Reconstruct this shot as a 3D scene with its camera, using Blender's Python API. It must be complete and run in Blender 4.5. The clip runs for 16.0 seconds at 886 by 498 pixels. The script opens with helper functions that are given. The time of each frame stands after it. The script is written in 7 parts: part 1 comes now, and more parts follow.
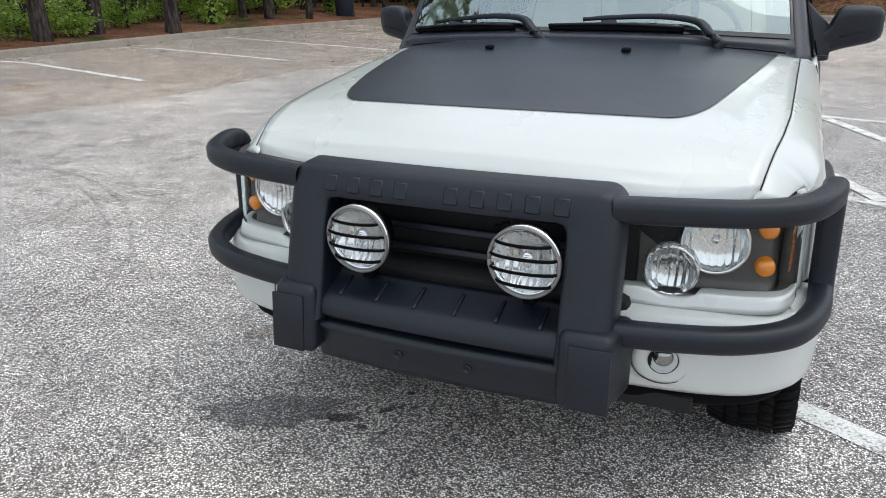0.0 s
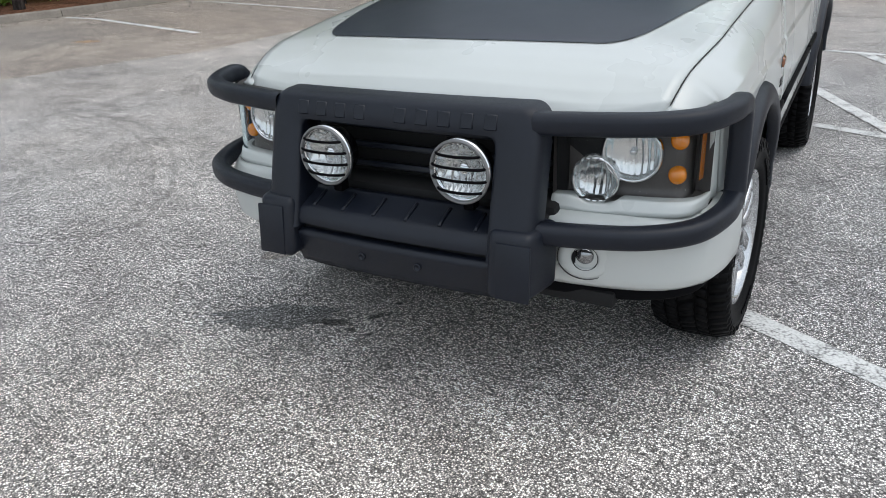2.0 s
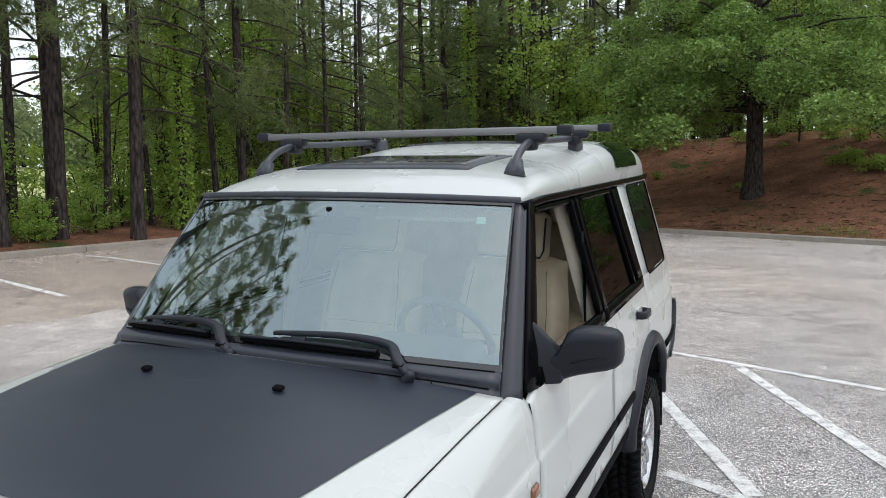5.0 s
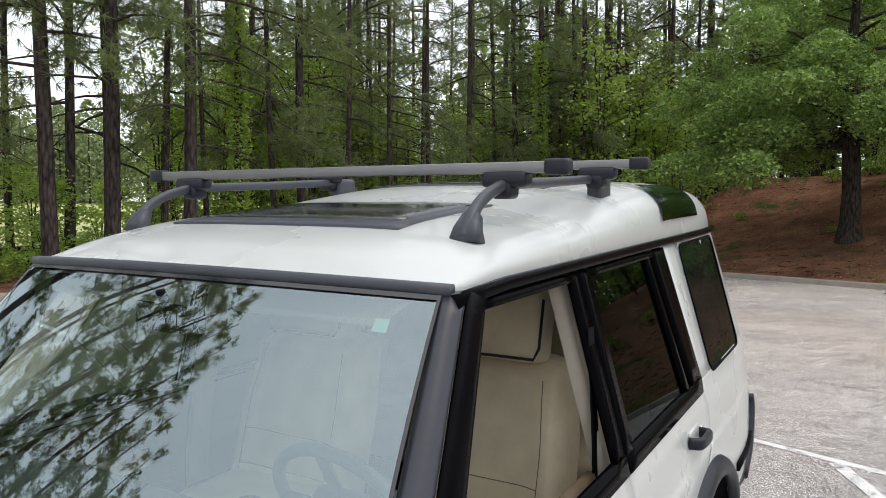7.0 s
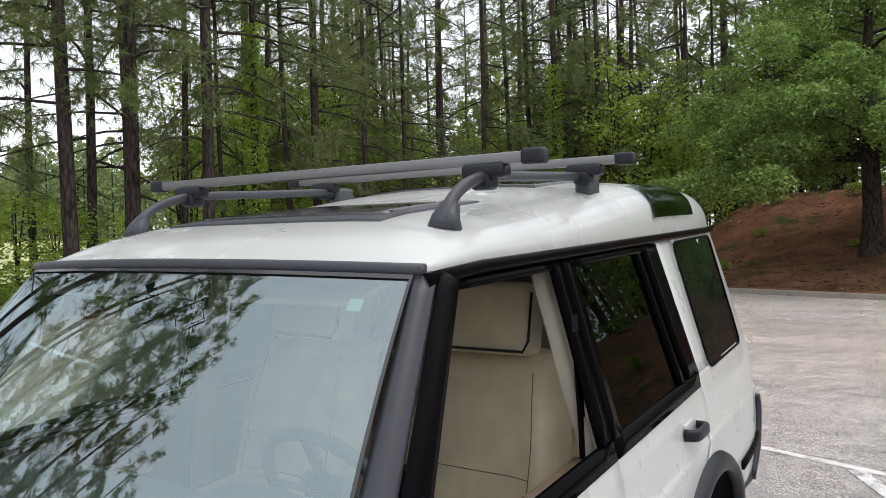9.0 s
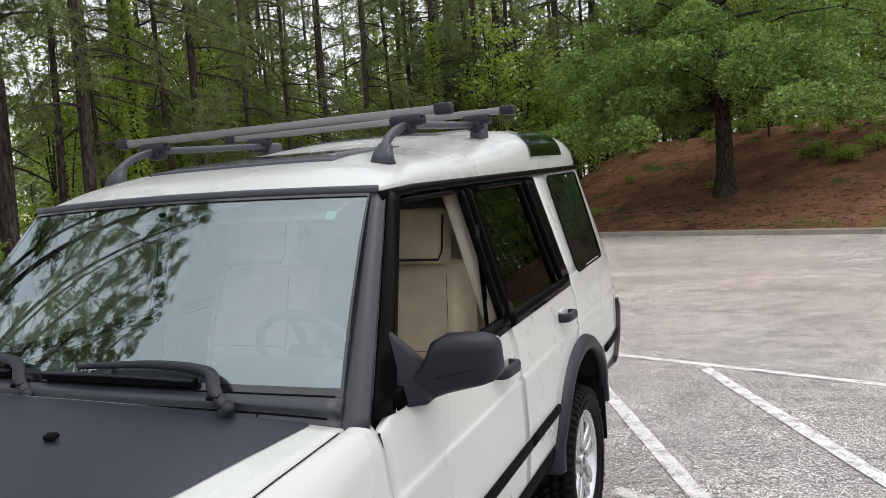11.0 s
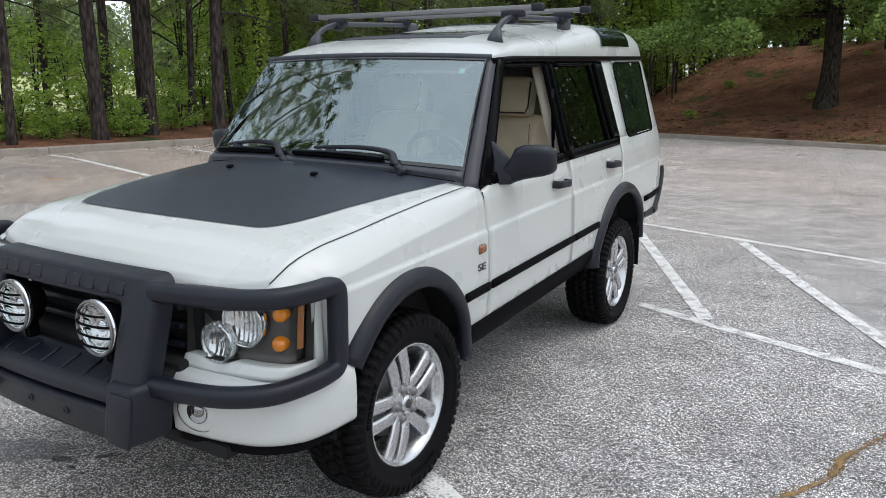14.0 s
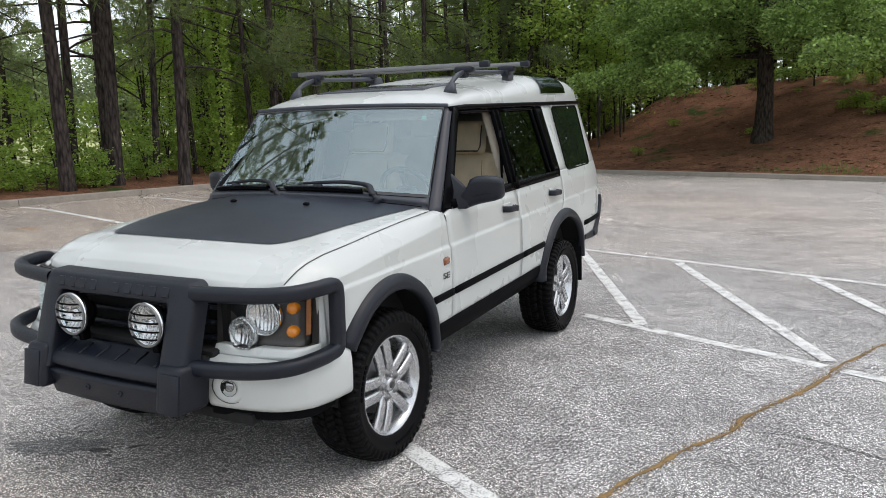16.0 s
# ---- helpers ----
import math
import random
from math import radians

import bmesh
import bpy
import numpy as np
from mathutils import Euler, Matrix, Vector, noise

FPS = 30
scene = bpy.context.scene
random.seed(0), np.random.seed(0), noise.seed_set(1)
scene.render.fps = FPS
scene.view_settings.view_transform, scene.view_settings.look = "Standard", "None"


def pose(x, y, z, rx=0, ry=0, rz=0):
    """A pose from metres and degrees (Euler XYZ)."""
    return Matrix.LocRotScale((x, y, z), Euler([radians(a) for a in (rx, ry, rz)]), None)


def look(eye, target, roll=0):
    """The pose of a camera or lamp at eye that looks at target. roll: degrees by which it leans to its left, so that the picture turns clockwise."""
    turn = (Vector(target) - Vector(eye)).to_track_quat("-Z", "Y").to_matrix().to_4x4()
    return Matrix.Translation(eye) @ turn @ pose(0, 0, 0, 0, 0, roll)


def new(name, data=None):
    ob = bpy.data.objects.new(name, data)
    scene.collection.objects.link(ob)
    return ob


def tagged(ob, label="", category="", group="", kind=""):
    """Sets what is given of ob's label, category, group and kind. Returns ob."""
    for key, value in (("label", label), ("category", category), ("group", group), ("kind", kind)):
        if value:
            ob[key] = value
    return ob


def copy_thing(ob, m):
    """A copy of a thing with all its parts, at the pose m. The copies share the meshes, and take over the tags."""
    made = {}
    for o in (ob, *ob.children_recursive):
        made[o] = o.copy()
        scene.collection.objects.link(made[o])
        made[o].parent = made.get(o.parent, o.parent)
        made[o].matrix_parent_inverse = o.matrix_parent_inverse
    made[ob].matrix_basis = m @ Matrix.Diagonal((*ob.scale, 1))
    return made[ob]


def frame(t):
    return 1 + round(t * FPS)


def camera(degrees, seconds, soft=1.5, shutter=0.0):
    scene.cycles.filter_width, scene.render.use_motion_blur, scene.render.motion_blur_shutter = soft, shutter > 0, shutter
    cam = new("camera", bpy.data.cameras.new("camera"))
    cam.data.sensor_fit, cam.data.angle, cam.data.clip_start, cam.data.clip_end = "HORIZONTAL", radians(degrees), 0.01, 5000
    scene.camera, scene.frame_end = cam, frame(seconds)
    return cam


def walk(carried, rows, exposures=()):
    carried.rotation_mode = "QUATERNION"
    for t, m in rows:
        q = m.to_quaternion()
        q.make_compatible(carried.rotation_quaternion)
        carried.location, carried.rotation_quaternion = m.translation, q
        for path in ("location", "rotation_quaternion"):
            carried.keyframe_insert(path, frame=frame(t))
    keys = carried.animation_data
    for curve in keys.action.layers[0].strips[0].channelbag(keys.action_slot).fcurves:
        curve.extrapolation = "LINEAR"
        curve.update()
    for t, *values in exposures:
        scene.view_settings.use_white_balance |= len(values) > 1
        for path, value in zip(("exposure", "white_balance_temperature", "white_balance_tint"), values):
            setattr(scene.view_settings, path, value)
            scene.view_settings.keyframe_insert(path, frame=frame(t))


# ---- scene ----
cam = camera(62.0, 16.0, soft=0.75)
PATH = [
    (0, (0.783, -2.453, 1.457), (-0.017, -0.752, 0.774), -2.2),
    (0.5, (0.814, -2.432, 1.451), (-0.022, -0.753, 0.757), -3.0),
    (1, (0.939, -2.396, 1.442), (0.064, -0.747, 0.725), -3.9),
    (1.5, (1.099, -2.429, 1.415), (0.172, -0.831, 0.649), -5.3),
    (2, (1.207, -2.585, 1.427), (0.267, -1.007, 0.635), -4.2),
    (2.5, (1.309, -2.682, 1.466), (0.389, -1.06, 0.743), -1.6),
    (3, (1.513, -2.587, 1.513), (0.596, -0.906, 0.936), -0.8),
    (3.3, (1.656, -2.471, 1.577), (0.743, -0.754, 1.109), -1.2),
    (3.5, (1.705, -2.37, 1.613), (0.815, -0.622, 1.224), -1.7),
    (3.8, (1.691, -2.231, 1.67), (0.864, -0.436, 1.363), -2.6),
    (4, (1.655, -2.068, 1.683), (0.834, -0.262, 1.431), -2.1),
    (4.2, (1.622, -1.941, 1.706), (0.819, -0.123, 1.477), -1.8),
    (6.3, (1.543, -0.573, 1.854), (0.567, 1.168, 1.732), 0.2),
    (6.5, (1.532, -0.458, 1.86), (0.543, 1.276, 1.748), 0.0),
    (7, (1.45, -0.224, 1.858), (0.419, 1.488, 1.78), -0.3),
    (7.5, (1.41, -0.075, 1.863), (0.335, 1.611, 1.818), -0.6),
    (8, (1.462, -0.061, 1.842), (0.352, 1.603, 1.823), -0.9),
    (8.2, (1.498, -0.068, 1.831), (0.38, 1.591, 1.819), -1.1),
    (10.3, (1.625, -0.641, 1.666), (0.718, 1.14, 1.617), -3.2),
    (10.5, (1.665, -0.706, 1.664), (0.784, 1.088, 1.584), -3.2),
    (11, (1.766, -0.892, 1.669), (0.956, 0.932, 1.539), -4.5),
    (11.5, (1.744, -1.133, 1.63), (1.05, 0.73, 1.415), -5.4),
    (12, (1.782, -1.332, 1.617), (0.995, 0.486, 1.343), -2.4),
    (12.5, (2.013, -1.514, 1.561), (1.104, 0.228, 1.19), -0.9),
    (13, (2.153, -1.774, 1.568), (1.177, -0.085, 1.125), -1.6),
    (13.5, (2.26, -2.017, 1.562), (1.263, -0.342, 1.116), -1.2),
    (14, (2.391, -2.237, 1.536), (1.387, -0.556, 1.129), -0.3),
    (14.5, (2.463, -2.471, 1.541), (1.468, -0.775, 1.178), 0.2),
    (15, (2.443, -2.671, 1.534), (1.469, -0.955, 1.211), -0.0),
    (15.5, (2.541, -2.789, 1.551), (1.594, -1.054, 1.25), -0.8),
    (16, (2.722, -2.9, 1.525), (1.801, -1.149, 1.23), -1.8),
]
walk(cam, [(t, look(eye, target, roll)) for t, eye, target, roll in PATH],
     exposures=[(0.0, 0.25, 6350, 8), (1.0, 0.18, 6350, 8), (2.0, -0.04, 6250, 8), (3.0, -0.03, 6250, 8), (3.5, 0.12, 6250, 8), (4.0, 0.08, 6250, 8), (6.5, 0.28, 6650, 11), (8.0, 0.20, 6650, 11), (10.5, 0.25, 6750, 12), (11.5, 0.12, 6700, 12), (12.5, 0.0, 6450, 10), (13.5, 0.08, 6300, 9), (16.0, 0.09, 6500, 10)])

# ---- world and sun: bright overcast sky ----
world = bpy.data.worlds.new("overcast_sky")
scene.world = world
world.use_nodes = True
wn, wl = world.node_tree.nodes, world.node_tree.links
wn.clear()
sky = wn.new("ShaderNodeTexSky")
sky.sky_type, sky.sun_disc = "NISHITA", False
sky.sun_elevation, sky.sun_rotation = radians(67), radians(78)
sky.air_density, sky.dust_density, sky.ozone_density = 1.0, 4.0, 1.0
bg_sky = wn.new("ShaderNodeBackground")
bg_sky.inputs["Strength"].default_value = 0.06
wl.new(sky.outputs[0], bg_sky.inputs["Color"])
coord = wn.new("ShaderNodeTexCoord")
cloud = wn.new("ShaderNodeTexNoise")
cloud.inputs["Scale"].default_value, cloud.inputs["Detail"].default_value = 2.2, 5.0
wl.new(coord.outputs["Generated"], cloud.inputs["Vector"])
cramp = wn.new("ShaderNodeValToRGB")
cramp.color_ramp.elements[0].position, cramp.color_ramp.elements[0].color = 0.30, (0.74, 0.785, 0.83, 1)
cramp.color_ramp.elements[1].position, cramp.color_ramp.elements[1].color = 0.72, (0.93, 0.955, 0.98, 1)
wl.new(cloud.outputs["Fac"], cramp.inputs["Fac"])
bg_cloud = wn.new("ShaderNodeBackground")
sep_dir = wn.new("ShaderNodeSeparateXYZ")
wl.new(coord.outputs["Generated"], sep_dir.inputs[0])
grade = wn.new("ShaderNodeMapRange")
grade.inputs["From Min"].default_value, grade.inputs["From Max"].default_value = 0.0, 1.0
grade.inputs["To Min"].default_value, grade.inputs["To Max"].default_value = 0.96, 1.12
wl.new(sep_dir.outputs["Z"], grade.inputs["Value"])
wl.new(grade.outputs[0], bg_cloud.inputs["Strength"])
wl.new(cramp.outputs["Color"], bg_cloud.inputs["Color"])
mix = wn.new("ShaderNodeAddShader")
out = wn.new("ShaderNodeOutputWorld")
wl.new(bg_sky.outputs[0], mix.inputs[0])
wl.new(bg_cloud.outputs[0], mix.inputs[1])
wl.new(mix.outputs[0], out.inputs["Surface"])

sun = new("sun", bpy.data.lights.new("sun", "SUN"))
sun.data.energy, sun.data.angle, sun.data.color = 0.40, radians(40), (1.0, 0.96, 0.9)
sun.matrix_world = look((14, 3, 34), (0, 0, 0))


# ---- materials ----
def material(name):
    m = bpy.data.materials.new(name)
    m.use_nodes = True
    return m, m.node_tree.nodes, m.node_tree.links, m.node_tree.nodes["Principled BSDF"]


def ramp(nodes, links, source, stops):
    r = nodes.new("ShaderNodeValToRGB")
    while len(r.color_ramp.elements) < len(stops):
        r.color_ramp.elements.new(0.5)
    for e, (p, c) in zip(r.color_ramp.elements, stops):
        e.position, e.color = p, (*c, 1)
    links.new(source, r.inputs["Fac"])
    return r.outputs["Color"]


def noise_of(nodes, links, scale, detail=4.0, rough=0.55, vector=None):
    n = nodes.new("ShaderNodeTexNoise")
    n.inputs["Scale"].default_value, n.inputs["Detail"].default_value, n.inputs["Roughness"].default_value = scale, detail, rough
    links.new(vector or nodes.new("ShaderNodeTexCoord").outputs["Object"], n.inputs["Vector"])
    return n.outputs["Fac"]


def blend(nodes, links, kind, fac, a, b):
    m = nodes.new("ShaderNodeMix")
    m.data_type, m.blend_type = "RGBA", kind
    for socket, v in ((m.inputs["Factor"], fac), (m.inputs[6], a), (m.inputs[7], b)):
        if isinstance(v, (int, float)):
            socket.default_value = v
        elif isinstance(v, tuple):
            socket.default_value = (*v, 1)
        else:
            links.new(v, socket)
    return m.outputs[2]


def bump(nodes, links, bsdf, height, strength, distance):
    b = nodes.new("ShaderNodeBump")
    b.inputs["Strength"].default_value, b.inputs["Distance"].default_value = strength, distance
    links.new(height, b.inputs["Height"])
    links.new(b.outputs[0], bsdf.inputs["Normal"])


def simple(name, colour, rough=0.5, metal=0.0, coat=0.0, spread=0.12, scale=18.0, fine=0.0, fine_scale=400.0):
    """A surface with mottling at two scales and fine relief."""
    m, n, l, b = material(name)
    big, small = noise_of(n, l, scale), noise_of(n, l, scale * 9)
    lo = tuple(c * (1 - spread) for c in colour)
    hi = tuple(min(1, c * (1 + spread)) for c in colour)
    c1 = ramp(n, l, big, [(0.3, lo), (0.7, hi)])
    c2 = ramp(n, l, small, [(0.3, lo), (0.7, hi)])
    l.new(blend(n, l, "MIX", 0.4, c1, c2), b.inputs["Base Color"])
    r = n.new("ShaderNodeMapRange")
    r.inputs["To Min"].default_value, r.inputs["To Max"].default_value = max(0.02, rough - 0.07), min(1, rough + 0.07)
    l.new(big, r.inputs["Value"])
    l.new(r.outputs[0], b.inputs["Roughness"])
    b.inputs["Metallic"].default_value = metal
    b.inputs["Coat Weight"].default_value = coat
    b.inputs["Coat Roughness"].default_value = 0.04
    if fine:
        bump(n, l, b, noise_of(n, l, fine_scale, 2.0), fine, 0.001)
    return m


def asphalt_material(name="worn_asphalt", tone=1.0, rough=0.72, tint=(1.0, 1.0, 1.0)):
    m, n, l, b = material(name)
    co = n.new("ShaderNodeTexCoord").outputs["Object"]
    v = n.new("ShaderNodeTexVoronoi")
    v.inputs["Scale"].default_value = 165.0
    v.inputs["Randomness"].default_value = 1.0
    l.new(co, v.inputs["Vector"])
    sep = n.new("ShaderNodeSeparateColor")
    l.new(v.outputs["Color"], sep.inputs[0])
    stone = ramp(n, l, sep.outputs[0], [(0.0, (0.15, 0.147, 0.146)), (0.36, (0.30, 0.296, 0.292)), (0.58, (0.50, 0.495, 0.488)), (0.80, (0.87, 0.868, 0.862))])
    edge = ramp(n, l, v.outputs["Distance"], [(0.32, (1, 1, 1)), (0.60, (0.18, 0.178, 0.178))])
    base = blend(n, l, "MULTIPLY", 0.95, stone, edge)
    patch = ramp(n, l, noise_of(n, l, 0.35, 5.0, 0.6, co), [(0.32, (0.82, 0.81, 0.82)), (0.5, (1.0, 1.0, 1.0)), (0.68, (1.20, 1.19, 1.18))])
    base = blend(n, l, "MULTIPLY", 1.0, base, patch)
    mid = ramp(n, l, noise_of(n, l, 3.0, 5.0, 0.65, co), [(0.35, (0.8, 0.79, 0.79)), (0.65, (1.2, 1.2, 1.2))])
    base = blend(n, l, "MULTIPLY", 1.0, base, mid)
    grit = ramp(n, l, noise_of(n, l, 42.0, 3.0, 0.6, co), [(0.36, (0.74, 0.738, 0.74)), (0.64, (1.27, 1.268, 1.265))])
    base = blend(n, l, "MULTIPLY", 1.0, base, grit)
    warm = ramp(n, l, noise_of(n, l, 0.12, 3.0, 0.5, co), [(0.42, (1, 1, 1)), (0.62, (1.08, 1.02, 0.96))])
    base = blend(n, l, "MULTIPLY", 1.0, base, warm)
    lay = n.new("ShaderNodeMapping")
    lay.inputs["Rotation"].default_value, lay.inputs["Scale"].default_value = (0, 0, radians(31)), (0.10, 1.1, 1.0)
    l.new(co, lay.inputs["Vector"])
    streak = ramp(n, l, noise_of(n, l, 1.0, 5.0, 0.65, lay.outputs[0]), [(0.34, (0.88, 0.82, 0.77)), (0.5, (1.04, 0.985, 0.935)), (0.68, (1.17, 1.12, 1.07))])
    axes = n.new("ShaderNodeSeparateXYZ")
    l.new(co, axes.inputs[0])
    past = n.new("ShaderNodeMath")
    past.operation = "MULTIPLY_ADD"
    l.new(noise_of(n, l, 0.5, 4.0, 0.6, co), past.inputs[0])
    past.inputs[1].default_value = 4.0
    l.new(axes.outputs["Y"], past.inputs[2])
    dusty = n.new("ShaderNodeMapRange")
    dusty.inputs["From Min"].default_value, dusty.inputs["From Max"].default_value = 7.0, 12.5
    l.new(past.outputs[0], dusty.inputs["Value"])
    base = blend(n, l, "MULTIPLY", dusty.outputs[0], base, streak)
    base = blend(n, l, "MULTIPLY", 1.0, base, tuple(1.45 * tone * c * k for c, k in zip(tint, (1.008, 1.0, 0.990))))
    l.new(base, b.inputs["Base Color"])
    b.inputs["Roughness"].default_value = rough
    b.inputs["Specular IOR Level"].default_value = 0.4
    bump(n, l, b, v.outputs["Distance"], 0.55, 0.006)
    return m


def ground_material():
    m, n, l, b = material("pine_straw")
    co = n.new("ShaderNodeTexCoord").outputs["Object"]
    straw = ramp(n, l, noise_of(n, l, 14.0, 8.0, 0.75, co), [(0.25, (0.058, 0.030, 0.020)), (0.5, (0.205, 0.102, 0.062)), (0.75, (0.36, 0.215, 0.145))])
    big = ramp(n, l, noise_of(n, l, 0.8, 5.0, 0.6, co), [(0.35, (0.62, 0.60, 0.60)), (0.65, (1.25, 1.2, 1.15))])
    base = blend(n, l, "MULTIPLY", 1.0, straw, big)
    grass = ramp(n, l, noise_of(n, l, 25.0, 6.0, 0.7, co), [(0.3, (0.015, 0.032, 0.008)), (0.7, (0.07, 0.12, 0.03))])
    where = ramp(n, l, noise_of(n, l, 0.45, 6.0, 0.65, co), [(0.58, (0, 0, 0)), (0.66, (1, 1, 1))])
    l.new(blend(n, l, "MIX", where, base, grass), b.inputs["Base Color"])
    b.inputs["Roughness"].default_value = 0.95
    b.inputs["Specular IOR Level"].default_value = 0.1
    bump(n, l, b, noise_of(n, l, 20.0, 8.0, 0.7, co), 0.9, 0.05)
    return m


def paint_line_material():
    m, n, l, b = material("worn_white_line_paint")
    co = n.new("ShaderNodeTexCoord").outputs["Object"]
    v = n.new("ShaderNodeTexVoronoi")
    v.inputs["Scale"].default_value = 95.0
    l.new(co, v.inputs["Vector"])
    wear = noise_of(n, l, 9.0, 6.0, 0.7, co)
    add = n.new("ShaderNodeMath")
    add.operation = "MULTIPLY_ADD"
    l.new(v.outputs["Distance"], add.inputs[0])
    add.inputs[1].default_value = 0.42
    l.new(wear, add.inputs[2])
    c = ramp(n, l, add.outputs[0], [(0.62, (0.78, 0.78, 0.76)), (0.76, (0.62, 0.62, 0.60)), (0.9, (0.22, 0.215, 0.21))])
    l.new(c, b.inputs["Base Color"])
    b.inputs["Roughness"].default_value = 0.7
    bump(n, l, b, v.outputs["Distance"], 0.3, 0.004)
    return m


def leaf_material(name, dark, light, through_colour, thin=0.42):
    m, n, l, b = material(name)
    geo = n.new("ShaderNodeNewGeometry")
    c = ramp(n, l, geo.outputs["Random Per Island"], [(0.0, dark), (0.6, light), (1.0, tuple(x * 1.35 for x in light))])
    obj = n.new("ShaderNodeObjectInfo")
    tone = ramp(n, l, obj.outputs["Random"], [(0.0, (0.8, 0.86, 0.85)), (1.0, (1.12, 1.08, 0.95))])
    c = blend(n, l, "MULTIPLY", 1.0, c, tone)
    l.new(c, b.inputs["Base Color"])
    b.inputs["Roughness"].default_value = 0.55
    b.inputs["Specular IOR Level"].default_value = 0.35
    t = n.new("ShaderNodeBsdfTranslucent")
    t.inputs["Color"].default_value = (*through_colour, 1)
    mx = n.new("ShaderNodeMixShader")
    mx.inputs[0].default_value = thin
    l.new(b.outputs[0], mx.inputs[1])
    l.new(t.outputs[0], mx.inputs[2])
    l.new(mx.outputs[0], n["Material Output"].inputs["Surface"])
    return m


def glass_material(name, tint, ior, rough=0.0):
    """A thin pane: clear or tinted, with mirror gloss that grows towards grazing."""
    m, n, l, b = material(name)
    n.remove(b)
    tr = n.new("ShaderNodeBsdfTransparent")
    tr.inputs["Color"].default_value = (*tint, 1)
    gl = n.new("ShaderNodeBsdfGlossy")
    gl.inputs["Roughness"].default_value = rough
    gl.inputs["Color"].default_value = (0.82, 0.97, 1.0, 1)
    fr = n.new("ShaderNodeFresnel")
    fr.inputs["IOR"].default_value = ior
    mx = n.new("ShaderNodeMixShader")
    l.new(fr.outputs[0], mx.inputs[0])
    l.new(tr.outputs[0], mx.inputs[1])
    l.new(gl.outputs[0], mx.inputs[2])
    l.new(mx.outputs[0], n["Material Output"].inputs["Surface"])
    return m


def bark_material(name, dark, light):
    m, n, l, b = material(name)
    tc = n.new("ShaderNodeTexCoord")
    mp = n.new("ShaderNodeMapping")
    mp.inputs["Scale"].default_value = (1.0, 1.0, 0.25)
    l.new(tc.outputs["Object"], mp.inputs["Vector"])
    v = n.new("ShaderNodeTexVoronoi")
    v.inputs["Scale"].default_value = 16.0
    l.new(mp.outputs[0], v.inputs["Vector"])
    f = noise_of(n, l, 30.0, 6.0, 0.7, mp.outputs[0])
    c = ramp(n, l, v.outputs["Distance"], [(0.0, light), (0.45, tuple((a + d) / 2 for a, d in zip(light, dark))), (0.8, dark)])
    c = blend(n, l, "MULTIPLY", 0.7, c, ramp(n, l, f, [(0.3, (0.5, 0.5, 0.5)), (0.7, (1.3, 1.28, 1.25))]))
    l.new(c, b.inputs["Base Color"])
    b.inputs["Roughness"].default_value = 0.9
    b.inputs["Specular IOR Level"].default_value = 0.15
    bump(n, l, b, v.outputs["Distance"], 0.8, 0.03)
    return m


def emboss_fabric(name, colour, scale):
    m, n, l, b = material(name)
    f = noise_of(n, l, scale, 5.0)
    l.new(ramp(n, l, f, [(0.3, tuple(c * 0.86 for c in colour)), (0.7, tuple(min(1, c * 1.08) for c in colour))]), b.inputs["Base Color"])
    b.inputs["Roughness"].default_value = 0.5
    bump(n, l, b, noise_of(n, l, scale * 12, 3.0), 0.25, 0.002)
    return m


M_ASPHALT, M_GROUND, M_LINE = asphalt_material(), ground_material(), paint_line_material()
M_CONCRETE = simple("kerb_concrete", (0.275, 0.243, 0.206), 0.85, spread=0.3, scale=3.0, fine=0.5, fine_scale=120)
M_STAIN = asphalt_material("oily_asphalt", 0.24, 0.55)
M_DAMP = asphalt_material("damp_asphalt", 0.46, 0.5, (0.97, 1.0, 1.03))
M_RUST = asphalt_material("rust_stained_asphalt", 0.66, 0.7, (1.04, 0.98, 0.93))
M_OCHRE = asphalt_material("ochre_stained_asphalt", 0.85, 0.8, (1.30, 0.92, 0.62))
M_TYREMARK = asphalt_material("rubber_marked_asphalt", 0.80)
M_OLD = asphalt_material("older_brownish_asphalt", 0.78, 0.8, (1.065, 0.985, 0.915))
M_SEAM = asphalt_material("sealed_seam_asphalt", 0.6)
M_WEED = simple("dry_weeds", (0.24, 0.155, 0.065), 0.9, spread=0.5, scale=9.0, fine=0.8, fine_scale=90)
M_MEADOW = simple("meadow_grass", (0.41, 0.43, 0.185), 0.95, spread=0.3, scale=0.4)
M_PAINT = simple("white_car_paint", (0.550, 0.572, 0.552), 0.28, coat=0.55, spread=0.015, scale=2.0)
M_WRAP = simple("satin_black_wrap", (0.0165, 0.0205, 0.0325), 0.34, spread=0.1, scale=3.0)
M_PLASTIC = simple("black_textured_plastic", (0.0060, 0.0083, 0.0150), 0.42, spread=0.22, scale=7.0, fine=0.25, fine_scale=900)
M_COWL = simple("slate_cowl_plastic", (0.024, 0.028, 0.039), 0.36, spread=0.18, scale=9.0, fine=0.2, fine_scale=700)
M_TRIM = simple("black_gloss_trim", (0.004, 0.004, 0.005), 0.16, spread=0.15, scale=6)
M_RUBBER = simple("tyre_rubber", (0.0045, 0.0045, 0.005), 0.58, spread=0.3, scale=14, fine=0.4, fine_scale=220)
M_SEAL = simple("rubber_seal", (0.006, 0.006, 0.007), 0.55, spread=0.2)
M_ALLOY = simple("silver_alloy", (0.58, 0.59, 0.60), 0.26, metal=0.85, spread=0.06, scale=9)
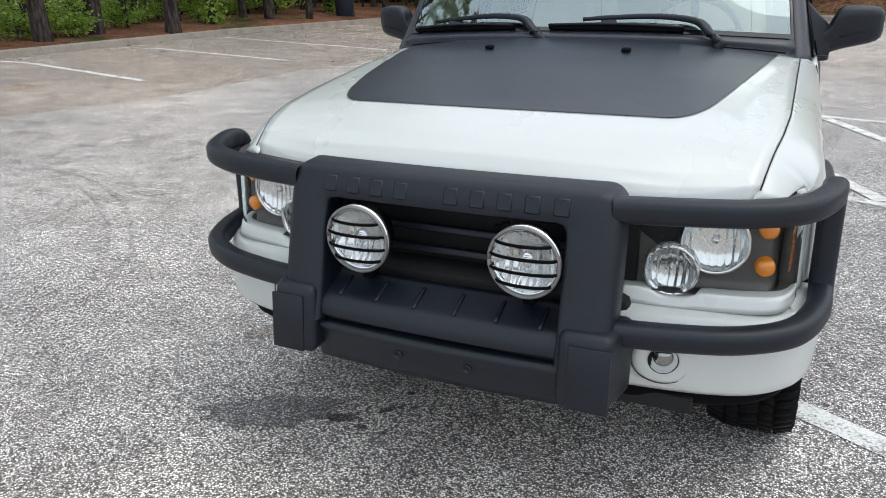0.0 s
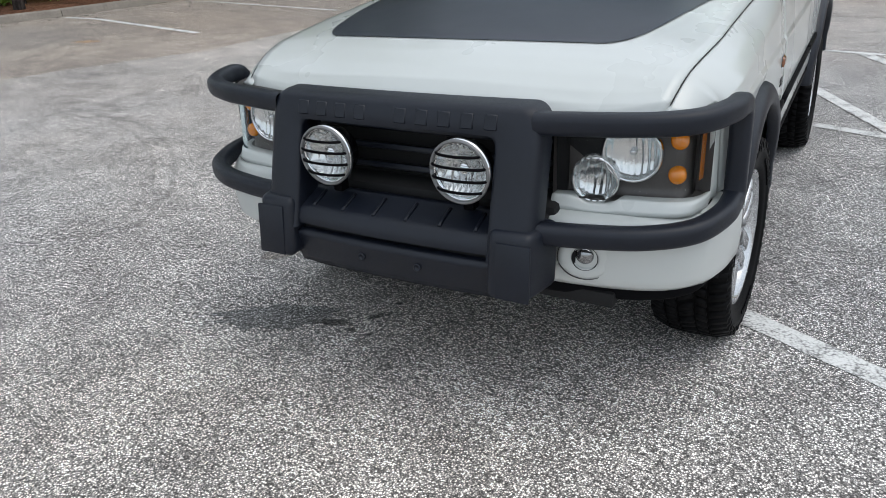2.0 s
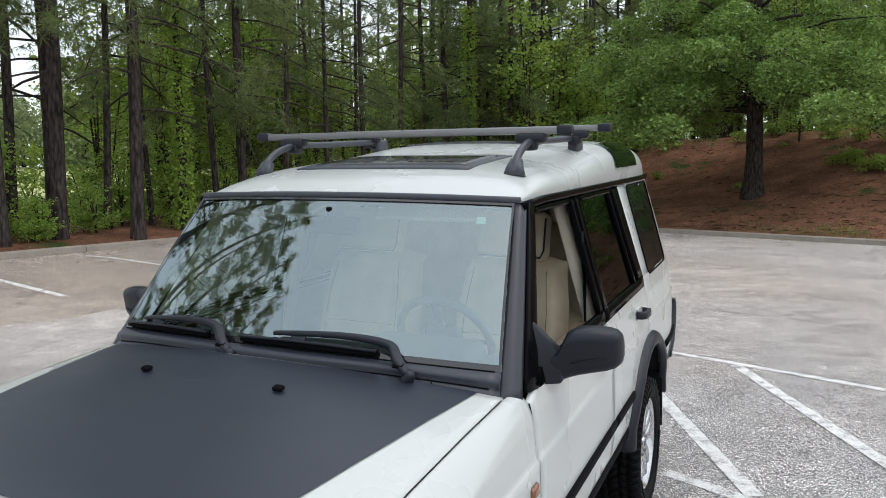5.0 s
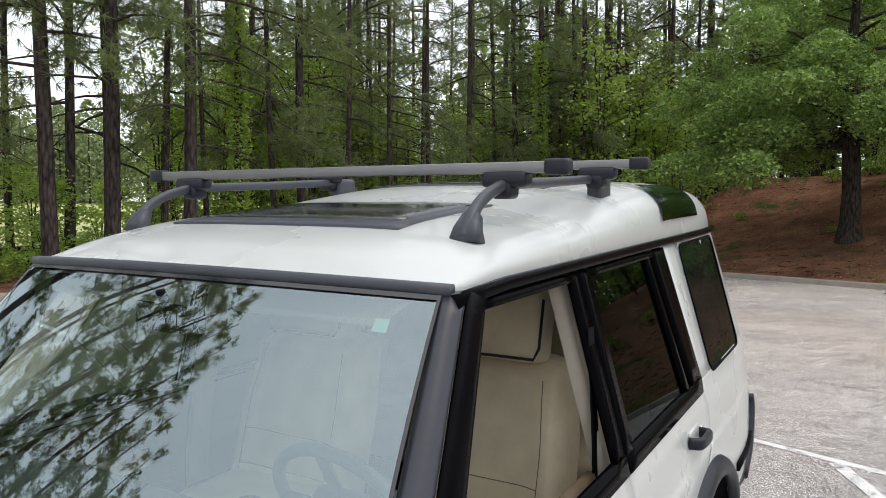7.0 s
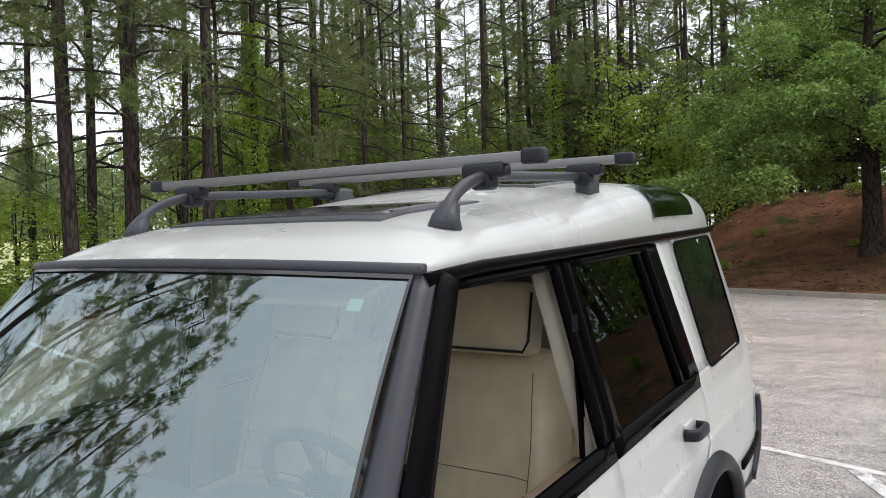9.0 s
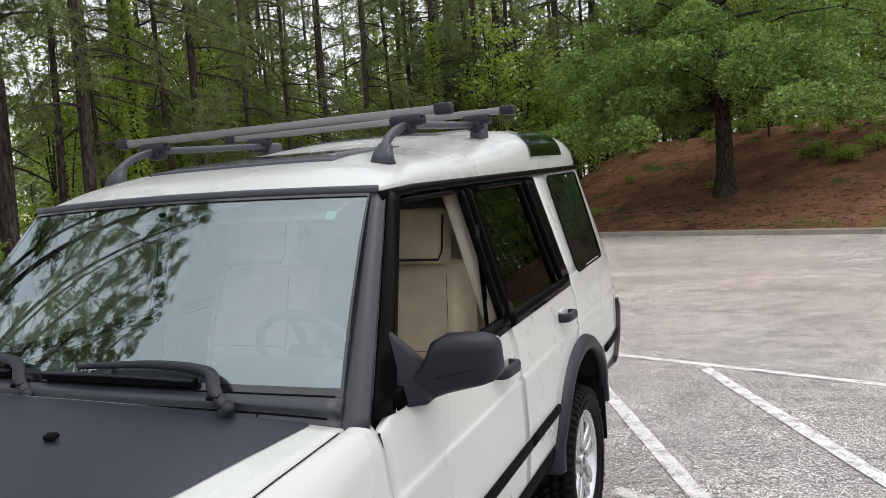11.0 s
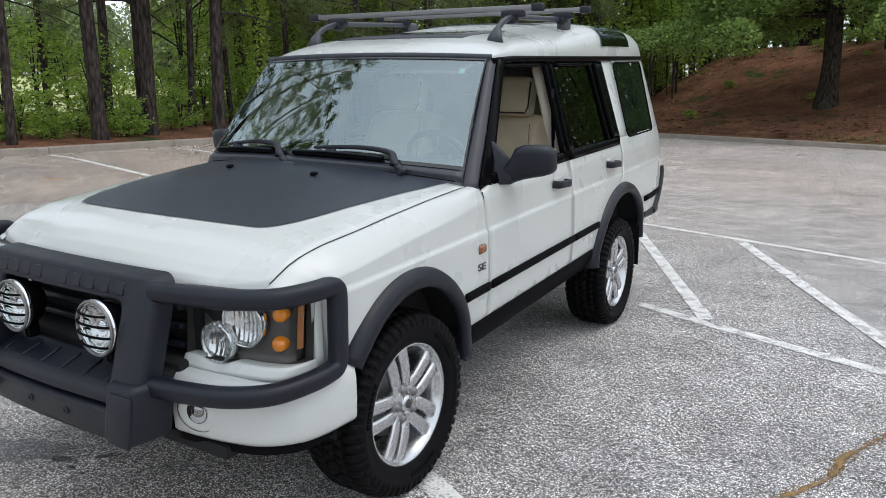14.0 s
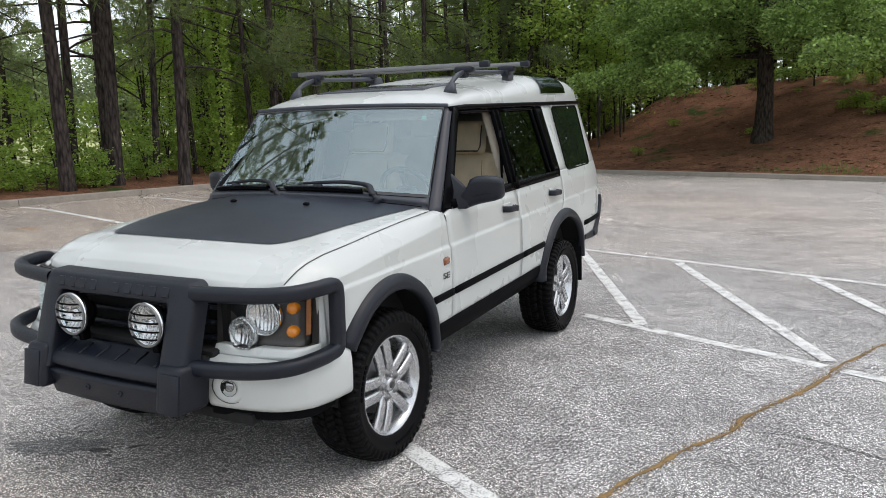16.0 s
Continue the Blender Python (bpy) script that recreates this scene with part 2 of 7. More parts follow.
M_CHROME = simple("chrome", (0.75, 0.76, 0.77), 0.08, metal=1.0, spread=0.03)
M_REFLECTOR = simple("lamp_reflector", (0.78, 0.79, 0.79), 0.16, metal=0.86, spread=0.05, scale=30, fine=0.5, fine_scale=45)
_n, _l = M_REFLECTOR.node_tree.nodes, M_REFLECTOR.node_tree.links
_w = _n.new("ShaderNodeTexWave")
_w.inputs["Scale"].default_value, _w.inputs["Distortion"].default_value = 17.0, 1.6
_l.new(_n.new("ShaderNodeTexCoord").outputs["Object"], _w.inputs["Vector"])
bump(_n, _l, _n["Principled BSDF"], _w.outputs["Fac"], 0.8, 0.0022)
M_PILLAR = simple("slate_pillar_plastic", (0.0270, 0.0290, 0.0380), 0.33, spread=0.12, scale=8, fine=0.15, fine_scale=700)
M_FOG = simple("fog_lamp_glass", (0.30, 0.305, 0.31), 0.06, metal=0.9, spread=0.1, scale=40)
M_BEZEL = simple("dark_lamp_bezel", (0.064, 0.058, 0.055), 0.35, spread=0.15)
# near-black also carries the shade of grille, arches and slots in its colour
M_DARK = simple("underside_and_recess_shade", (0.0045, 0.0045, 0.005), 0.8, spread=0.3)
M_STEEL = simple("brushed_bar", (0.20, 0.20, 0.20), 0.38, metal=0.5, spread=0.1, scale=25)
M_RAIL = simple("grey_rail_plastic", (0.042, 0.047, 0.058), 0.42, spread=0.12, scale=12)
M_LEATHER = emboss_fabric("cream_leather", (0.74, 0.635, 0.455), 7.0)
M_PIPING = simple("dark_piping", (0.02, 0.02, 0.022), 0.6)
M_CREAM = emboss_fabric("cream_trim", (0.54, 0.485, 0.385), 5.0)
M_DASH = emboss_fabric("grey_dash", (0.10, 0.115, 0.12), 9.0)
M_WALNUT = simple("brown_door_trim", (0.13, 0.095, 0.06), 0.5, spread=0.2)
M_STICKER = simple("pale_green_sticker", (0.45, 0.72, 0.62), 0.5, spread=0.05)
M_BADGE = simple("dark_badge", (0.05, 0.05, 0.05), 0.35)
M_BIN = simple("blue_bin_plastic", (0.045, 0.065, 0.105), 0.5, spread=0.15)
for _m in (M_PLASTIC, M_WRAP, M_RUBBER, M_SEAL, M_PILLAR):
    _m.node_tree.nodes["Principled BSDF"].inputs["Specular IOR Level"].default_value = 0.30
M_PLASTIC.node_tree.nodes["Principled BSDF"].inputs["Specular IOR Level"].default_value = 0.38
M_WRAP.node_tree.nodes["Principled BSDF"].inputs["Specular IOR Level"].default_value = 0.52
M_PILLAR.node_tree.nodes["Principled BSDF"].inputs["Specular IOR Level"].default_value = 0.55
for _m in (M_SEAL, M_TRIM):
    _m.node_tree.nodes["Principled BSDF"].inputs["IOR"].default_value = 1.22
M_PILLAR.node_tree.nodes["Principled BSDF"].inputs["IOR"].default_value = 1.45
M_FRAME = simple("gloss_black_frame", (0.0022, 0.0022, 0.0028), 0.16, spread=0.15, scale=6)
M_FRAME.node_tree.nodes["Principled BSDF"].inputs["IOR"].default_value = 1.18
for _m in (M_TRIM, M_FRAME, M_SEAL, M_RUBBER):
    _m.node_tree.nodes["Principled BSDF"].inputs["Specular IOR Level"].default_value = 0.09
M_FRIT = simple("black_glass_border", (0.010, 0.011, 0.013), 0.10, spread=0.1, scale=6)
M_FRIT.node_tree.nodes["Principled BSDF"].inputs["IOR"].default_value = 1.75
M_STRIP_AMBER = simple("dull_amber_lens", (0.26, 0.085, 0.012), 0.22, coat=0.6, spread=0.15, scale=30)
# windscreen index set far above real glass, to brighten the reflected sky
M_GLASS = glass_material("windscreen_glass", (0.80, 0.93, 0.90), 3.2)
M_TINT = glass_material("privacy_glass", (0.045, 0.054, 0.052), 1.17)
M_ALPINE = glass_material("dark_roof_glass", (0.012, 0.016, 0.016), 1.25)
M_CLEAR = glass_material("side_glass", (0.78, 0.86, 0.84), 1.55)
M_LENS = glass_material("lamp_lens", (0.94, 0.945, 0.94), 1.12)
M_AMBER, _n, _l, _b = material("amber_lens")
_b.inputs["Base Color"].default_value = (0.74, 0.235, 0.010, 1)
_b.inputs["Roughness"].default_value, _b.inputs["Coat Weight"].default_value = 0.18, 1.0
bump(_n, _l, _b, noise_of(_n, _l, 160, 1.0), 0.5, 0.002)
M_REPEATER, _n, _l, _b = material("dark_amber_lens")
_b.inputs["Base Color"].default_value = (0.21, 0.058, 0.008, 1)
_b.inputs["Roughness"].default_value, _b.inputs["Coat Weight"].default_value = 0.2, 1.0
bump(_n, _l, _b, noise_of(_n, _l, 160, 1.0), 0.5, 0.002)
M_RED, _n, _l, _b = material("red_lens")
_b.inputs["Base Color"].default_value = (0.35, 0.012, 0.012, 1)
_b.inputs["Roughness"].default_value, _b.inputs["Coat Weight"].default_value = 0.15, 1.0
M_BARK = bark_material("pine_bark", (0.022, 0.018, 0.017), (0.100, 0.081, 0.071))
M_OAKBARK = bark_material("oak_bark", (0.02, 0.017, 0.014), (0.09, 0.075, 0.062))
M_NEEDLE = leaf_material("pine_needles", (0.055, 0.076, 0.034), (0.160, 0.200, 0.085), (0.24, 0.30, 0.09))
M_OAKLEAF = leaf_material("oak_leaves", (0.026, 0.052, 0.016), (0.21, 0.32, 0.092), (0.24, 0.39, 0.065), 0.26)
M_LEAF = leaf_material("understory_leaves", (0.070, 0.115, 0.028), (0.25, 0.36, 0.078), (0.44, 0.60, 0.09))
# far greens greyed and paled: distance haze put into the leaf colour
M_FARLEAF = leaf_material("hazed_far_leaves", (0.145, 0.19, 0.082), (0.31, 0.38, 0.155), (0.38, 0.48, 0.16))

# the tree line's haze is likewise mixed in as a greyer green
M_LINELEAF = leaf_material("hazed_line_leaves", (0.120, 0.160, 0.092), (0.27, 0.335, 0.175), (0.26, 0.33, 0.14))
M_STRAW = leaf_material("straw", (0.065, 0.033, 0.020), (0.20, 0.110, 0.068), (0.10, 0.055, 0.025))
M_PALE = leaf_material("dry_leaves", (0.22, 0.16, 0.11), (0.42, 0.34, 0.27), (0.2, 0.14, 0.09))
M_GRASS = leaf_material("short_grass", (0.05, 0.09, 0.02), (0.15, 0.23, 0.06), (0.2, 0.32, 0.06))


# ---- mesh helpers ----
RAKE, ROLL = 0.04, 0.019  # the body stands a little higher at its tail and on its right


def lerp(a, b, t):
    return a + (b - a) * t


def smooth(a, b, x):
    t = min(1.0, max(0.0, (x - a) / (b - a)))
    return t * t * (3 - 2 * t)


def interp(table, x):
    for (x0, y0), (x1, y1) in zip(table, table[1:]):
        if x <= x1:
            return lerp(y0, y1, max(0.0, (x - x0) / (x1 - x0)))
    return table[-1][1]


def link(name, me, mat, parent=None, label="", smoothed=True):
    if mat:
        me.materials.append(mat)
    if smoothed:
        me.shade_smooth()
    ob = new(name, me)
    if parent:
        ob.parent = parent
    if label:
        tagged(ob, label)
    return ob


def part(name, bm, mat, parent, label="", rake=True, smoothed=True, angle=38):
    """One mesh object out of a bmesh, in the car's own axes."""
    if rake:
        for v in bm.verts:
            v.co.z += RAKE * v.co.y + ROLL * (0.9 - v.co.x)
    if smoothed:
        for e in bm.edges:
            if len(e.link_faces) == 2 and e.calc_face_angle(0) > radians(angle):
                e.smooth = False
    me = bpy.data.meshes.new(name)
    bm.to_mesh(me)
    bm.free()
    return link(name, me, mat, parent, label, smoothed)


def empty(name, where=(0, 0, 0)):
    ob = new(name)
    ob.location = where
    return ob


def grid_into(bm, fn, nu, nv, thick=None, flip=False):
    """A patch fn(u, v) with u, v from 0 to 1; thick: a vector by which its rim is drawn inwards."""
    g = [[bm.verts.new(fn(i / nu, j / nv)) for j in range(nv + 1)] for i in range(nu + 1)]
    for i in range(nu):
        for j in range(nv):
            q = [g[i][j], g[i + 1][j], g[i + 1][j + 1], g[i][j + 1]]
            bm.faces.new(q[::-1] if flip else q)
    if thick is not None:
        rim = [g[i][0] for i in range(nu)] + [g[nu][j] for j in range(nv)] + [g[i][nv] for i in range(nu, 0, -1)] + [g[0][j] for j in range(nv, 0, -1)]
        t = Vector(thick)
        low = [bm.verts.new(v.co + t) for v in rim]
        for k in range(len(rim)):
            q = [rim[k - 1], low[k - 1], low[k], rim[k]]
            bm.faces.new(q[::-1] if flip else q)
    return g


def patch(fn, nu, nv, thick=None):
    bm = bmesh.new()
    grid_into(bm, fn, nu, nv, thick)
    return bm


def rbox_into(bm, centre, size, bevel=0.01, segs=2, turn=None):
    made = bmesh.ops.create_cube(bm, size=1.0)["verts"]
    for v in made:
        v.co = Vector((v.co.x * size[0], v.co.y * size[1], v.co.z * size[2]))
    if bevel:
        edges = list({e for v in made for e in v.link_edges})
        res = bmesh.ops.bevel(bm, geom=edges, offset=min(bevel, 0.49 * min(size)), segments=segs, affect="EDGES", profile=0.5)
        made = list({v for f in res["faces"] for v in f.verts} | {v for v in made if v.is_valid})
    m = Matrix.Translation(centre) @ (turn or Matrix.Identity(4))
    for v in made:
        v.co = m @ v.co


def rbox(centre, size, bevel=0.01, segs=2, turn=None):
    bm = bmesh.new()
    rbox_into(bm, centre, size, bevel, segs, turn)
    return bm


def spline(points, steps=8):
    """A smooth path through the points."""
    p = [Vector(q) for q in points]
    p = [2 * p[0] - p[1], *p, 2 * p[-1] - p[-2]]
    path = []
    for a, b, c, d in zip(p, p[1:], p[2:], p[3:]):
        for k in range(steps):
            t = k / steps
            path.append(0.5 * (2 * b + (c - a) * t + (2 * a - 5 * b + 4 * c - d) * t * t + (3 * b - a - 3 * c + d) * t ** 3))
    path.append(p[-2])
    return path


def sweep_into(bm, path, profile, up=(0, 0, 1), scale=None, cap=True):
    """Draws the profile (side, up) along the path."""
    rings = []
    for k, p in enumerate(path):
        d = (path[min(k + 1, len(path) - 1)] - path[max(k - 1, 0)]).normalized()
        side = d.cross(Vector(up)).normalized()
        top = side.cross(d).normalized()
        s = scale(k / (len(path) - 1)) if scale else 1.0
        rings.append([bm.verts.new(p + s * (a * side + b * top)) for a, b in profile])
    n = len(profile)
    for a, b in zip(rings, rings[1:]):
        for i in range(n):
            bm.faces.new((a[i - 1], a[i], b[i], b[i - 1]))
    if cap:
        bm.faces.new(rings[0][::-1])
        bm.faces.new(rings[-1])


def sweep(path, profile, up=(0, 0, 1), scale=None):
    bm = bmesh.new()
    sweep_into(bm, path, profile, up, scale)
    return bm


def circle(r, n=12, ry=None):
    return [(r * math.cos(2 * math.pi * k / n), (ry or r) * math.sin(2 * math.pi * k / n)) for k in range(n)]


def round_rect(w, h, r, n=3):
    pts = []
    for cx, cy, a0 in ((w / 2 - r, h / 2 - r, 0), (-w / 2 + r, h / 2 - r, 90), (-w / 2 + r, -h / 2 + r, 180), (w / 2 - r, -h / 2 + r, 270)):
        for k in range(n + 1):
            a = radians(a0 + 90 * k / n)
            pts.append((cx + r * math.cos(a), cy + r * math.sin(a)))
    return pts


def lathe_into(bm, profile, n, m):
    """Turns (radius, along) about the local x axis, then places it by m."""
    rings = []
    for r, h in profile:
        if r < 1e-5:
            rings.append([bm.verts.new(m @ Vector((h, 0, 0)))])
        else:
            rings.append([bm.verts.new(m @ Vector((h, r * math.cos(2 * math.pi * k / n), r * math.sin(2 * math.pi * k / n)))) for k in range(n)])
    for a, b in zip(rings, rings[1:]):
        for i in range(n):
            q = [a[i - 1] if len(a) > 1 else a[0], a[i] if len(a) > 1 else None, b[i] if len(b) > 1 else None, b[i - 1] if len(b) > 1 else b[0]]
            if len(a) == 1:
                q = [a[0], b[i], b[i - 1]]
            elif len(b) == 1:
                q = [a[i - 1], a[i], b[0]]
            bm.faces.new(q)


def lathe(profile, n, m=Matrix.Identity(4)):
    bm = bmesh.new()
    lathe_into(bm, profile, n, m)
    return bm


def mesh_of(name, verts, faces):
    me = bpy.data.meshes.new(name)
    me.from_pydata([tuple(v) for v in verts], [], [tuple(f) for f in faces])
    return me


# ---- the ground, the lot and its kerb ----
KERB = [(-37.3, -42.2), (-20.2, -8.5), (-13.7, 4.5), (-12.85, 7.0), (-12.55, 10.0), (-12.35, 13.0), (-12.2, 19.5), (-12.0, 23.5), (-11.2, 26.3), (-10.0, 27.4), (-8.4, 27.4), (-4.0, 25.0), (4.3, 20.2), (20.0, 11.1), (46.0, -4.0)]


def rises(x, y):
    """The two ramps that lift the lot towards the wood, in metres."""
    return 0.05 * (-0.82 * x + 0.57 * y - 5.5), 0.05 * (-0.914 * (x - 2.3) - 0.407 * (y + 2.2))


def lot_z(x, y):
    return max(0.0, min(0.37, *rises(x, y)))


def fold_lot(bm, lift=0.0):
    """Cuts a flat sheet along the folds of the lot and lays it on them."""
    for co, no in (((-3.0, 5.33, 0), (-0.82, 0.57, 0)), ((-10.39, 7.68, 0), (-0.82, 0.57, 0)), ((2.3, -2.2, 0), (-0.914, -0.407, 0)), ((-4.463, -5.212, 0), (-0.914, -0.407, 0)), ((6.4, 6.249, 0), (0.094, 0.977, 0))):
        bmesh.ops.bisect_plane(bm, geom=bm.verts[:] + bm.edges[:] + bm.faces[:], plane_co=co, plane_no=no)
    for v in bm.verts:
        v.co.z = lot_z(v.co.x, v.co.y) + lift


def inward(x, y):
    """Draws places beyond the lot in, where the wood stands nearer."""
    k = lerp(1.0, 0.77, smooth(-22, -42, math.degrees(math.atan2(x - 2.3, y + 2.2))))
    return 2.3 + k * (x - 2.3), -2.2 + k * (y + 2.2), k


def kerb_distance(x, y):
    """How far a place lies outside the kerb; negative on the lot."""
    best, sign = 1e9, 1.0
    for (x0, y0), (x1, y1) in zip(KERB, KERB[1:]):
        dx, dy = x1 - x0, y1 - y0
        t = min(1.0, max(0.0, ((x - x0) * dx + (y - y0) * dy) / (dx * dx + dy * dy)))
        ex, ey = x - x0 - t * dx, y - y0 - t * dy
        d = math.hypot(ex, ey)
        if d < best - 1e-9:
            best, sign = d, (1.0 if dx * ey - dy * ex > 0 else -1.0)
    return sign * best


BANK = [(0, 0.12), (0.6, 0.135), (1.2, 0.20), (2.0, 0.36), (5.0, 0.9), (8.0, 1.9), (11.5, 3.3), (14.0, 3.9), (20, 4.2), (60, 4.5)]
FLAT = [(0, 0.12), (0.6, 0.135), (1.2, 0.18), (3.0, 0.30), (7.0, 0.38), (12.0, 0.1), (30.0, -0.6), (90, 0.2)]


def terrain(x, y):
    d = kerb_distance(x, y)
    if d <= 0.5:
        return lot_z(x, y) - 0.10
    w = smooth(-13.0, -4.0, x)
    h = lerp(interp(FLAT, d), interp(BANK, d), w)
    k = min(1.0, d / 3.0)
    return lot_z(x, y) + h + k * (0.10 * noise.noise(Vector((x * 0.35, y * 0.35, 0))) + 0.045 * noise.noise(Vector((x * 1.3, y * 1.3, 4))))


def steps(spans):
    vals = []
    for a, b, s in spans:
        vals += list(np.arange(a, b, s))
    return vals + [spans[-1][1]]


def meadow_z(x, y):
    """The field climbs gently from the back of the near trees to its far tree line."""
    return 0.72 + 3.5 * min(1.3, max(0.0, (math.hypot(x - 2.3, y + 2.2) - 30.0) / 82.0))


def build_ground():
    xs = steps([(-400, -80, 40), (-80, -34, 2.5), (-34, 20, 0.5), (20, 60, 3), (60, 400, 40)])
    ys = steps([(-300, -60, 40), (-60, 4, 4), (4, 44, 0.5), (44, 90, 4), (90, 500, 40)])
    verts = [(x, y, terrain(x, y)) for y in ys for x in xs]
    n = len(xs)
    faces = [(j * n + i, j * n + i + 1, (j + 1) * n + i + 1, (j + 1) * n + i) for j in range(len(ys) - 1) for i in range(n - 1)]
    ob = link("ground", mesh_of("ground", verts, faces), M_GROUND)
    tagged(ob, "reddish pine straw ground with grassy spots rising into a bank", "ground", kind="structure")
    # the lot's asphalt sheet
    inner = [Vector((x, y, 0)) for x, y in KERB]
    bm = bmesh.new()
    ring = [bm.verts.new(p) for p in inner] + [bm.verts.new((46, -60, 0)), bm.verts.new((-38.6, -60, 0))]
    bm.faces.new(ring[::-1])
    bmesh.ops.triangulate(bm, faces=bm.faces[:])
    fold_lot(bm)
    lot = part("parking_lot", bm, M_ASPHALT, None, rake=False)
    tagged(lot, "worn grey asphalt with pale exposed aggregate", "parking lot", kind="structure")
    # older surface under the far stalls, its edge slightly uneven
    bm = bmesh.new()
    edge = [(-16.5, -22.0), (-12.2, -9.0), (-9.3, -1.0), (-7.65, 3.3), (-6.75, 4.75), (-6.31, 7.4), (-6.1, 10.6), (-5.9, 16.5), (-5.6, 22.0), (-5.2, 25.5)]
    pts = []
    for (x0, y0), (x1, y1) in zip(edge, edge[1:]):
        for k in range(24):
            x, y = lerp(x0, x1, k / 24), lerp(y0, y1, k / 24)
            pts.append((x + 0.10 * noise.noise(Vector((x, y, 0)) * 1.7), y))
    rim = [(-8.4, 27.3), (-9.95, 27.3), (-11.15, 26.2), (-11.95, 23.5), (-12.15, 19.5), (-12.3, 13.0), (-12.5, 10.0), (-12.8, 7.0), (-13.65, 4.5), (-20.1, -8.5), (-26.9, -22.0)]
    bm.faces.new([bm.verts.new((x, y, 0)) for x, y in pts + rim])
    bmesh.ops.triangulate(bm, faces=bm.faces[:])
    fold_lot(bm, 0.0025)
    old = part("stall_paving", bm, M_OLD, None, rake=False)
    tagged(old, "older brownish grey asphalt under the far stalls", "pavement", kind="structure")
    # meadow beyond the trees
    xs, ys = np.linspace(-150, -28, 24), np.linspace(-20, 120, 24)
    verts = [(x, y, meadow_z(x, y) + 0.20 * noise.noise(Vector((x * 0.05, y * 0.05, 0)))) for y in ys for x in xs]
    faces = [(j * 24 + i, j * 24 + i + 1, (j + 1) * 24 + i + 1, (j + 1) * 24 + i) for j in range(23) for i in range(23)]
    tagged(link("meadow", mesh_of("meadow", verts, faces), M_MEADOW), "sunlit pale green mown grass field beyond the pines", "meadow", kind="structure")


def build_kerb():
    root = empty("kerb")
    tagged(root, "weathered tan concrete kerb round the lot", "kerb", kind="structure")
    pts = [Vector((x, y, lot_z(x, y))) for x, y in KERB]
    prof = [(-0.02, -0.1), (0.16, -0.1), (0.16, 0.145), (0.05, 0.15), (0.0, 0.12), (-0.02, 0.0)]
    for a, b in zip(pts[1:], pts[2:]):
        count = max(1, round((b - a).length / 3.0))
        if a.x > 12:
            count = max(1, round((b - a).length / 9.0))
        for k in range(count):
            p, q = lerp(a, b, k / count), lerp(a, b, (k + 1) / count)
            p.z, q.z = lot_z(p.x, p.y), lot_z(q.x, q.y)
            d = (q - p).normalized() * 0.006
            bm = bmesh.new()
            lift = Vector((0, 0, random.uniform(-0.006, 0.006)))
            sweep_into(bm, [p + d + lift, lerp(p, q, 0.5) + lift, q - d + lift], [(-s, z) for s, z in prof])
            part("kerb_stone", bm, M_CONCRETE, root, rake=False, smoothed=False)


LINE_COUNT = iter(range(100))


def painted_line(points, width=0.10, name="parking_line", label="worn white painted parking line on the asphalt"):
    lift = 0.0032 + 0.0006 * next(LINE_COUNT)
    path = [Vector((x, y, lift)) for x, y in points]
    fine = []
    for a, b in zip(path, path[1:]):
        count = max(2, int((b - a).length / 0.12))
        fine += [lerp(a, b, k / count) for k in range(count)]
    fine.append(path[-1])
    verts, faces = [], []
    for k, p in enumerate(fine):
        d = (fine[min(k + 1, len(fine) - 1)] - fine[max(k - 1, 0)]).normalized()
        s = Vector((-d.y, d.x, 0)) * width / 2
        j = 1 + 0.10 * noise.noise(p * 6)
        verts += [p + s * j, p - s * (1 + 0.10 * noise.noise(p * 6 + Vector((9, 0, 0))))]
        if k:
            faces.append((2 * k - 2, 2 * k - 1, 2 * k + 1, 2 * k))
    verts = [v + Vector((0, 0, lot_z(v.x, v.y) * 1.004)) for v in verts]
    ob = link(name, mesh_of(name, verts, faces), M_LINE)
    return tagged(ob, label, "road marking", "parking lines", "structure")


def build_lines():
    painted_line([(-0.6, 0.92), (0.95, 0.075), (1.43, -0.19), (4.6, -1.95)], 0.11)
    painted_line([(0.93, 3.09), (1.49, 2.82), (2.38, 2.44), (2.75, 2.27)], 0.10)
    painted_line([(2.85, 2.22), (5.6, 0.93)], 0.10)
    painted_line([(-1.6, 7.22), (-0.10, 6.60), (1.13, 6.10), (2.42, 5.56), (6.4, 3.85)], 0.09)
    for a, b in (((-0.16, 6.52), (1.44, 2.92)), ((1.15, 6.02), (2.77, 2.40)), ((2.60, 5.40), (4.07, 1.85)), ((4.05, 4.78), (5.45, 1.2))):
        painted_line([a, b], 0.108)
    for (x0, y0), (x1, y1) in (((-7.95, 5.85), (-12.4, 6.75)), ((-7.34, 8.65), (-12.1, 9.36)), ((-6.9, 11.5), (-11.8, 12.3)), ((-8.7, 3.05), (-13.4, 4.0))):
        painted_line([(x0, y0), (x1, y1)], 0.11)


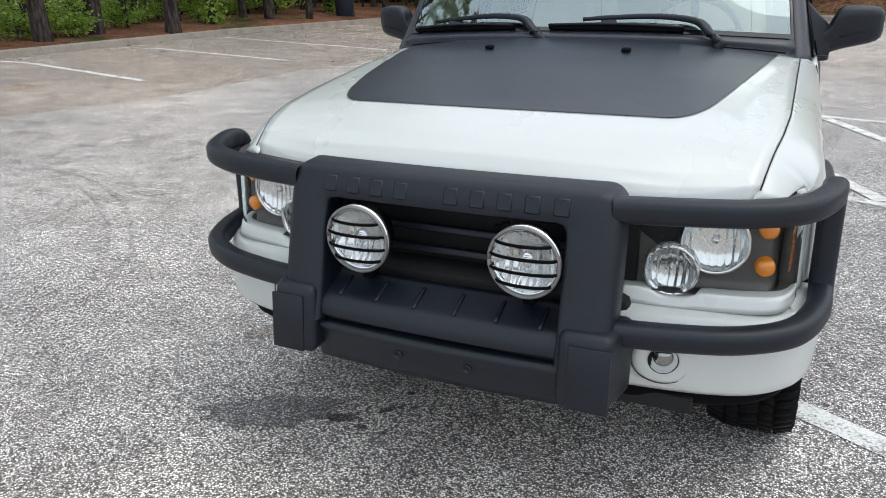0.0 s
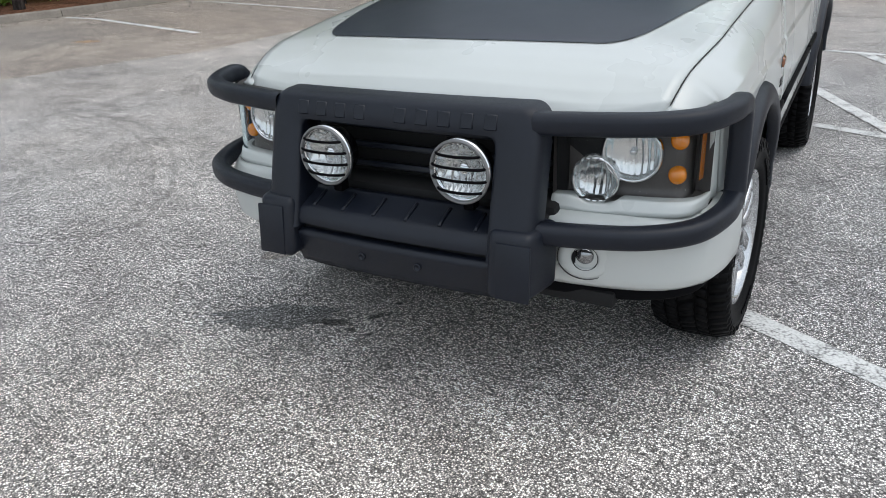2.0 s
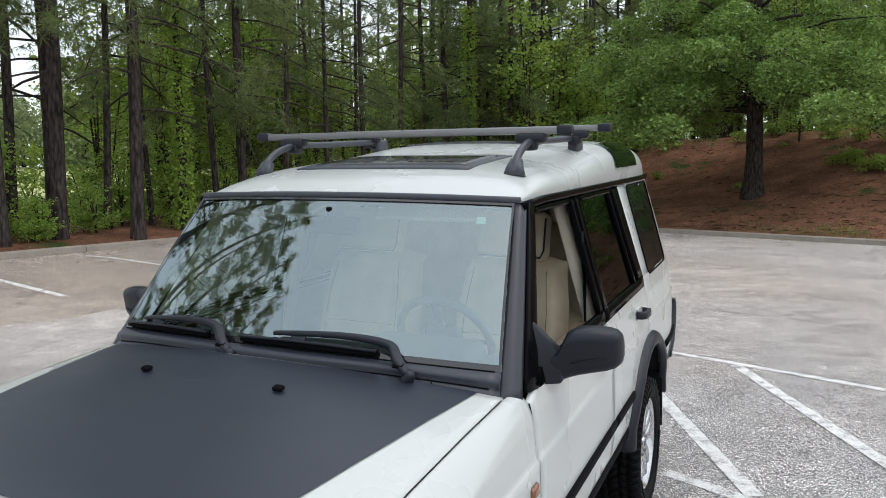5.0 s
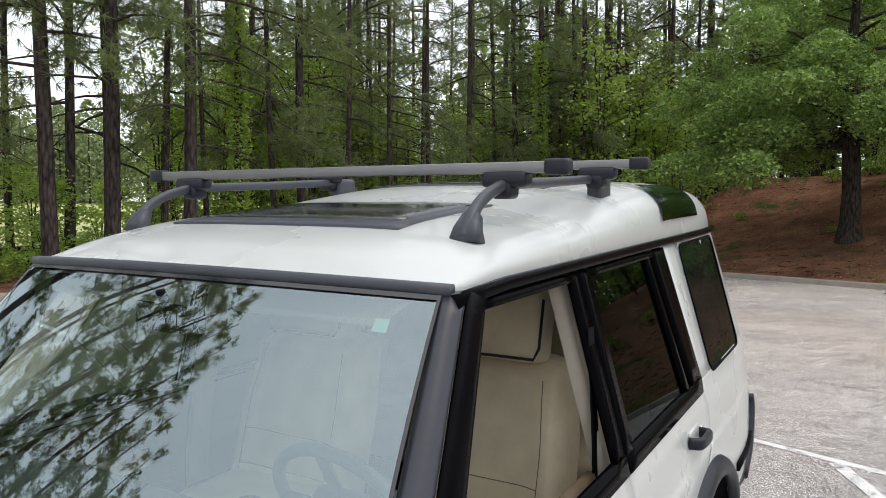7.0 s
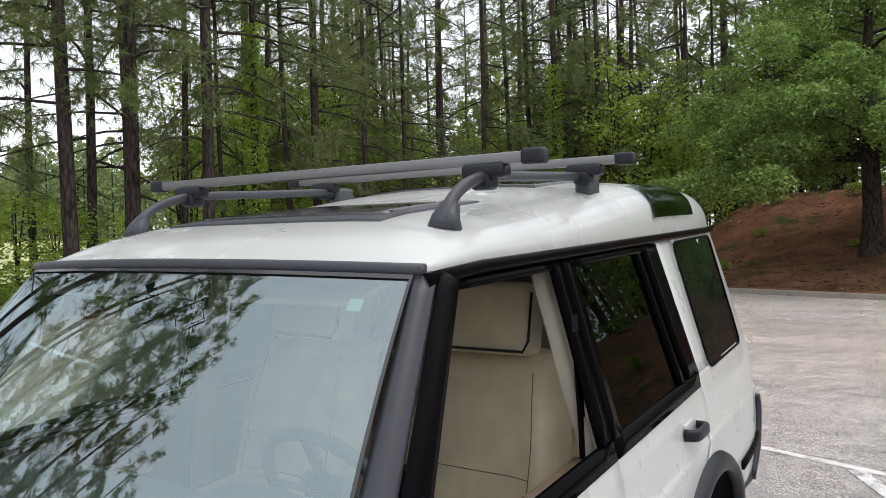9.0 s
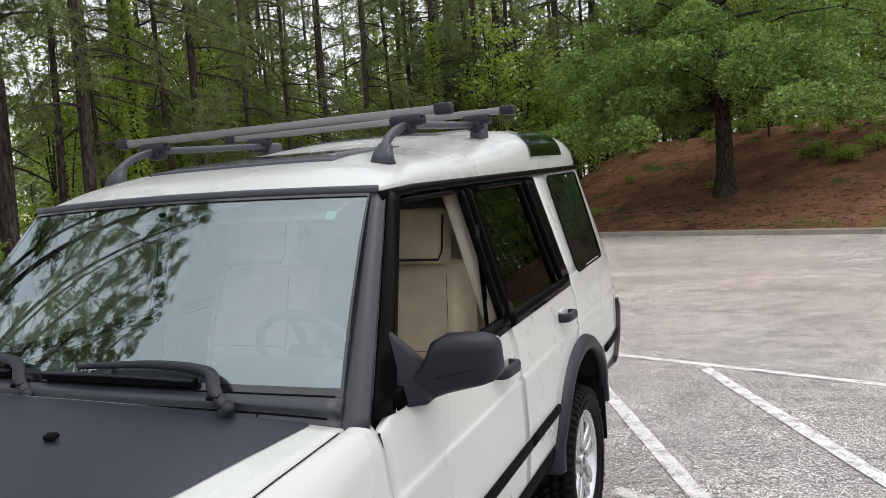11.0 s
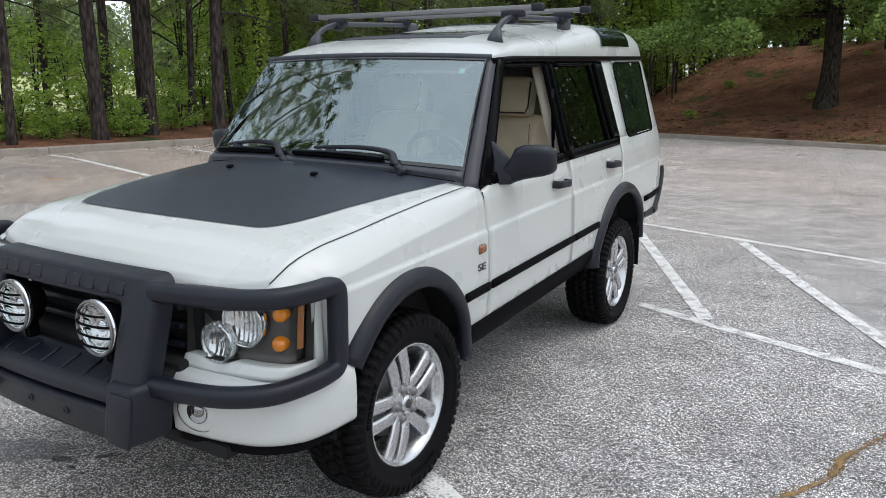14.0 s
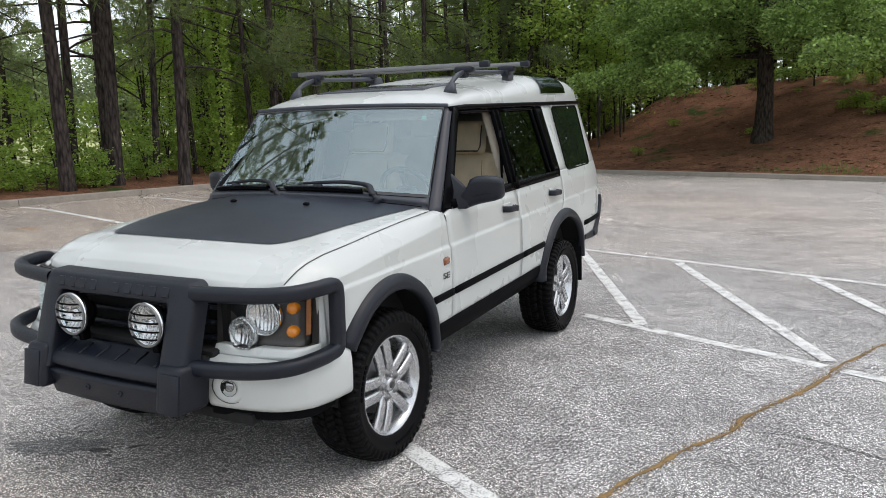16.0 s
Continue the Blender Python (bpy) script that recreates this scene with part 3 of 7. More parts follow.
def blob(name, centres, z, mat, label, category):
    """Flat irregular spots on the asphalt."""
    verts, faces = [], []
    for cx, cy, rx, ry, turn in centres:
        base = len(verts)
        verts.append((cx, cy, z))
        n = 36
        for k in range(n):
            a = 2 * math.pi * k / n
            r = 1 + 0.45 * noise.noise(Vector((2.2 * math.cos(a) + cx * 7, 2.2 * math.sin(a) + cy * 7, z)))
            r += 0.25 * noise.noise(Vector((6 * math.cos(a) + cx * 3, 6 * math.sin(a) + cy * 3, 7)))
            px, py = rx * r * math.cos(a), ry * r * math.sin(a)
            verts.append((cx + px * math.cos(turn) - py * math.sin(turn), cy + px * math.sin(turn) + py * math.cos(turn), z))
        faces += [(base, base + 1 + k, base + 1 + (k + 1) % n) for k in range(n)]
    ob = link(name, mesh_of(name, verts, faces), mat, smoothed=False)
    return tagged(ob, label, category, kind="structure")


def strip(name, path, width, z, mat, label, category, ragged=0.3):
    verts, faces = [], []
    for k, p in enumerate(path):
        d = (path[min(k + 1, len(path) - 1)] - path[max(k - 1, 0)]).normalized()
        s = Vector((-d.y, d.x, 0))
        w = width / 2 * (1 + ragged * noise.noise(p * 4.1))
        q = p + s * width * ragged * noise.noise(p * 2.3 + Vector((3, 0, 0)))
        verts += [q + s * w + Vector((0, 0, z + lot_z(q.x, q.y))), q - s * w + Vector((0, 0, z + lot_z(q.x, q.y)))]
        if k:
            faces.append((2 * k - 2, 2 * k - 1, 2 * k + 1, 2 * k))
    return tagged(link(name, mesh_of(name, verts, faces), mat), label, category, kind="structure")


def build_marks():
    rng = np.random.default_rng(8)
    blob("damp_stain", [(-0.80, -0.605, 0.25, 0.095, 0.42)], 0.0028, M_DAMP, "damp dark stain on the asphalt under the bumper", "stain")
    spots = [(-0.545, -0.562, 0.055, 0.026, 0.3), (-0.44, -0.582, 0.025, 0.012, 0.2), (-0.40, -0.452, 0.034, 0.016, 0.7), (-0.35, -0.592, 0.020, 0.010, 0.1), (-0.372, -0.322, 0.018, 0.012, 0.5), (-0.985, -0.705, 0.020, 0.009, 0.4)]
    spots += [(-0.56 + 0.26 * t + rng.normal(0, 0.02), -0.60 + 0.2 * t + rng.normal(0, 0.035), rng.uniform(0.005, 0.014), rng.uniform(0.004, 0.008), 0.5) for t in rng.uniform(0, 1, 14)]
    for k, (x, y, rx, ry, turn) in enumerate(spots):
        blob("oil_spot", [(x, y, rx, ry, turn)], 0.0050 + 0.0006 * k, M_STAIN, "small black oil spot on the asphalt", "stain")
    blob("rust_stain", [(-1.22, -0.06, 0.15, 0.055, 1.05)], 0.0028, M_RUST, "faint brownish stain on the asphalt", "stain")
    ochre = blob("ochre_stain", [(-9.2, 4.8, 0.24, 0.08, 0.35)], 0.0, M_OCHRE, "faint ochre stain on the older asphalt", "stain")
    for v in ochre.data.vertices:
        v.co.z = lot_z(v.co.x, v.co.y) + 0.006
    # curved tyre mark, two close tracks
    arc = spline([(-5.9, 2.0, 0), (-4.94, 1.84, 0), (-4.39, 1.67, 0), (-3.69, 1.29, 0), (-3.16, 0.90, 0), (-2.73, 0.48, 0), (-2.52, 0.18, 0), (-2.39, -0.03, 0), (-2.34, -0.3, 0)], 8)
    for shift in (-0.05, 0.04):
        strip("tyre_mark", [p + Vector((shift, shift * 1.3, 0)) for p in arc], 0.045, 0.003, M_TYREMARK, "faint dark curved tyre mark on the asphalt", "tyre mark", 0.4)
    # seams in the surface
    strip("asphalt_seam", spline([(-4.0, 9.9, 0), (-0.7, 9.38, 0), (1.4, 8.85, 0), (3.3, 7.98, 0), (7.0, 6.2, 0)], 16), 0.035, 0.003, M_SEAM, "thin dark crack across the asphalt", "crack", 0.8)
    strip("asphalt_crack", spline([(2.40, 0.98, 0), (2.65, 1.0, 0), (3.0, 0.87, 0), (3.6, 0.55, 0)], 14), 0.014, 0.003, M_SEAM, "thin dark crack across the asphalt", "crack", 0.8)
    # a crack overgrown with dry weeds
    path = spline([(1.55, -1.0, 0), (1.78, -0.35, 0), (1.96, 0.08, 0), (2.13, 0.56, 0), (2.32, 0.92, 0), (2.40, 1.2, 0), (2.62, 1.70, 0), (2.80, 2.18, 0), (3.12, 3.0, 0), (3.7, 4.4, 0)], 30)
    verts, faces = [], []
    for k, p in enumerate(path):
        d = (path[min(k + 1, len(path) - 1)] - path[max(k - 1, 0)]).normalized()
        s = Vector((-d.y, d.x, 0))
        w = max(0.002, 0.010 + 0.016 * noise.noise(p * 5) + 0.016 * noise.noise(p * 17))
        q = p + s * (0.03 * noise.noise(p * 3) + 0.012 * noise.noise(p * 14))
        verts += [q + s * w + Vector((0, 0, 0.004)), q + Vector((0, 0, 0.011)), q - s * w + Vector((0, 0, 0.004))]
        if k:
            b = 3 * k
            faces += [(b - 3, b - 2, b + 1, b), (b - 2, b - 1, b + 2, b + 1)]
    tagged(link("weed_crack", mesh_of("weed_crack", verts, faces), M_WEED), "ochre dry weeds growing along an asphalt crack", "weeds", kind="stuff")
    rng = np.random.default_rng(5)
    verts, faces = [], []
    for _ in range(1100):
        p = path[rng.integers(0, len(path))]
        x, y = p.x + rng.normal(0, 0.016), p.y + rng.normal(0, 0.02)
        a, h, w = rng.uniform(0, 6.28), rng.uniform(0.01, 0.03), 0.003
        b = len(verts)
        verts += [(x - w, y, 0.002), (x + w, y, 0.002), (x + 0.02 * math.cos(a), y + 0.02 * math.sin(a), h * 0.6)]
        faces.append((b, b + 1, b + 2))
    tagged(link("dry_grass", mesh_of("dry_grass", verts, faces), M_WEED), "short dry grass blades in the asphalt crack", "grass", kind="stuff")
    # leaf and cone litter on the lot
    verts, faces = [], []
    for _ in range(170):
        t = rng.uniform(0, 1)
        x, y = -12.8 + 0.5 * t + rng.exponential(1.3), 5.5 + 12 * t + rng.normal(0, 0.6)
        if rng.uniform() < 0.35:
            x, y = rng.uniform(-9, 12), 0
            y = 22.6 - 0.578 * x - rng.exponential(2.0) - 0.3
        r, a = rng.uniform(0.014, 0.045), rng.uniform(0, 3.1)
        b = len(verts)
        for k in range(5):
            c = a + 2 * math.pi * k / 5
            verts.append((x + r * math.cos(c), y + 0.55 * r * math.sin(c), 0.005 + lot_z(x, y)))
        verts.append((x, y, 0.03 + lot_z(x, y)))
        faces += [(b + k, b + (k + 1) % 5, b + 5) for k in range(5)]
    tagged(link("leaf_litter", mesh_of("leaf_litter", verts, faces), M_BARK), "scattered brown cones and leaves on the asphalt", "leaf litter", kind="stuff")


def build_bank_cover():
    """Straw, twigs and leaves lying on the bank, and the grass behind the kerb."""
    rng = np.random.default_rng(15)
    for name, count, colour, label, category in (("straw_litter", 8500, M_STRAW, "fallen pine straw and twigs on the bank", "leaf litter"), ("pale_litter", 900, M_PALE, "pale dry leaves and chips on the bank", "leaf litter")):
        verts, faces = [], []
        for _ in range(count):
            x = rng.uniform(-14, 20)
            y = 22.7 - 0.578 * x + 0.7 + rng.uniform(0, 1) ** 1.5 * 13
            if kerb_distance(x, y) < 0.75:
                continue
            z = terrain(x, y)
            a = rng.uniform(0, 3.14)
            L, w = (rng.uniform(0.08, 0.40), rng.uniform(0.008, 0.024)) if rng.uniform() < 0.6 else (rng.uniform(0.04, 0.10), rng.uniform(0.02, 0.04))
            if name == "pale_litter":
                L, w = L * 0.6, w * 0.8
            dx, dy = math.cos(a) * L / 2, math.sin(a) * L / 2
            ex, ey = -math.sin(a) * w, math.cos(a) * w
            b = len(verts)
            lift = rng.uniform(0.012, 0.05)
            verts += [(x - dx, y - dy, terrain(x - dx, y - dy) + 0.012), (x + ex, y + ey, z + lift), (x + dx, y + dy, terrain(x + dx, y + dy) + 0.012), (x - ex, y - ey, z + lift * 0.6)]
            faces += [(b, b + 1, b + 2), (b, b + 2, b + 3)]
        tagged(link(name, mesh_of(name, verts, faces), colour, smoothed=False), label, category, kind="stuff")
    verts, faces = [], []
    for _ in range(15000):
        x = rng.uniform(0.5, 24)
        d = abs(rng.normal(0.85, 0.55)) + 0.25
        if rng.uniform() > 0.15 + 0.85 * smooth(1.0, 6.0, x) or noise.noise(Vector((x * 0.9, d, 3))) < -0.2:
            continue
        y = 22.7 - 0.578 * x + d * 1.15
        z = max(0.03, terrain(x, y)) - 0.01
        a, h, w = rng.uniform(0, 6.28), rng.uniform(0.05, 0.16), rng.uniform(0.006, 0.012)
        b = len(verts)
        verts += [(x - w * math.sin(a), y + w * math.cos(a), z), (x + w * math.sin(a), y - w * math.cos(a), z), (x + 0.6 * h * math.cos(a), y + 0.6 * h * math.sin(a), z + h)]
        faces.append((b, b + 1, b + 2))
    tagged(link("kerb_grass", mesh_of("kerb_grass", verts, faces), M_GRASS, smoothed=False), "short green grass behind the kerb", "grass", kind="stuff")


# ---- trees ----
def leaf_quads(rng, centres, size, verts, faces, droop=0.3, slim=0.45):
    """One bent leaf of two triangles at each place."""
    for c in centres:
        d = rng.normal(0, 1, 3)
        d[2] = d[2] * 0.5 - droop
        d /= np.linalg.norm(d)
        s = np.cross(d, rng.normal(0, 1, 3))
        s /= np.linalg.norm(s) + 1e-9
        L = size * rng.uniform(0.7, 1.3)
        b = len(verts)
        verts += [c - d * L / 2, c + s * L * slim / 2 + d * L * 0.05, c + d * L / 2, c - s * L * slim / 2 + d * L * 0.05]
        faces += [(b, b + 1, b + 2), (b, b + 2, b + 3)]


def limb(verts, faces, pts, radii, n=6):
    rings = []
    for k, p in enumerate(pts):
        d = (Vector(pts[min(k + 1, len(pts) - 1)]) - Vector(pts[max(k - 1, 0)])).normalized()
        s = d.orthogonal().normalized()
        t = d.cross(s)
        b = len(verts)
        for i in range(n):
            a = 2 * math.pi * i / n
            verts.append(tuple(Vector(p) + (math.cos(a) * s + math.sin(a) * t) * float(radii[k])))
        rings.append(b)
    for a, b in zip(rings, rings[1:]):
        for i in range(n):
            faces.append((a + i, a + (i + 1) % n, b + (i + 1) % n, b + i))


def tuft(rng, c, d, verts, faces, count=11, length=0.26, half=0.016):
    c = c + rng.normal(0, 0.03, 3)
    for _ in range(count):
        v = d * rng.uniform(0.2, 1.0) + rng.normal(0, 0.62, 3) - np.array((0, 0, 0.25))
        v /= np.linalg.norm(v)
        s = np.cross(v, rng.normal(0, 1, 3))
        s /= np.linalg.norm(s) + 1e-9
        L = float(length * rng.uniform(0.7, 1.2))
        b = len(verts)
        verts += [c - s * half, c + s * half, c + v * L + np.array((0, 0, -0.05 * L))]
        faces.append((b, b + 1, b + 2))


def pine(seed, height, girth, low, ivy=0.0, full=False, light=False):
    """A tall pine: flared tapering trunk, dead stubs, drooping limbs with needle tufts."""
    rng = np.random.default_rng(seed)
    root = empty("pine_tree")
    verts, faces = [], []
    lean = rng.normal(0, 0.012, 2)
    axis = lambda z: np.array((lean[0] * z + 0.12 * math.sin(z * 0.23 + seed), lean[1] * z + 0.12 * math.cos(z * 0.19 + seed) - 0.12, z))
    zs = [-0.4, 0.0, 0.25, 0.7, 1.5, 3, 5, 7.5, 10, 13, 16, 19, 22, height]
    rad = [girth / 2 * (1.28 if z < 0.1 else 1.12 if z < 0.4 else 1.03 if z < 1 else max(0.08, 1 - 0.9 * z / height)) for z in zs]
    limb(verts, faces, [axis(z) for z in zs], rad, 10)
    lv, lf = [], []
    bv, bf = [], []
    z = low
    while z < height - 0.5:
        a = rng.uniform(0, 6.28)
        reach = rng.uniform(1.6, 3.4) * (1.35 if full else 1.15 if z < low + 7 else 1.0) * (1.0 if z < height * 0.75 else max(0.25, (height - z) / (height * 0.25)))
        dead = z < height * 0.30 and rng.uniform() < (0.80 if z < 4.6 else 0.40)
        p0 = axis(z)
        h = np.array((math.cos(a), math.sin(a), 0))
        rise = rng.uniform(-0.30, 0.25)
        pts = [p0 + h * reach * t + np.array((0, 0, rise * reach * t - 0.25 * reach * t * t)) for t in (0, 0.3, 0.6, 0.85, 1.0)]
        limb(bv, bf, pts, [r * (0.45 if full else 1.0) for r in (0.045, 0.035, 0.024, 0.014, 0.006)], 4)
        if not dead:
            low_spray = not full and z < low + 7.5
            for _ in range(int((9 + reach * 8) * (1.2 if full else 1.35 if low_spray else 1.0))):
                t = rng.uniform(0.42, 1.0)
                k = min(3, int(t * 4))
                q = pts[k] + (pts[k + 1] - pts[k]) * (t * 4 - k) + rng.normal(0, 0.20, 3) * (0.5 + t)
                d = q - p0
                tuft(rng, q, d / np.linalg.norm(d), lv, lf, 15 if full else 4 if z > 14 else (8 if light else 16), 0.32 if full else 0.36 if z > 14 else 0.31, 0.020 if full else 0.023 if z > 14 else (0.018 if light else 0.0115))
        z += rng.uniform(0.3, 0.6) if full else rng.uniform(0.4, 1.0) if z > height * 0.35 else rng.uniform(0.35, 0.8)
    link("trunk", mesh_of("trunk", verts, faces), M_BARK, root)
    tagged(link("limb_work", mesh_of("limb_work", bv, bf), M_BARK, root), "bare brown limbs", kind="stuff")
    link("crown", mesh_of("crown", lv, lf), M_NEEDLE, root)
    if ivy:
        iv, jf = [], []
        cs = []
        for _ in range(int(520 * ivy)):
            z = rng.uniform(0, ivy)
            r = girth / 2 * (1 - 0.9 * z / height) + abs(rng.normal(0, 0.13)) + 0.03
            a = rng.uniform(0, 6.28)
            cs.append(axis(z) + np.array((r * math.cos(a), r * math.sin(a), 0)))
        leaf_quads(rng, cs, 0.12, iv, jf, 0.5, 0.75)
        link("ivy", mesh_of("ivy", iv, jf), M_LEAF, root, "green ivy leaves")
    tagged(root, "tall pine with dark furrowed bark on the wood's edge" if not ivy else "tall pine trunk clad in green ivy", "tree", "pines")
    return root


def sapling(seed, height, spread, count, size=0.15, bare=0.15):
    """A thin understory tree with several stems and layers of leaves."""
    rng = np.random.default_rng(seed)
    root = empty("understory_tree")
    verts, faces, lv, lf = [], [], [], []
    for _ in range(3):
        a, lean = rng.uniform(0, 6.28), rng.uniform(0.1, 0.35) * spread
        top = np.array((lean * math.cos(a), lean * math.sin(a), height * rng.uniform(0.75, 1.0)))
        stem = [top * np.array((t * t, t * t, t)) for t in (0, 0.3, 0.6, 0.85, 1)]
        limb(verts, faces, stem, [0.05, 0.04, 0.03, 0.02, 0.008], 5)
        for _ in range(int(7 + height * 1.6)):
            t = rng.uniform(bare, 1.0)
            k = min(3, int(t * 4))
            p0 = stem[k] + (stem[k + 1] - stem[k]) * (t * 4 - k)
            b = rng.uniform(0, 6.28)
            reach = spread * rng.uniform(0.35, 0.85) * (1.15 - 0.6 * t)
            p1 = p0 + np.array((reach * math.cos(b), reach * math.sin(b), reach * rng.uniform(-0.1, 0.45)))
            limb(verts, faces, [p0, (p0 + p1) / 2 + np.array((0, 0, 0.08)), p1], [0.016, 0.010, 0.004], 3)
            m = max(6, int(count / (3 * (7 + height * 1.6))))
            ts = rng.uniform(0.25, 1.08, m)
            cs = [p0 + (p1 - p0) * q + rng.normal(0, 1, 3) * np.array((0.20, 0.20, 0.10)) * spread * 0.55 for q in ts]
            leaf_quads(rng, cs, size, lv, lf, 0.25, 0.6)
    link("stem", mesh_of("stem", verts, faces), M_BARK, root)
    link("foliage", mesh_of("foliage", lv, lf), M_LEAF, root)
    return tagged(root, "leafy green understory tree between the pines", "tree", "understory trees")


def oak(where):
    rng = np.random.default_rng(77)
    root = empty("oak_tree")
    verts, faces, lv, lf = [], [], [], []
    trunk = [(0, 0, -0.5), (0, 0, 0.1), (0.02, 0, 0.6), (0.05, -0.02, 1.6), (0.02, 0.05, 3.0), (-0.1, 0.1, 5.0), (0.1, 0.2, 8.0), (0.2, 0.2, 11.5)]
    limb(verts, faces, trunk, [0.54, 0.44, 0.35, 0.31, 0.29, 0.23, 0.14, 0.04], 12)
    pts = spline(trunk[2:], 6)
    clumps = []
    for i in range(58):
        t = (i + 0.5) / 58
        p0 = np.array(pts[int(t * (len(pts) - 1) * 0.96)])
        if p0[2] < 3.1:
            p0 = np.array((0.0, 0.0, 3.1 + 1.2 * rng.uniform()))
        a = 2.4 * i + rng.uniform(-0.3, 0.3)
        reach = (7.6 if p0[2] < 5.5 else 6.8) * rng.uniform(0.55, 1.0) * (1.0 if p0[2] < 6 else max(0.35, 1 - (p0[2] - 6) / 8.5))
        rise = rng.uniform(0.12, 0.45) if p0[2] > 3.6 else rng.uniform(0.10, 0.26)
        q = [p0 + np.array((math.cos(a + 0.2 * s), math.sin(a + 0.2 * s), 0)) * reach * s + np.array((0, 0, reach * (rise * s - 0.30 * s * s * s))) for s in (0, 0.25, 0.5, 0.75, 1)]
        r0 = 0.075 * reach / 6
        limb(verts, faces, q, [r0, r0 * 0.75, r0 * 0.5, r0 * 0.3, 0.01], 5)
        for s in np.linspace(0.36, 1.0, 5) + rng.normal(0, 0.04, 5):
            k = min(3, int(s * 4))
            c = q[k] + (q[k + 1] - q[k]) * (s * 4 - k) + rng.normal(0, 1, 3) * np.array((0.40, 0.40, 0.22))
            clumps.append((c, rng.uniform(0.42, 1.0) * (0.75 + 0.35 * s)))
    for c, rad in clumps:
        # each spray is a shallow dome of leaves over an open, shaded underside
        n = int(390 * (rad / 0.6) ** 2)
        v = rng.normal(0, 1, (n, 3))
        v[:, 2] = np.where(v[:, 2] < -0.6, -v[:, 2], v[:, 2])
        v /= np.linalg.norm(v, axis=1)[:, None]
        v *= rad * (1 - 0.45 * rng.uniform(0, 1, (n, 1)) ** 2)
        v[:, 2] *= 0.75
        v[:, :2] *= 1.0 + 0.35 * np.sin(3 * np.arctan2(v[:, 1], v[:, 0]) + c[0])[:, None]
        leaf_quads(rng, c + v, 0.128, lv, lf, 0.35, 0.48)
    link("trunk", mesh_of("trunk", verts, faces), M_OAKBARK, root)
    link("crown", mesh_of("crown", lv, lf), M_OAKLEAF, root)
    root.location = where
    return tagged(root, "broad oak with low drooping green boughs on the bank", "tree")


def far_woods():
    """The dim wall of leaves behind the near trees and the tree line past the meadow."""
    rng = np.random.default_rng(11)
    verts, faces, tv, tf = [], [], [], []
    lv, lf = [], []
    def stand(x, y, h, w, n, size, verts, faces):
        x, y, k = inward(x, y)
        h, w, size = k * h, k * w, k * size
        z0 = terrain(x, y) if x > -26 else meadow_z(x, y) - 0.1
        for _ in range(n):
            t = rng.uniform(0.02, 1) ** 0.85
            r = w * math.sin(math.pi * min(1, t * 0.85 + 0.12)) * rng.uniform(0.3, 1.0)
            a = rng.uniform(0, 6.28)
            c = np.array((x + r * math.cos(a), y + r * math.sin(a), z0 + t * h))
            leaf_quads(rng, [c], size, verts, faces, 0.3, 0.8)
        limb(tv, tf, [(x, y, z0 - 0.3), (x, y, z0 + h * 0.5), (x, y, z0 + h * 0.9)], [0.16, 0.11, 0.03], 5)
    for _ in range(130):
        ang = radians(rng.uniform(-36, 22))
        dist = rng.uniform(46, 66)
        x, y = 1.5 + dist * math.sin(ang), dist * math.cos(ang)
        if x < -33:
            continue
        stand(x, y, rng.uniform(7, 19), rng.uniform(2.0, 3.4), 270, 0.45, verts, faces)
    for _ in range(90):
        ang = radians(rng.uniform(-66, -34))
        dist = rng.uniform(150, 185)
        stand(1.5 + dist * math.sin(ang), dist * math.cos(ang), rng.uniform(11, 20), rng.uniform(4.5, 7.5), 1000, 0.66, lv, lf)
    tagged(link("far_woods", mesh_of("far_woods", verts, faces), M_FARLEAF), "green woods far behind the near trees, haze painted into the leaves", "woods", kind="stuff")
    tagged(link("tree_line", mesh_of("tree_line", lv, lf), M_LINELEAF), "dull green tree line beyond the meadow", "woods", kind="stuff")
    tagged(link("far_trunks", mesh_of("far_trunks", tv, tf), M_BARK), "dark trunks of the woods far behind", "woods", kind="stuff")


def place(ob, x, y, turn, scale=1.0, draw_in=True):
    if draw_in:
        x, y, k = inward(x, y)
        scale *= k
    m = Matrix.Translation((x, y, terrain(x, y) - 0.03)) @ Matrix.Rotation(turn, 4, "Z")
    c = copy_thing(ob, m)
    c.scale = (scale, scale, scale)
    return c


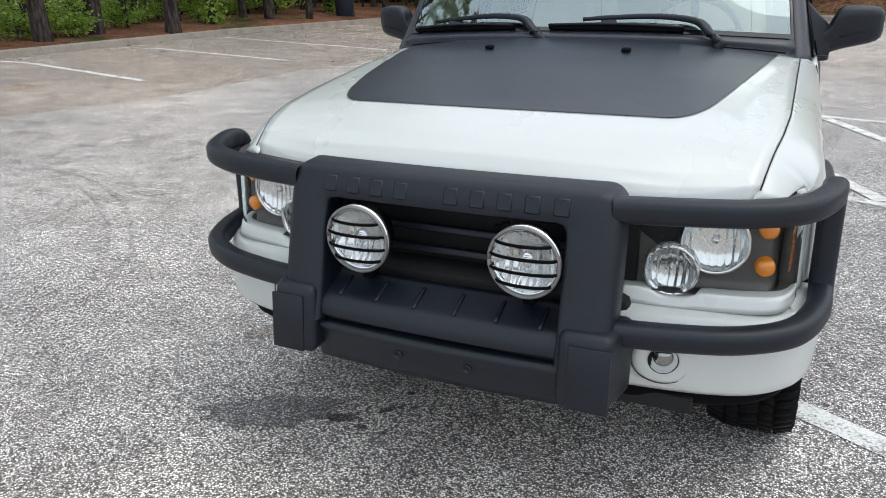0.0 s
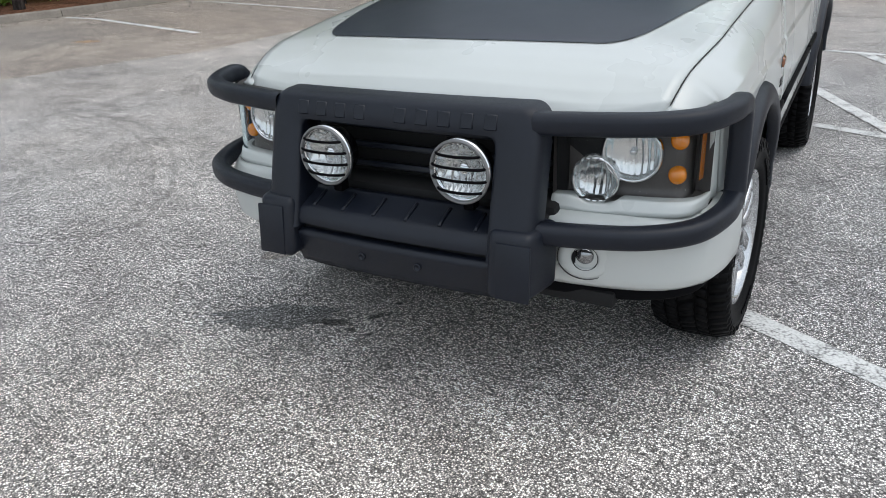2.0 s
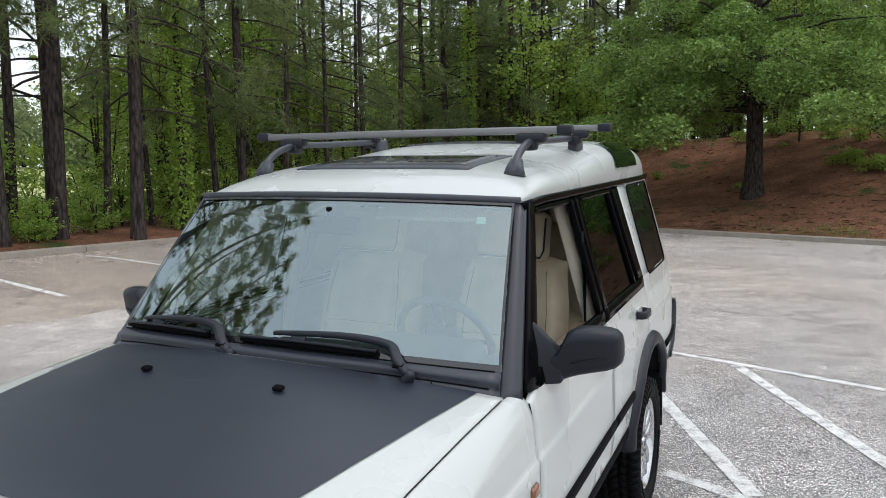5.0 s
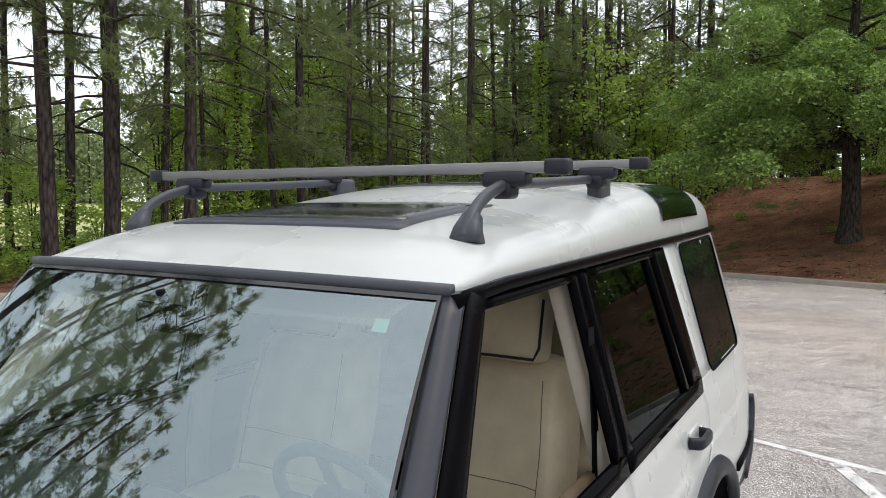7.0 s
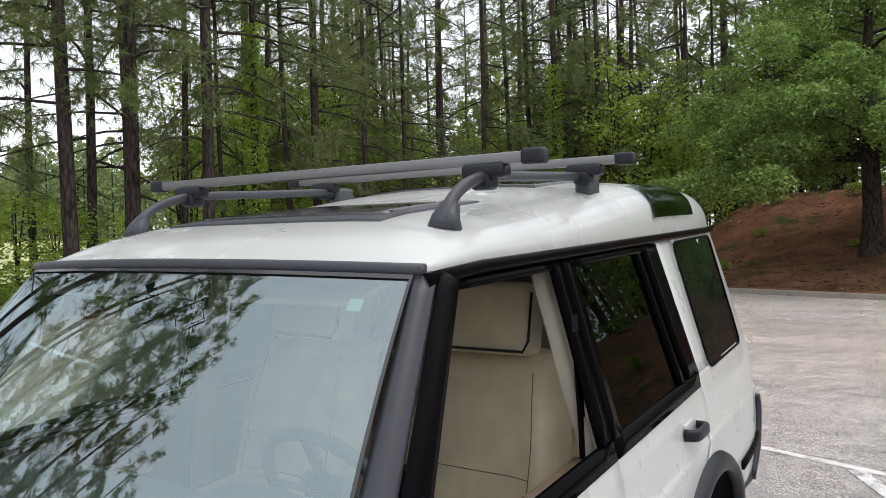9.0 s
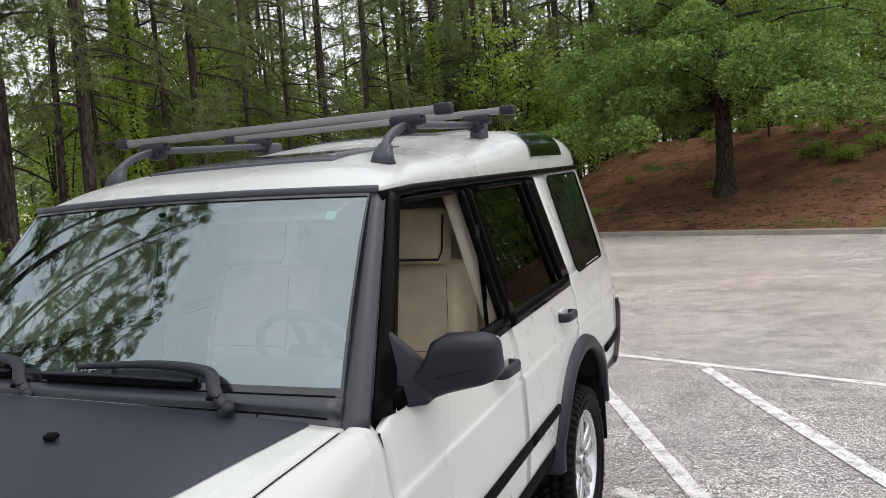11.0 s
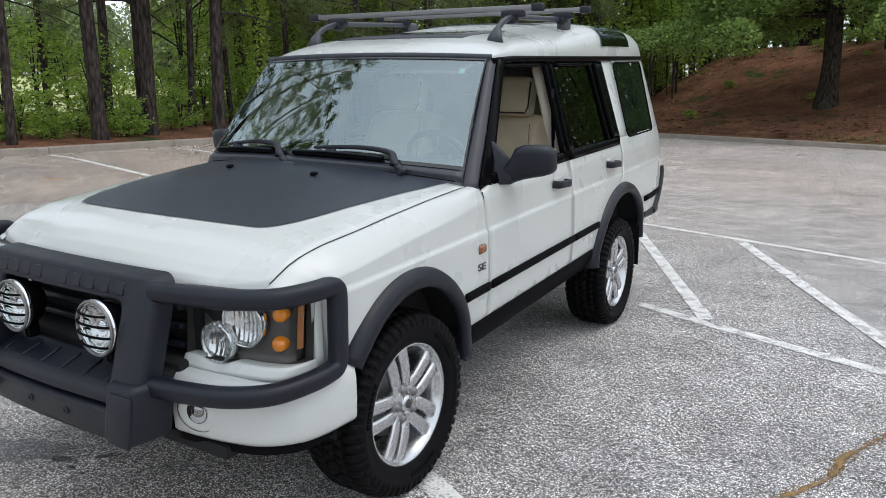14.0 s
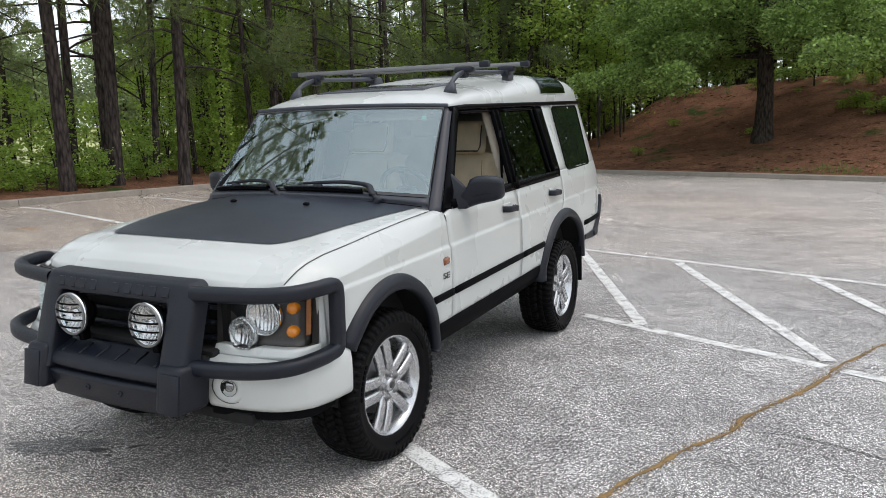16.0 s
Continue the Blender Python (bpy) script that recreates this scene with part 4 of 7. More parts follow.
def build_trees():
    rng = np.random.default_rng(3)
    tall = pine(7, 37, 0.66, 9.0, full=True)
    kinds = [pine(1, 27, 0.33, 3.0), pine(2, 29, 0.32, 3.2), pine(3, 25, 0.27, 3.6), pine(4, 28, 0.35, 4.0), pine(5, 26, 0.32, 3.6, ivy=9.0), pine(6, 24, 0.24, 4.2)]
    behind = [pine(8, 27, 0.44, 4.0, light=True), pine(9, 25, 0.36, 5.0, light=True), pine(10, 23, 0.30, 4.0, light=True)]
    # the near row along the lot, from the meadow side to the bank: x, y, kind, size
    row = [(-19.2, 11.1, 2, 0.85), (-14.1, 8.85, 3, 0.98), (-16.0, 10.45, 2, 1.0), (-16.2, 11.85, 0, 0.95), (-14.05, 10.55, 3, 1.0), (-14.9, 12.65, 5, 0.85), (-13.05, 11.7, 1, 1.0), (-15.3, 14.5, 5, 0.70), (-14.0, 14.35, 4, 0.85), (-14.6, 16.5, 5, 0.85), (-13.9, 17.1, 0, 0.95), (-14.0, 6.9, 5, 0.8), (-15.6, 6.6, 2, 0.9)]
    near = [(-24.2, 4.6, 0, 1.25), (-26.6, -0.6, 3, 1.25), (-29.0, -6.0, 1, 1.25), (-28.8, -9.0, 3, 1.2)]
    for azimuth, dist, k, s in ((-47.2, 38.0, 1, 1.1), (-45.3, 36.0, 0, 1.0), (-41.2, 38.0, 3, 1.05), (-38.6, 30.5, 5, 1.1), (-36.4, 33.0, 4, 0.75), (-35.1, 31.0, 5, 1.0), (-33.1, 35.5, 2, 0.9), (-31.8, 33.0, 1, 0.85), (-29.0, 33.5, 1, 0.95), (-27.3, 37.0, 2, 0.8), (-25.6, 38.0, 5, 0.9), (-23.4, 33.5, 4, 1.05), (-22.3, 36.5, 2, 1.0), (-20.4, 33.8, 0, 1.0), (-18.6, 38.0, 3, 0.8), (-16.6, 40, 2, 1.0), (-14.2, 39, 5, 1.2), (-12.0, 41, 3, 0.7), (-7.5, 43, 2, 1.0), (-1.0, 45, 3, 0.75), (4.0, 46, 1, 0.7), (9.0, 45, 2, 1.0)):
        c = lerp(1.0, 0.77, smooth(-22, -42, azimuth))
        row.append((1.45 + c * dist * math.sin(radians(azimuth)), -0.22 + c * dist * math.cos(radians(azimuth)), k, c * s))
    for x, y, k, s in near:
        place(kinds[k], x, y, rng.uniform(0, 6.28), s)
    for x, y, k, s in row:
        place(kinds[k], x, y, rng.uniform(0, 6.28), s, False)
    # taller, fuller pines close to the kerb further along the lot
    for x, y, s in ((-22.3, 3.2, 0.95), (-23.4, 0.2, 0.93), (-24.8, -2.8, 0.90), (-25.6, -5.6, 0.96), (-27.0, -8.6, 0.95), (-28.4, -11.8, 1.02)):
        place(tall, x, y, rng.uniform(0, 6.28), s)
    for x, y, s in ((-21.2, -11.4, 0.70), (-22.4, -14.6, 0.70), (-24.0, -18.6, 0.74), (-25.8, -23.0, 0.74)):
        place(tall, x, y, rng.uniform(0, 6.28), s, False)
    for _ in range(46):
        az, dist = radians(rng.uniform(-47, 16)), rng.uniform(39, 58)
        x, y = 1.5 + dist * math.sin(az), dist * math.cos(az)
        if kerb_distance(*inward(x, y)[:2]) > 5:
            place(behind[rng.integers(0, 3)], x, y, rng.uniform(0, 6.28), rng.uniform(0.75, 1.05))
    for _ in range(20):
        az, dist = radians(rng.uniform(-44, -16)), rng.uniform(35, 58)
        x, y = 1.5 + dist * math.sin(az), dist * math.cos(az)
        place(behind[rng.integers(0, 3)], x, y, rng.uniform(0, 6.28), rng.uniform(0.8, 1.1))
    for k in (tall, *kinds, *behind):
        for o in (*k.children_recursive, k):
            bpy.data.objects.remove(o)
    small = [sapling(21, 6.5, 2.2, 1500), sapling(22, 4.2, 1.8, 1300), sapling(23, 2.3, 1.5, 1100), sapling(24, 9.0, 2.4, 1900, 0.17), sapling(25, 1.1, 1.3, 800, 0.13), sapling(26, 9.5, 2.7, 2000, 0.17, 0.42), sapling(27, 7.0, 2.4, 1700, 0.16, 0.40)]
    # slim trees with bare stems and open crowns on the meadow side
    for _ in range(16):
        az, dist = radians(rng.uniform(-52, -40)), rng.uniform(31, 46)
        x, y = 1.5 + dist * math.sin(az), dist * math.cos(az)
        if kerb_distance(*inward(x, y)[:2]) > 2.6:
            place(small[rng.choice([5, 6])], x, y, rng.uniform(0, 6.28), rng.uniform(0.8, 1.2))
    for _ in range(84):
        t = rng.uniform(-0.3, 1)
        x, y = -19.2 + 6.5 * t - rng.exponential(2.5) - 4.2, 8.2 + 15.5 * t + rng.normal(0, 1)
        if x > -17 and y < 18:
            x -= 2
        k = 4 if t < 0.62 else rng.choice([1, 2, 2, 4])
        if t > 0.62:
            x, y = x - 2.2, y + 1.6
        if kerb_distance(*inward(x, y)[:2]) > 2.3 and not (k == 4 and rng.uniform() < 0.25) and not (y < 19 and x < -26 and k in (0, 3)):
            place(small[k], x, y, rng.uniform(0, 6.28), rng.uniform(0.35, 0.75) if k == 4 else rng.uniform(0.7, 1.15))
    for _ in range(84):
        az, dist = rng.uniform(-50, -13), rng.uniform(32, 46)
        open_side = az < -43 and rng.uniform() < 0.7
        az = radians(az)
        x, y = 1.5 + dist * math.sin(az), dist * math.cos(az)
        if kerb_distance(*inward(x, y)[:2]) > 3 and not open_side:
            place(small[rng.choice([0, 1, 3, 6, 2, 0])], x, y, rng.uniform(0, 6.28), rng.uniform(0.7, 1.2))
    for _ in range(60):
        az, dist = radians(rng.uniform(-14, 17)), rng.uniform(39, 52)
        x, y = 1.5 + dist * math.sin(az), dist * math.cos(az)
        place(small[rng.choice([0, 3, 1, 3])], x, y, rng.uniform(0, 6.28), rng.uniform(0.7, 1.2))
    for _ in range(28):
        x = rng.uniform(-9, 18)
        y = 23.0 - 0.57 * x + rng.uniform(12.5, 17)
        place(small[rng.choice([2, 4, 4, 1])], x, y, rng.uniform(0, 6.28), rng.uniform(0.5, 0.9))
    for _ in range(26):
        x = rng.uniform(3, 16)
        y = 23.0 - 0.57 * x + rng.uniform(8.5, 13.5)
        place(small[4], x, y, rng.uniform(0, 6.28), rng.uniform(0.3, 0.65))
    for _ in range(7):
        x = rng.uniform(-7, 12)
        y = 23.0 - 0.57 * x + rng.uniform(3, 13)
        place(small[4], x, y, rng.uniform(0, 6.28), rng.uniform(0.2, 0.42))
    # low saplings at the meadow's edge
    own = np.random.default_rng(41)
    for az, dist in ((-61.0, 20.5), (-59.0, 23.0), (-55.6, 22.0), (-57.2, 26.0)):
        x, y = 2.4 + dist * math.sin(radians(az)), -2.3 + dist * math.cos(radians(az))
        if kerb_distance(x, y) > 1.5:
            place(small[1], x, y, own.uniform(0, 6.28), own.uniform(0.55, 0.85), False)
    # low bushes at the foot of the near row
    for _ in range(46):
        t = rng.uniform(-0.15, 1)
        x, y = lerp(-14.6, -12.9, t) - rng.exponential(0.9), lerp(7.0, 16.5, t) + rng.normal(0, 0.4)
        if kerb_distance(x, y) > 1.1 + 0.9 * smooth(0.25, 0.6, t) and (t < 0.35 or rng.uniform() < 0.6):
            place(small[rng.choice([4, 4, 4, 2])], x, y, rng.uniform(0, 6.28), rng.uniform(0.26, 0.62), False)
    for k in small:
        for o in (*k.children_recursive, k):
            bpy.data.objects.remove(o)
    oak((0.33, 29.0, terrain(0.33, 29.0)))
    far_woods()


def build_bin():
    bm = lathe([(0.0, 0.0), (0.31, 0.0), (0.35, 0.85), (0.37, 0.86), (0.37, 0.90), (0.33, 0.98), (0.0, 1.02)], 24, Matrix.Rotation(radians(-90), 4, "Y"))
    x, y = -13.6, 20.8
    root = empty("litter_bin", (x, y, terrain(x, y)))
    part("body", bm, M_BIN, root, rake=False)
    tagged(root, "dark blue plastic litter bin behind the kerb", "litter bin")


# ---- the car: x to its left, y to its tail, front axle at y = 0 ----
SIDE = [(0.36, 0.862), (0.41, 0.884), (0.55, 0.905), (0.64, 0.912), (0.70, 0.914), (0.88, 0.910), (0.916, 0.9095), (0.930, 0.8995), (1.06, 0.885), (1.13, 0.866), (1.66, 0.718), (1.70, 0.706)]


def sx(y, z):
    """Half the body's width at a place on its side."""
    x = interp(SIDE, z)
    if y < -0.25:
        x -= 0.80 * (-0.25 - y) ** 2
    if y > 3.2:
        x -= 0.16 * (y - 3.2) ** 2
    return x


def side_patch(bm, s, corners, off=0.0, thick=0.02, nu=6, nv=6, bow=0.0):
    """A plate on the body's side between four (y, z) corners: low front, low rear, high rear, high front."""
    a, b, c, d = [Vector(p) for p in corners]

    def fn(u, v):
        p = lerp(lerp(a, b, u), lerp(d, c, u), v)
        return Vector((s * (sx(p.x, p.y) + off + bow * 4 * v * (1 - v)), p.x, p.y))
    grid_into(bm, fn, nu, nv, (-s * thick, 0, 0), s < 0)


def arch_z(y, centre, a, h, z0):
    t = (y - centre) / a
    return z0 + h * math.sqrt(max(0.0, 1 - t * t)) if abs(t) < 1 else -9


FA = (0.0, 0.455, 0.47, 0.40)   # front arch: middle, half length, rise, base
RA = (2.57, 0.50, 0.44, 0.40)   # rear arch


def folded(low, high, v, v0, v1, v2):
    """Spreads rows of a panel so that two of them lie on the fold along the side."""
    if v < v0:
        return lerp(low, 0.916, v / v0)
    if v < v1:
        return lerp(0.916, 0.930, (v - v0) / (v1 - v0))
    return lerp(0.930, high, (v - v1) / (v2 - v1))


def panel(bm, s, yf, yr, lower, upper, nu, nv, thick=0.018):
    """A body panel from front edge yf(z) to rear edge yr(z)."""
    def fn(u, v):
        y = lerp(yf(0.8), yr(0.8), u)
        z = folded(lower(y), upper(y), v, 0.60, 0.64, 1.0)
        y = lerp(yf(z), yr(z), u)
        z = folded(lower(y), upper(y), v, 0.60, 0.64, 1.0)
        return Vector((s * sx(y, z), y, z))
    grid_into(bm, fn, nu, nv, (-s * thick, 0, 0), s < 0)


WING_LINE = [(-0.60, 0.953), (-0.56, 0.977), (-0.50, 1.013), (-0.44, 1.036), (-0.35, 1.055), (0.00, 1.085), (0.30, 1.105), (0.62, 1.119)]
WING_X = [(-0.60, 0.750), (-0.49, 0.770), (-0.35, 0.792), (-0.16, 0.806), (0.62, 0.820)]
BONNET = [(-0.675, 0.905), (-0.672, 0.945), (-0.655, 0.985), (-0.620, 1.021), (-0.560, 1.052), (-0.480, 1.079), (-0.360, 1.108), (0.000, 1.155), (0.240, 1.179), (0.450, 1.193)]


def bonnet_point(w, t):
    """w from -1 to 1 across, t from 0 at the nose to 1 at the windscreen."""
    k = t * (len(BONNET) - 1)
    i = min(len(BONNET) - 2, int(k))
    y, z = lerp(BONNET[i][0], BONNET[i + 1][0], k - i), lerp(BONNET[i][1], BONNET[i + 1][1], k - i)
    y2 = y + (0.10 * w * w * (1 - smooth(-0.66, -0.2, y))) + 0.13 * w * w * smooth(0.0, 0.45, y)
    x = w * (interp(WING_X, y2) - 0.006)
    edge = interp(WING_LINE, y2) + 0.004
    z2 = lerp(z, min(z, edge), abs(w) ** 2.2)
    return Vector((x, y2, z2))


def bonnet_z(x, y):
    """The bonnet's height over a place."""
    lo, hi = 0.0, 1.0
    w = max(-1, min(1, x / interp(WING_X, y)))
    for _ in range(26):
        mid = (lo + hi) / 2
        if bonnet_point(w, mid).y < y:
            lo = mid
        else:
            hi = mid
    return bonnet_point(w, (lo + hi) / 2).z


def build_body(car):
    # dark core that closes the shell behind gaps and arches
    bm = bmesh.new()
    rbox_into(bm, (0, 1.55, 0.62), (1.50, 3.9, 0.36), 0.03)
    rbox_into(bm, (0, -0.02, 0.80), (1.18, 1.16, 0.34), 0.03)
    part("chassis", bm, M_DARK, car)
    # added rails and boxes, hardly seen, that deepen the shade under the car
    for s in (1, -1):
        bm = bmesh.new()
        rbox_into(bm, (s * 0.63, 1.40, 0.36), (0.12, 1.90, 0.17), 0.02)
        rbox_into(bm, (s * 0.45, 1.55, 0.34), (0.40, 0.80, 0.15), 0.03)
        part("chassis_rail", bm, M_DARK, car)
    for s, side in ((1, "left"), (-1, "right")):
        # front wing with its rounded shoulder
        def wing(u, v):
            y = lerp(-0.585, 0.6461, u)
            low = max(0.525 if y > 0 else lerp(0.945, 0.70, smooth(-0.478, -0.472, y)), arch_z(y, *FA))
            top, xt = interp(WING_LINE, y), interp(WING_X, y)
            drop = min(0.085, (top - low) * 0.8)
            if v < 0.62:
                z = folded(low, top - drop, v, 0.38, 0.42, 0.62) if low < 0.9 else lerp(low, top - drop, v / 0.62)
                return Vector((s * sx(y, z), y + 0.072 * smooth(-0.40, -0.585, y), z))
            t = (v - 0.62) / 0.38
            xs = sx(y, top - drop)
            k = smooth(0.15, 0.62, y)
            a, b, c = Vector((xs, top - drop)), Vector((lerp(lerp(xt, xs, 0.66), 0.874, k), top - lerp(0.40, 0.03, k) * drop)), Vector((xt, top))
            p = a * (1 - t) ** 2 + b * 2 * t * (1 - t) + c * t * t
            y += 0.072 * max(0.0, (p.x - 0.742) / 0.11) ** 2 * smooth(-0.40, -0.585, y)
            return Vector((s * p.x, y, p.y))
        w = part("front_wing", (lambda b: (grid_into(b, wing, 72, 50, (-s * 0.015, 0, -0.012), s < 0), b)[1])(bmesh.new()), M_PAINT, car)
        # wing nose beside the lamp
        bm = bmesh.new()
        def nose(u, v):
            y = lerp(-0.487, -0.458, u)
            z = lerp(0.690, 0.955, v)
            return Vector((s * (sx(y, z) - 0.006), y, z))
        grid_into(bm, nose, 4, 8, (-s * 0.012, 0, 0), s < 0)
        part("lamp_side_panel", bm, M_PAINT, car)
        # doors and quarter
        top = lambda y: 1.128
        bm = bmesh.new()
        panel(bm, s, lambda z: 0.6476 + 0.10 * smooth(1.085, 1.128, z), lambda z: 1.6923, lambda y: 0.525, top, 18, 50)
        fd = part("front_door", bm, M_PAINT, car)
        bm = bmesh.new()
        panel(bm, s, lambda z: 1.6938, lambda z: 2.1661 + 0.46 * smooth(0.5, 1.0, z), lambda y: max(0.525, arch_z(y, *RA)), top, 22, 50)
        rd = part("rear_door", bm, M_PAINT, car)
        bm = bmesh.new()
        panel(bm, s, lambda z: 2.1676 + 0.46 * smooth(0.5, 1.0, z), lambda z: 3.70 - 0.07 * max(0, z - 0.9), lambda y: max(0.56, arch_z(y, *RA)), lambda y: 1.15, 34, 50)
        side_patch(bm, s, ((2.63, 1.15), (2.80, 1.15), (2.815, 1.66), (2.585, 1.66)), nu=3, nv=10)
        side_patch(bm, s, ((3.43, 1.15), (3.683, 1.15), (3.62, 1.66), (3.50, 1.66)), nu=3, nv=10)
        side_patch(bm, s, ((2.815, 1.632), (3.50, 1.632), (3.503, 1.66), (2.817, 1.66)), nu=10, nv=2)
        side_patch(bm, s, ((2.79, 1.13), (3.45, 1.13), (3.515, 1.645), (2.805, 1.645)), off=-0.004, thick=0.004, nu=8, nv=8)
        qp = part("rear_quarter_panel", bm, M_PAINT, car)
        # dark joints between the panels and along the bonnet
        for fn, z0, z1, host in ((lambda z: 0.6468, 0.53, 1.09, fd), (lambda z: 1.693, 0.53, 1.128, rd), (lambda z: 2.1668 + 0.46 * smooth(0.5, 1.0, z), 0.62, 1.128, rd)):
            bm = bmesh.new()
            grid_into(bm, lambda u, v: Vector((s * (sx(fn(lerp(z0, z1, v)), lerp(z0, z1, v)) - 0.0018), fn(lerp(z0, z1, v)) + lerp(-0.0028, 0.0028, u), lerp(z0, z1, v))), 1, 24, (-s * 0.004, 0, 0), s < 0)
            part("door_seal", bm, M_DARK, host)
        seam = [Vector((s * (interp(WING_X, y) - 0.003), y, interp(WING_LINE, y) + 0.0015)) for y in np.linspace(-0.57, 0.56, 30)]
        part("bonnet_seal", sweep(seam, circle(0.0017, 6)), M_DARK, w)
        # handles: recess and grip
        for y, host in ((1.50, fd), (2.375, rd)):
            x = sx(y, 1.0)
            path = spline([(s * (x + 0.002), y - 0.085, 1.015), (s * (x + 0.036), y - 0.065, 1.013), (s * (x + 0.040), y + 0.02, 1.008), (s * (x + 0.034), y + 0.075, 1.004), (s * (x - 0.002), y + 0.09, 1.002)], 5)
            part("door_handle", sweep(path, round_rect(0.022, 0.040, 0.009)), M_PLASTIC, host, "black grip handle")
            part("handle_recess", rbox((s * (x - 0.001), y - 0.01, 1.02), (0.012, 0.13, 0.05), 0.005), M_PAINT, host)
            part("door_lock", lathe([(0.0, 0.004), (0.011, 0.004), (0.011, 0)], 12, Matrix.Translation((s * x, y + 0.115, 1.01)) @ Matrix.Scale(s, 4, (1, 0, 0))), M_CHROME, host)
        # rubbing strips along the doors
        for y0, y1, host in ((0.42, 0.640, w), (0.665, 1.682, fd), (1.702, 2.10, rd)):
            bm = bmesh.new()
            side_patch(bm, s, ((y0, 0.652), (y1, 0.652), (y1, 0.689), (y0, 0.689)), off=0.012, thick=0.016, nu=8, nv=4, bow=0.003)
            part("rubbing_strip", bm, M_SEAL, host, "black rubbing strip")
        bm = bmesh.new()
        side_patch(bm, s, ((3.10, 0.652), (3.60, 0.652), (3.60, 0.689), (3.09, 0.689)), off=0.012, thick=0.02, nu=5, nv=3, bow=0.004)
        part("rubbing_strip", bm, M_SEAL, qp, "black rubbing strip")
        # sill cover
        bm = bmesh.new()
        def sill(u, v):
            y = lerp(0.40, 2.10, u)
            return Vector((s * (0.842 + 0.060 * math.sin(min(1.0, v * 1.25) * 1.57) - 0.012 * smooth(0.85, 1.0, v)), y, lerp(0.385, 0.527, v)))
        grid_into(bm, sill, 12, 10, (-s * 0.05, 0, 0), s < 0)
        part("sill_cover", bm, M_SEAL, car, "black plastic sill")
        # wheel arch flares
        for (cy, a, h, z0), th0, th1, width, nm in ((FA, -12, 146, 0.078, "wheel_arch"), (RA, -4, 192, 0.072, "wheel_arch")):
            bm = bmesh.new()
            def flare(u, v):
                th = radians(lerp(th0, th1, u))
                r = lerp(-0.045, width - 0.045, v)
                y, z = cy + (a + r) * math.cos(th), z0 + (h + r) * math.sin(th)
                z = max(z, 0.40)
                bulge = 0.036 * math.sin(math.pi * min(1.0, v * 0.62 + 0.30))
                x = sx(y, max(z, 0.5)) + bulge - (0.0 if v < 0.98 else 0.016)
                return Vector((s * x, y, z))
            grid_into(bm, flare, 44, 7, (-s * 0.035, 0, 0), s < 0)
            part(nm, bm, M_PLASTIC, car, "matt black arch flare")
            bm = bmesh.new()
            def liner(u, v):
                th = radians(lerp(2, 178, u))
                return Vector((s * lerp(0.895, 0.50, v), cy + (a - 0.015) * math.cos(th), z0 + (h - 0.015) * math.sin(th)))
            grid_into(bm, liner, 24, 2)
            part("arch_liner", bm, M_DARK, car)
        # inner wing behind the wheel
        part("mudflap", rbox((s * 0.80, 3.02, 0.36), (0.23, 0.014, 0.33), 0.006), M_RUBBER, car, "black rubber mudflap")
        # amber repeater
        rp = part("side_repeater", rbox((s * (sx(0.577, 0.85) - 0.006), 0.577, 0.852), (0.036, 0.064, 0.042), 0.014, 4), M_REPEATER, car, "dark amber side repeater")
        part("repeater_rim", rbox((s * (sx(0.577, 0.85) - 0.0125), 0.577, 0.852), (0.040, 0.071, 0.049), 0.016, 4), M_BADGE, rp)
        # door window frames in black
        bm = bmesh.new()
        side_patch(bm, s, ((0.752, 1.110), (1.690, 1.110), (1.692, 1.158), (0.757, 1.158)), off=0.005, nu=12, nv=2)
        side_patch(bm, s, ((1.625, 1.158), (1.690, 1.158), (1.70, 1.645), (1.645, 1.645)), off=0.004, nu=2, nv=10)
        side_patch(bm, s, ((1.12, 1.622), (1.645, 1.622), (1.645, 1.645), (1.13, 1.645)), off=0.004, nu=8, nv=2)
        part("window_frame", bm, M_FRAME, fd, "black window frame")
        bm = bmesh.new()
        side_patch(bm, s, ((1.698, 1.110), (2.60, 1.110), (2.63, 1.158), (1.70, 1.158)), off=0.005, nu=12, nv=2)
        side_patch(bm, s, ((1.700, 1.158), (1.765, 1.158), (1.778, 1.645), (1.708, 1.645)), off=0.005, nu=2, nv=10)
        side_patch(bm, s, ((2.40, 1.158), (2.435, 1.158), (2.385, 1.622), (2.350, 1.622)), off=0.004, nu=2, nv=10)
        side_patch(bm, s, ((2.50, 1.158), (2.63, 1.158), (2.588, 1.645), (2.44, 1.645)), off=0.004, nu=4, nv=10)
        side_patch(bm, s, ((1.778, 1.622), (2.45, 1.622), (2.44, 1.645), (1.778, 1.645)), off=0.004, nu=8, nv=2)
        part("window_frame", bm, M_FRAME, rd, "black window frame")
        # panes; the driver's window is down
        def pane(name, quads, mat, host, off=-0.010):
            bm = bmesh.new()
            a, b, c, d = [Vector(q) for q in quads]
            def fn(u, v):
                p = lerp(lerp(a, b, u), lerp(d, c, u), v)
                return Vector((s * (sx(p.x, p.y) + off), p.x, p.y))
            grid_into(bm, fn, 8, 8, None, s < 0)
            g = part(name, bm, mat, host)
            g.visible_shadow = False
            return g
        if s < 0:
            pane("window_pane", ((0.745, 1.15), (1.635, 1.15), (1.652, 1.63), (1.12, 1.63)), M_CLEAR, fd)
        pane("window_pane", ((1.755, 1.15), (2.405, 1.15), (2.36, 1.63), (1.77, 1.63)), M_TINT, rd)
        pane("vent_pane", ((2.43, 1.15), (2.51, 1.15), (2.45, 1.63), (2.38, 1.63)), M_TINT, rd)
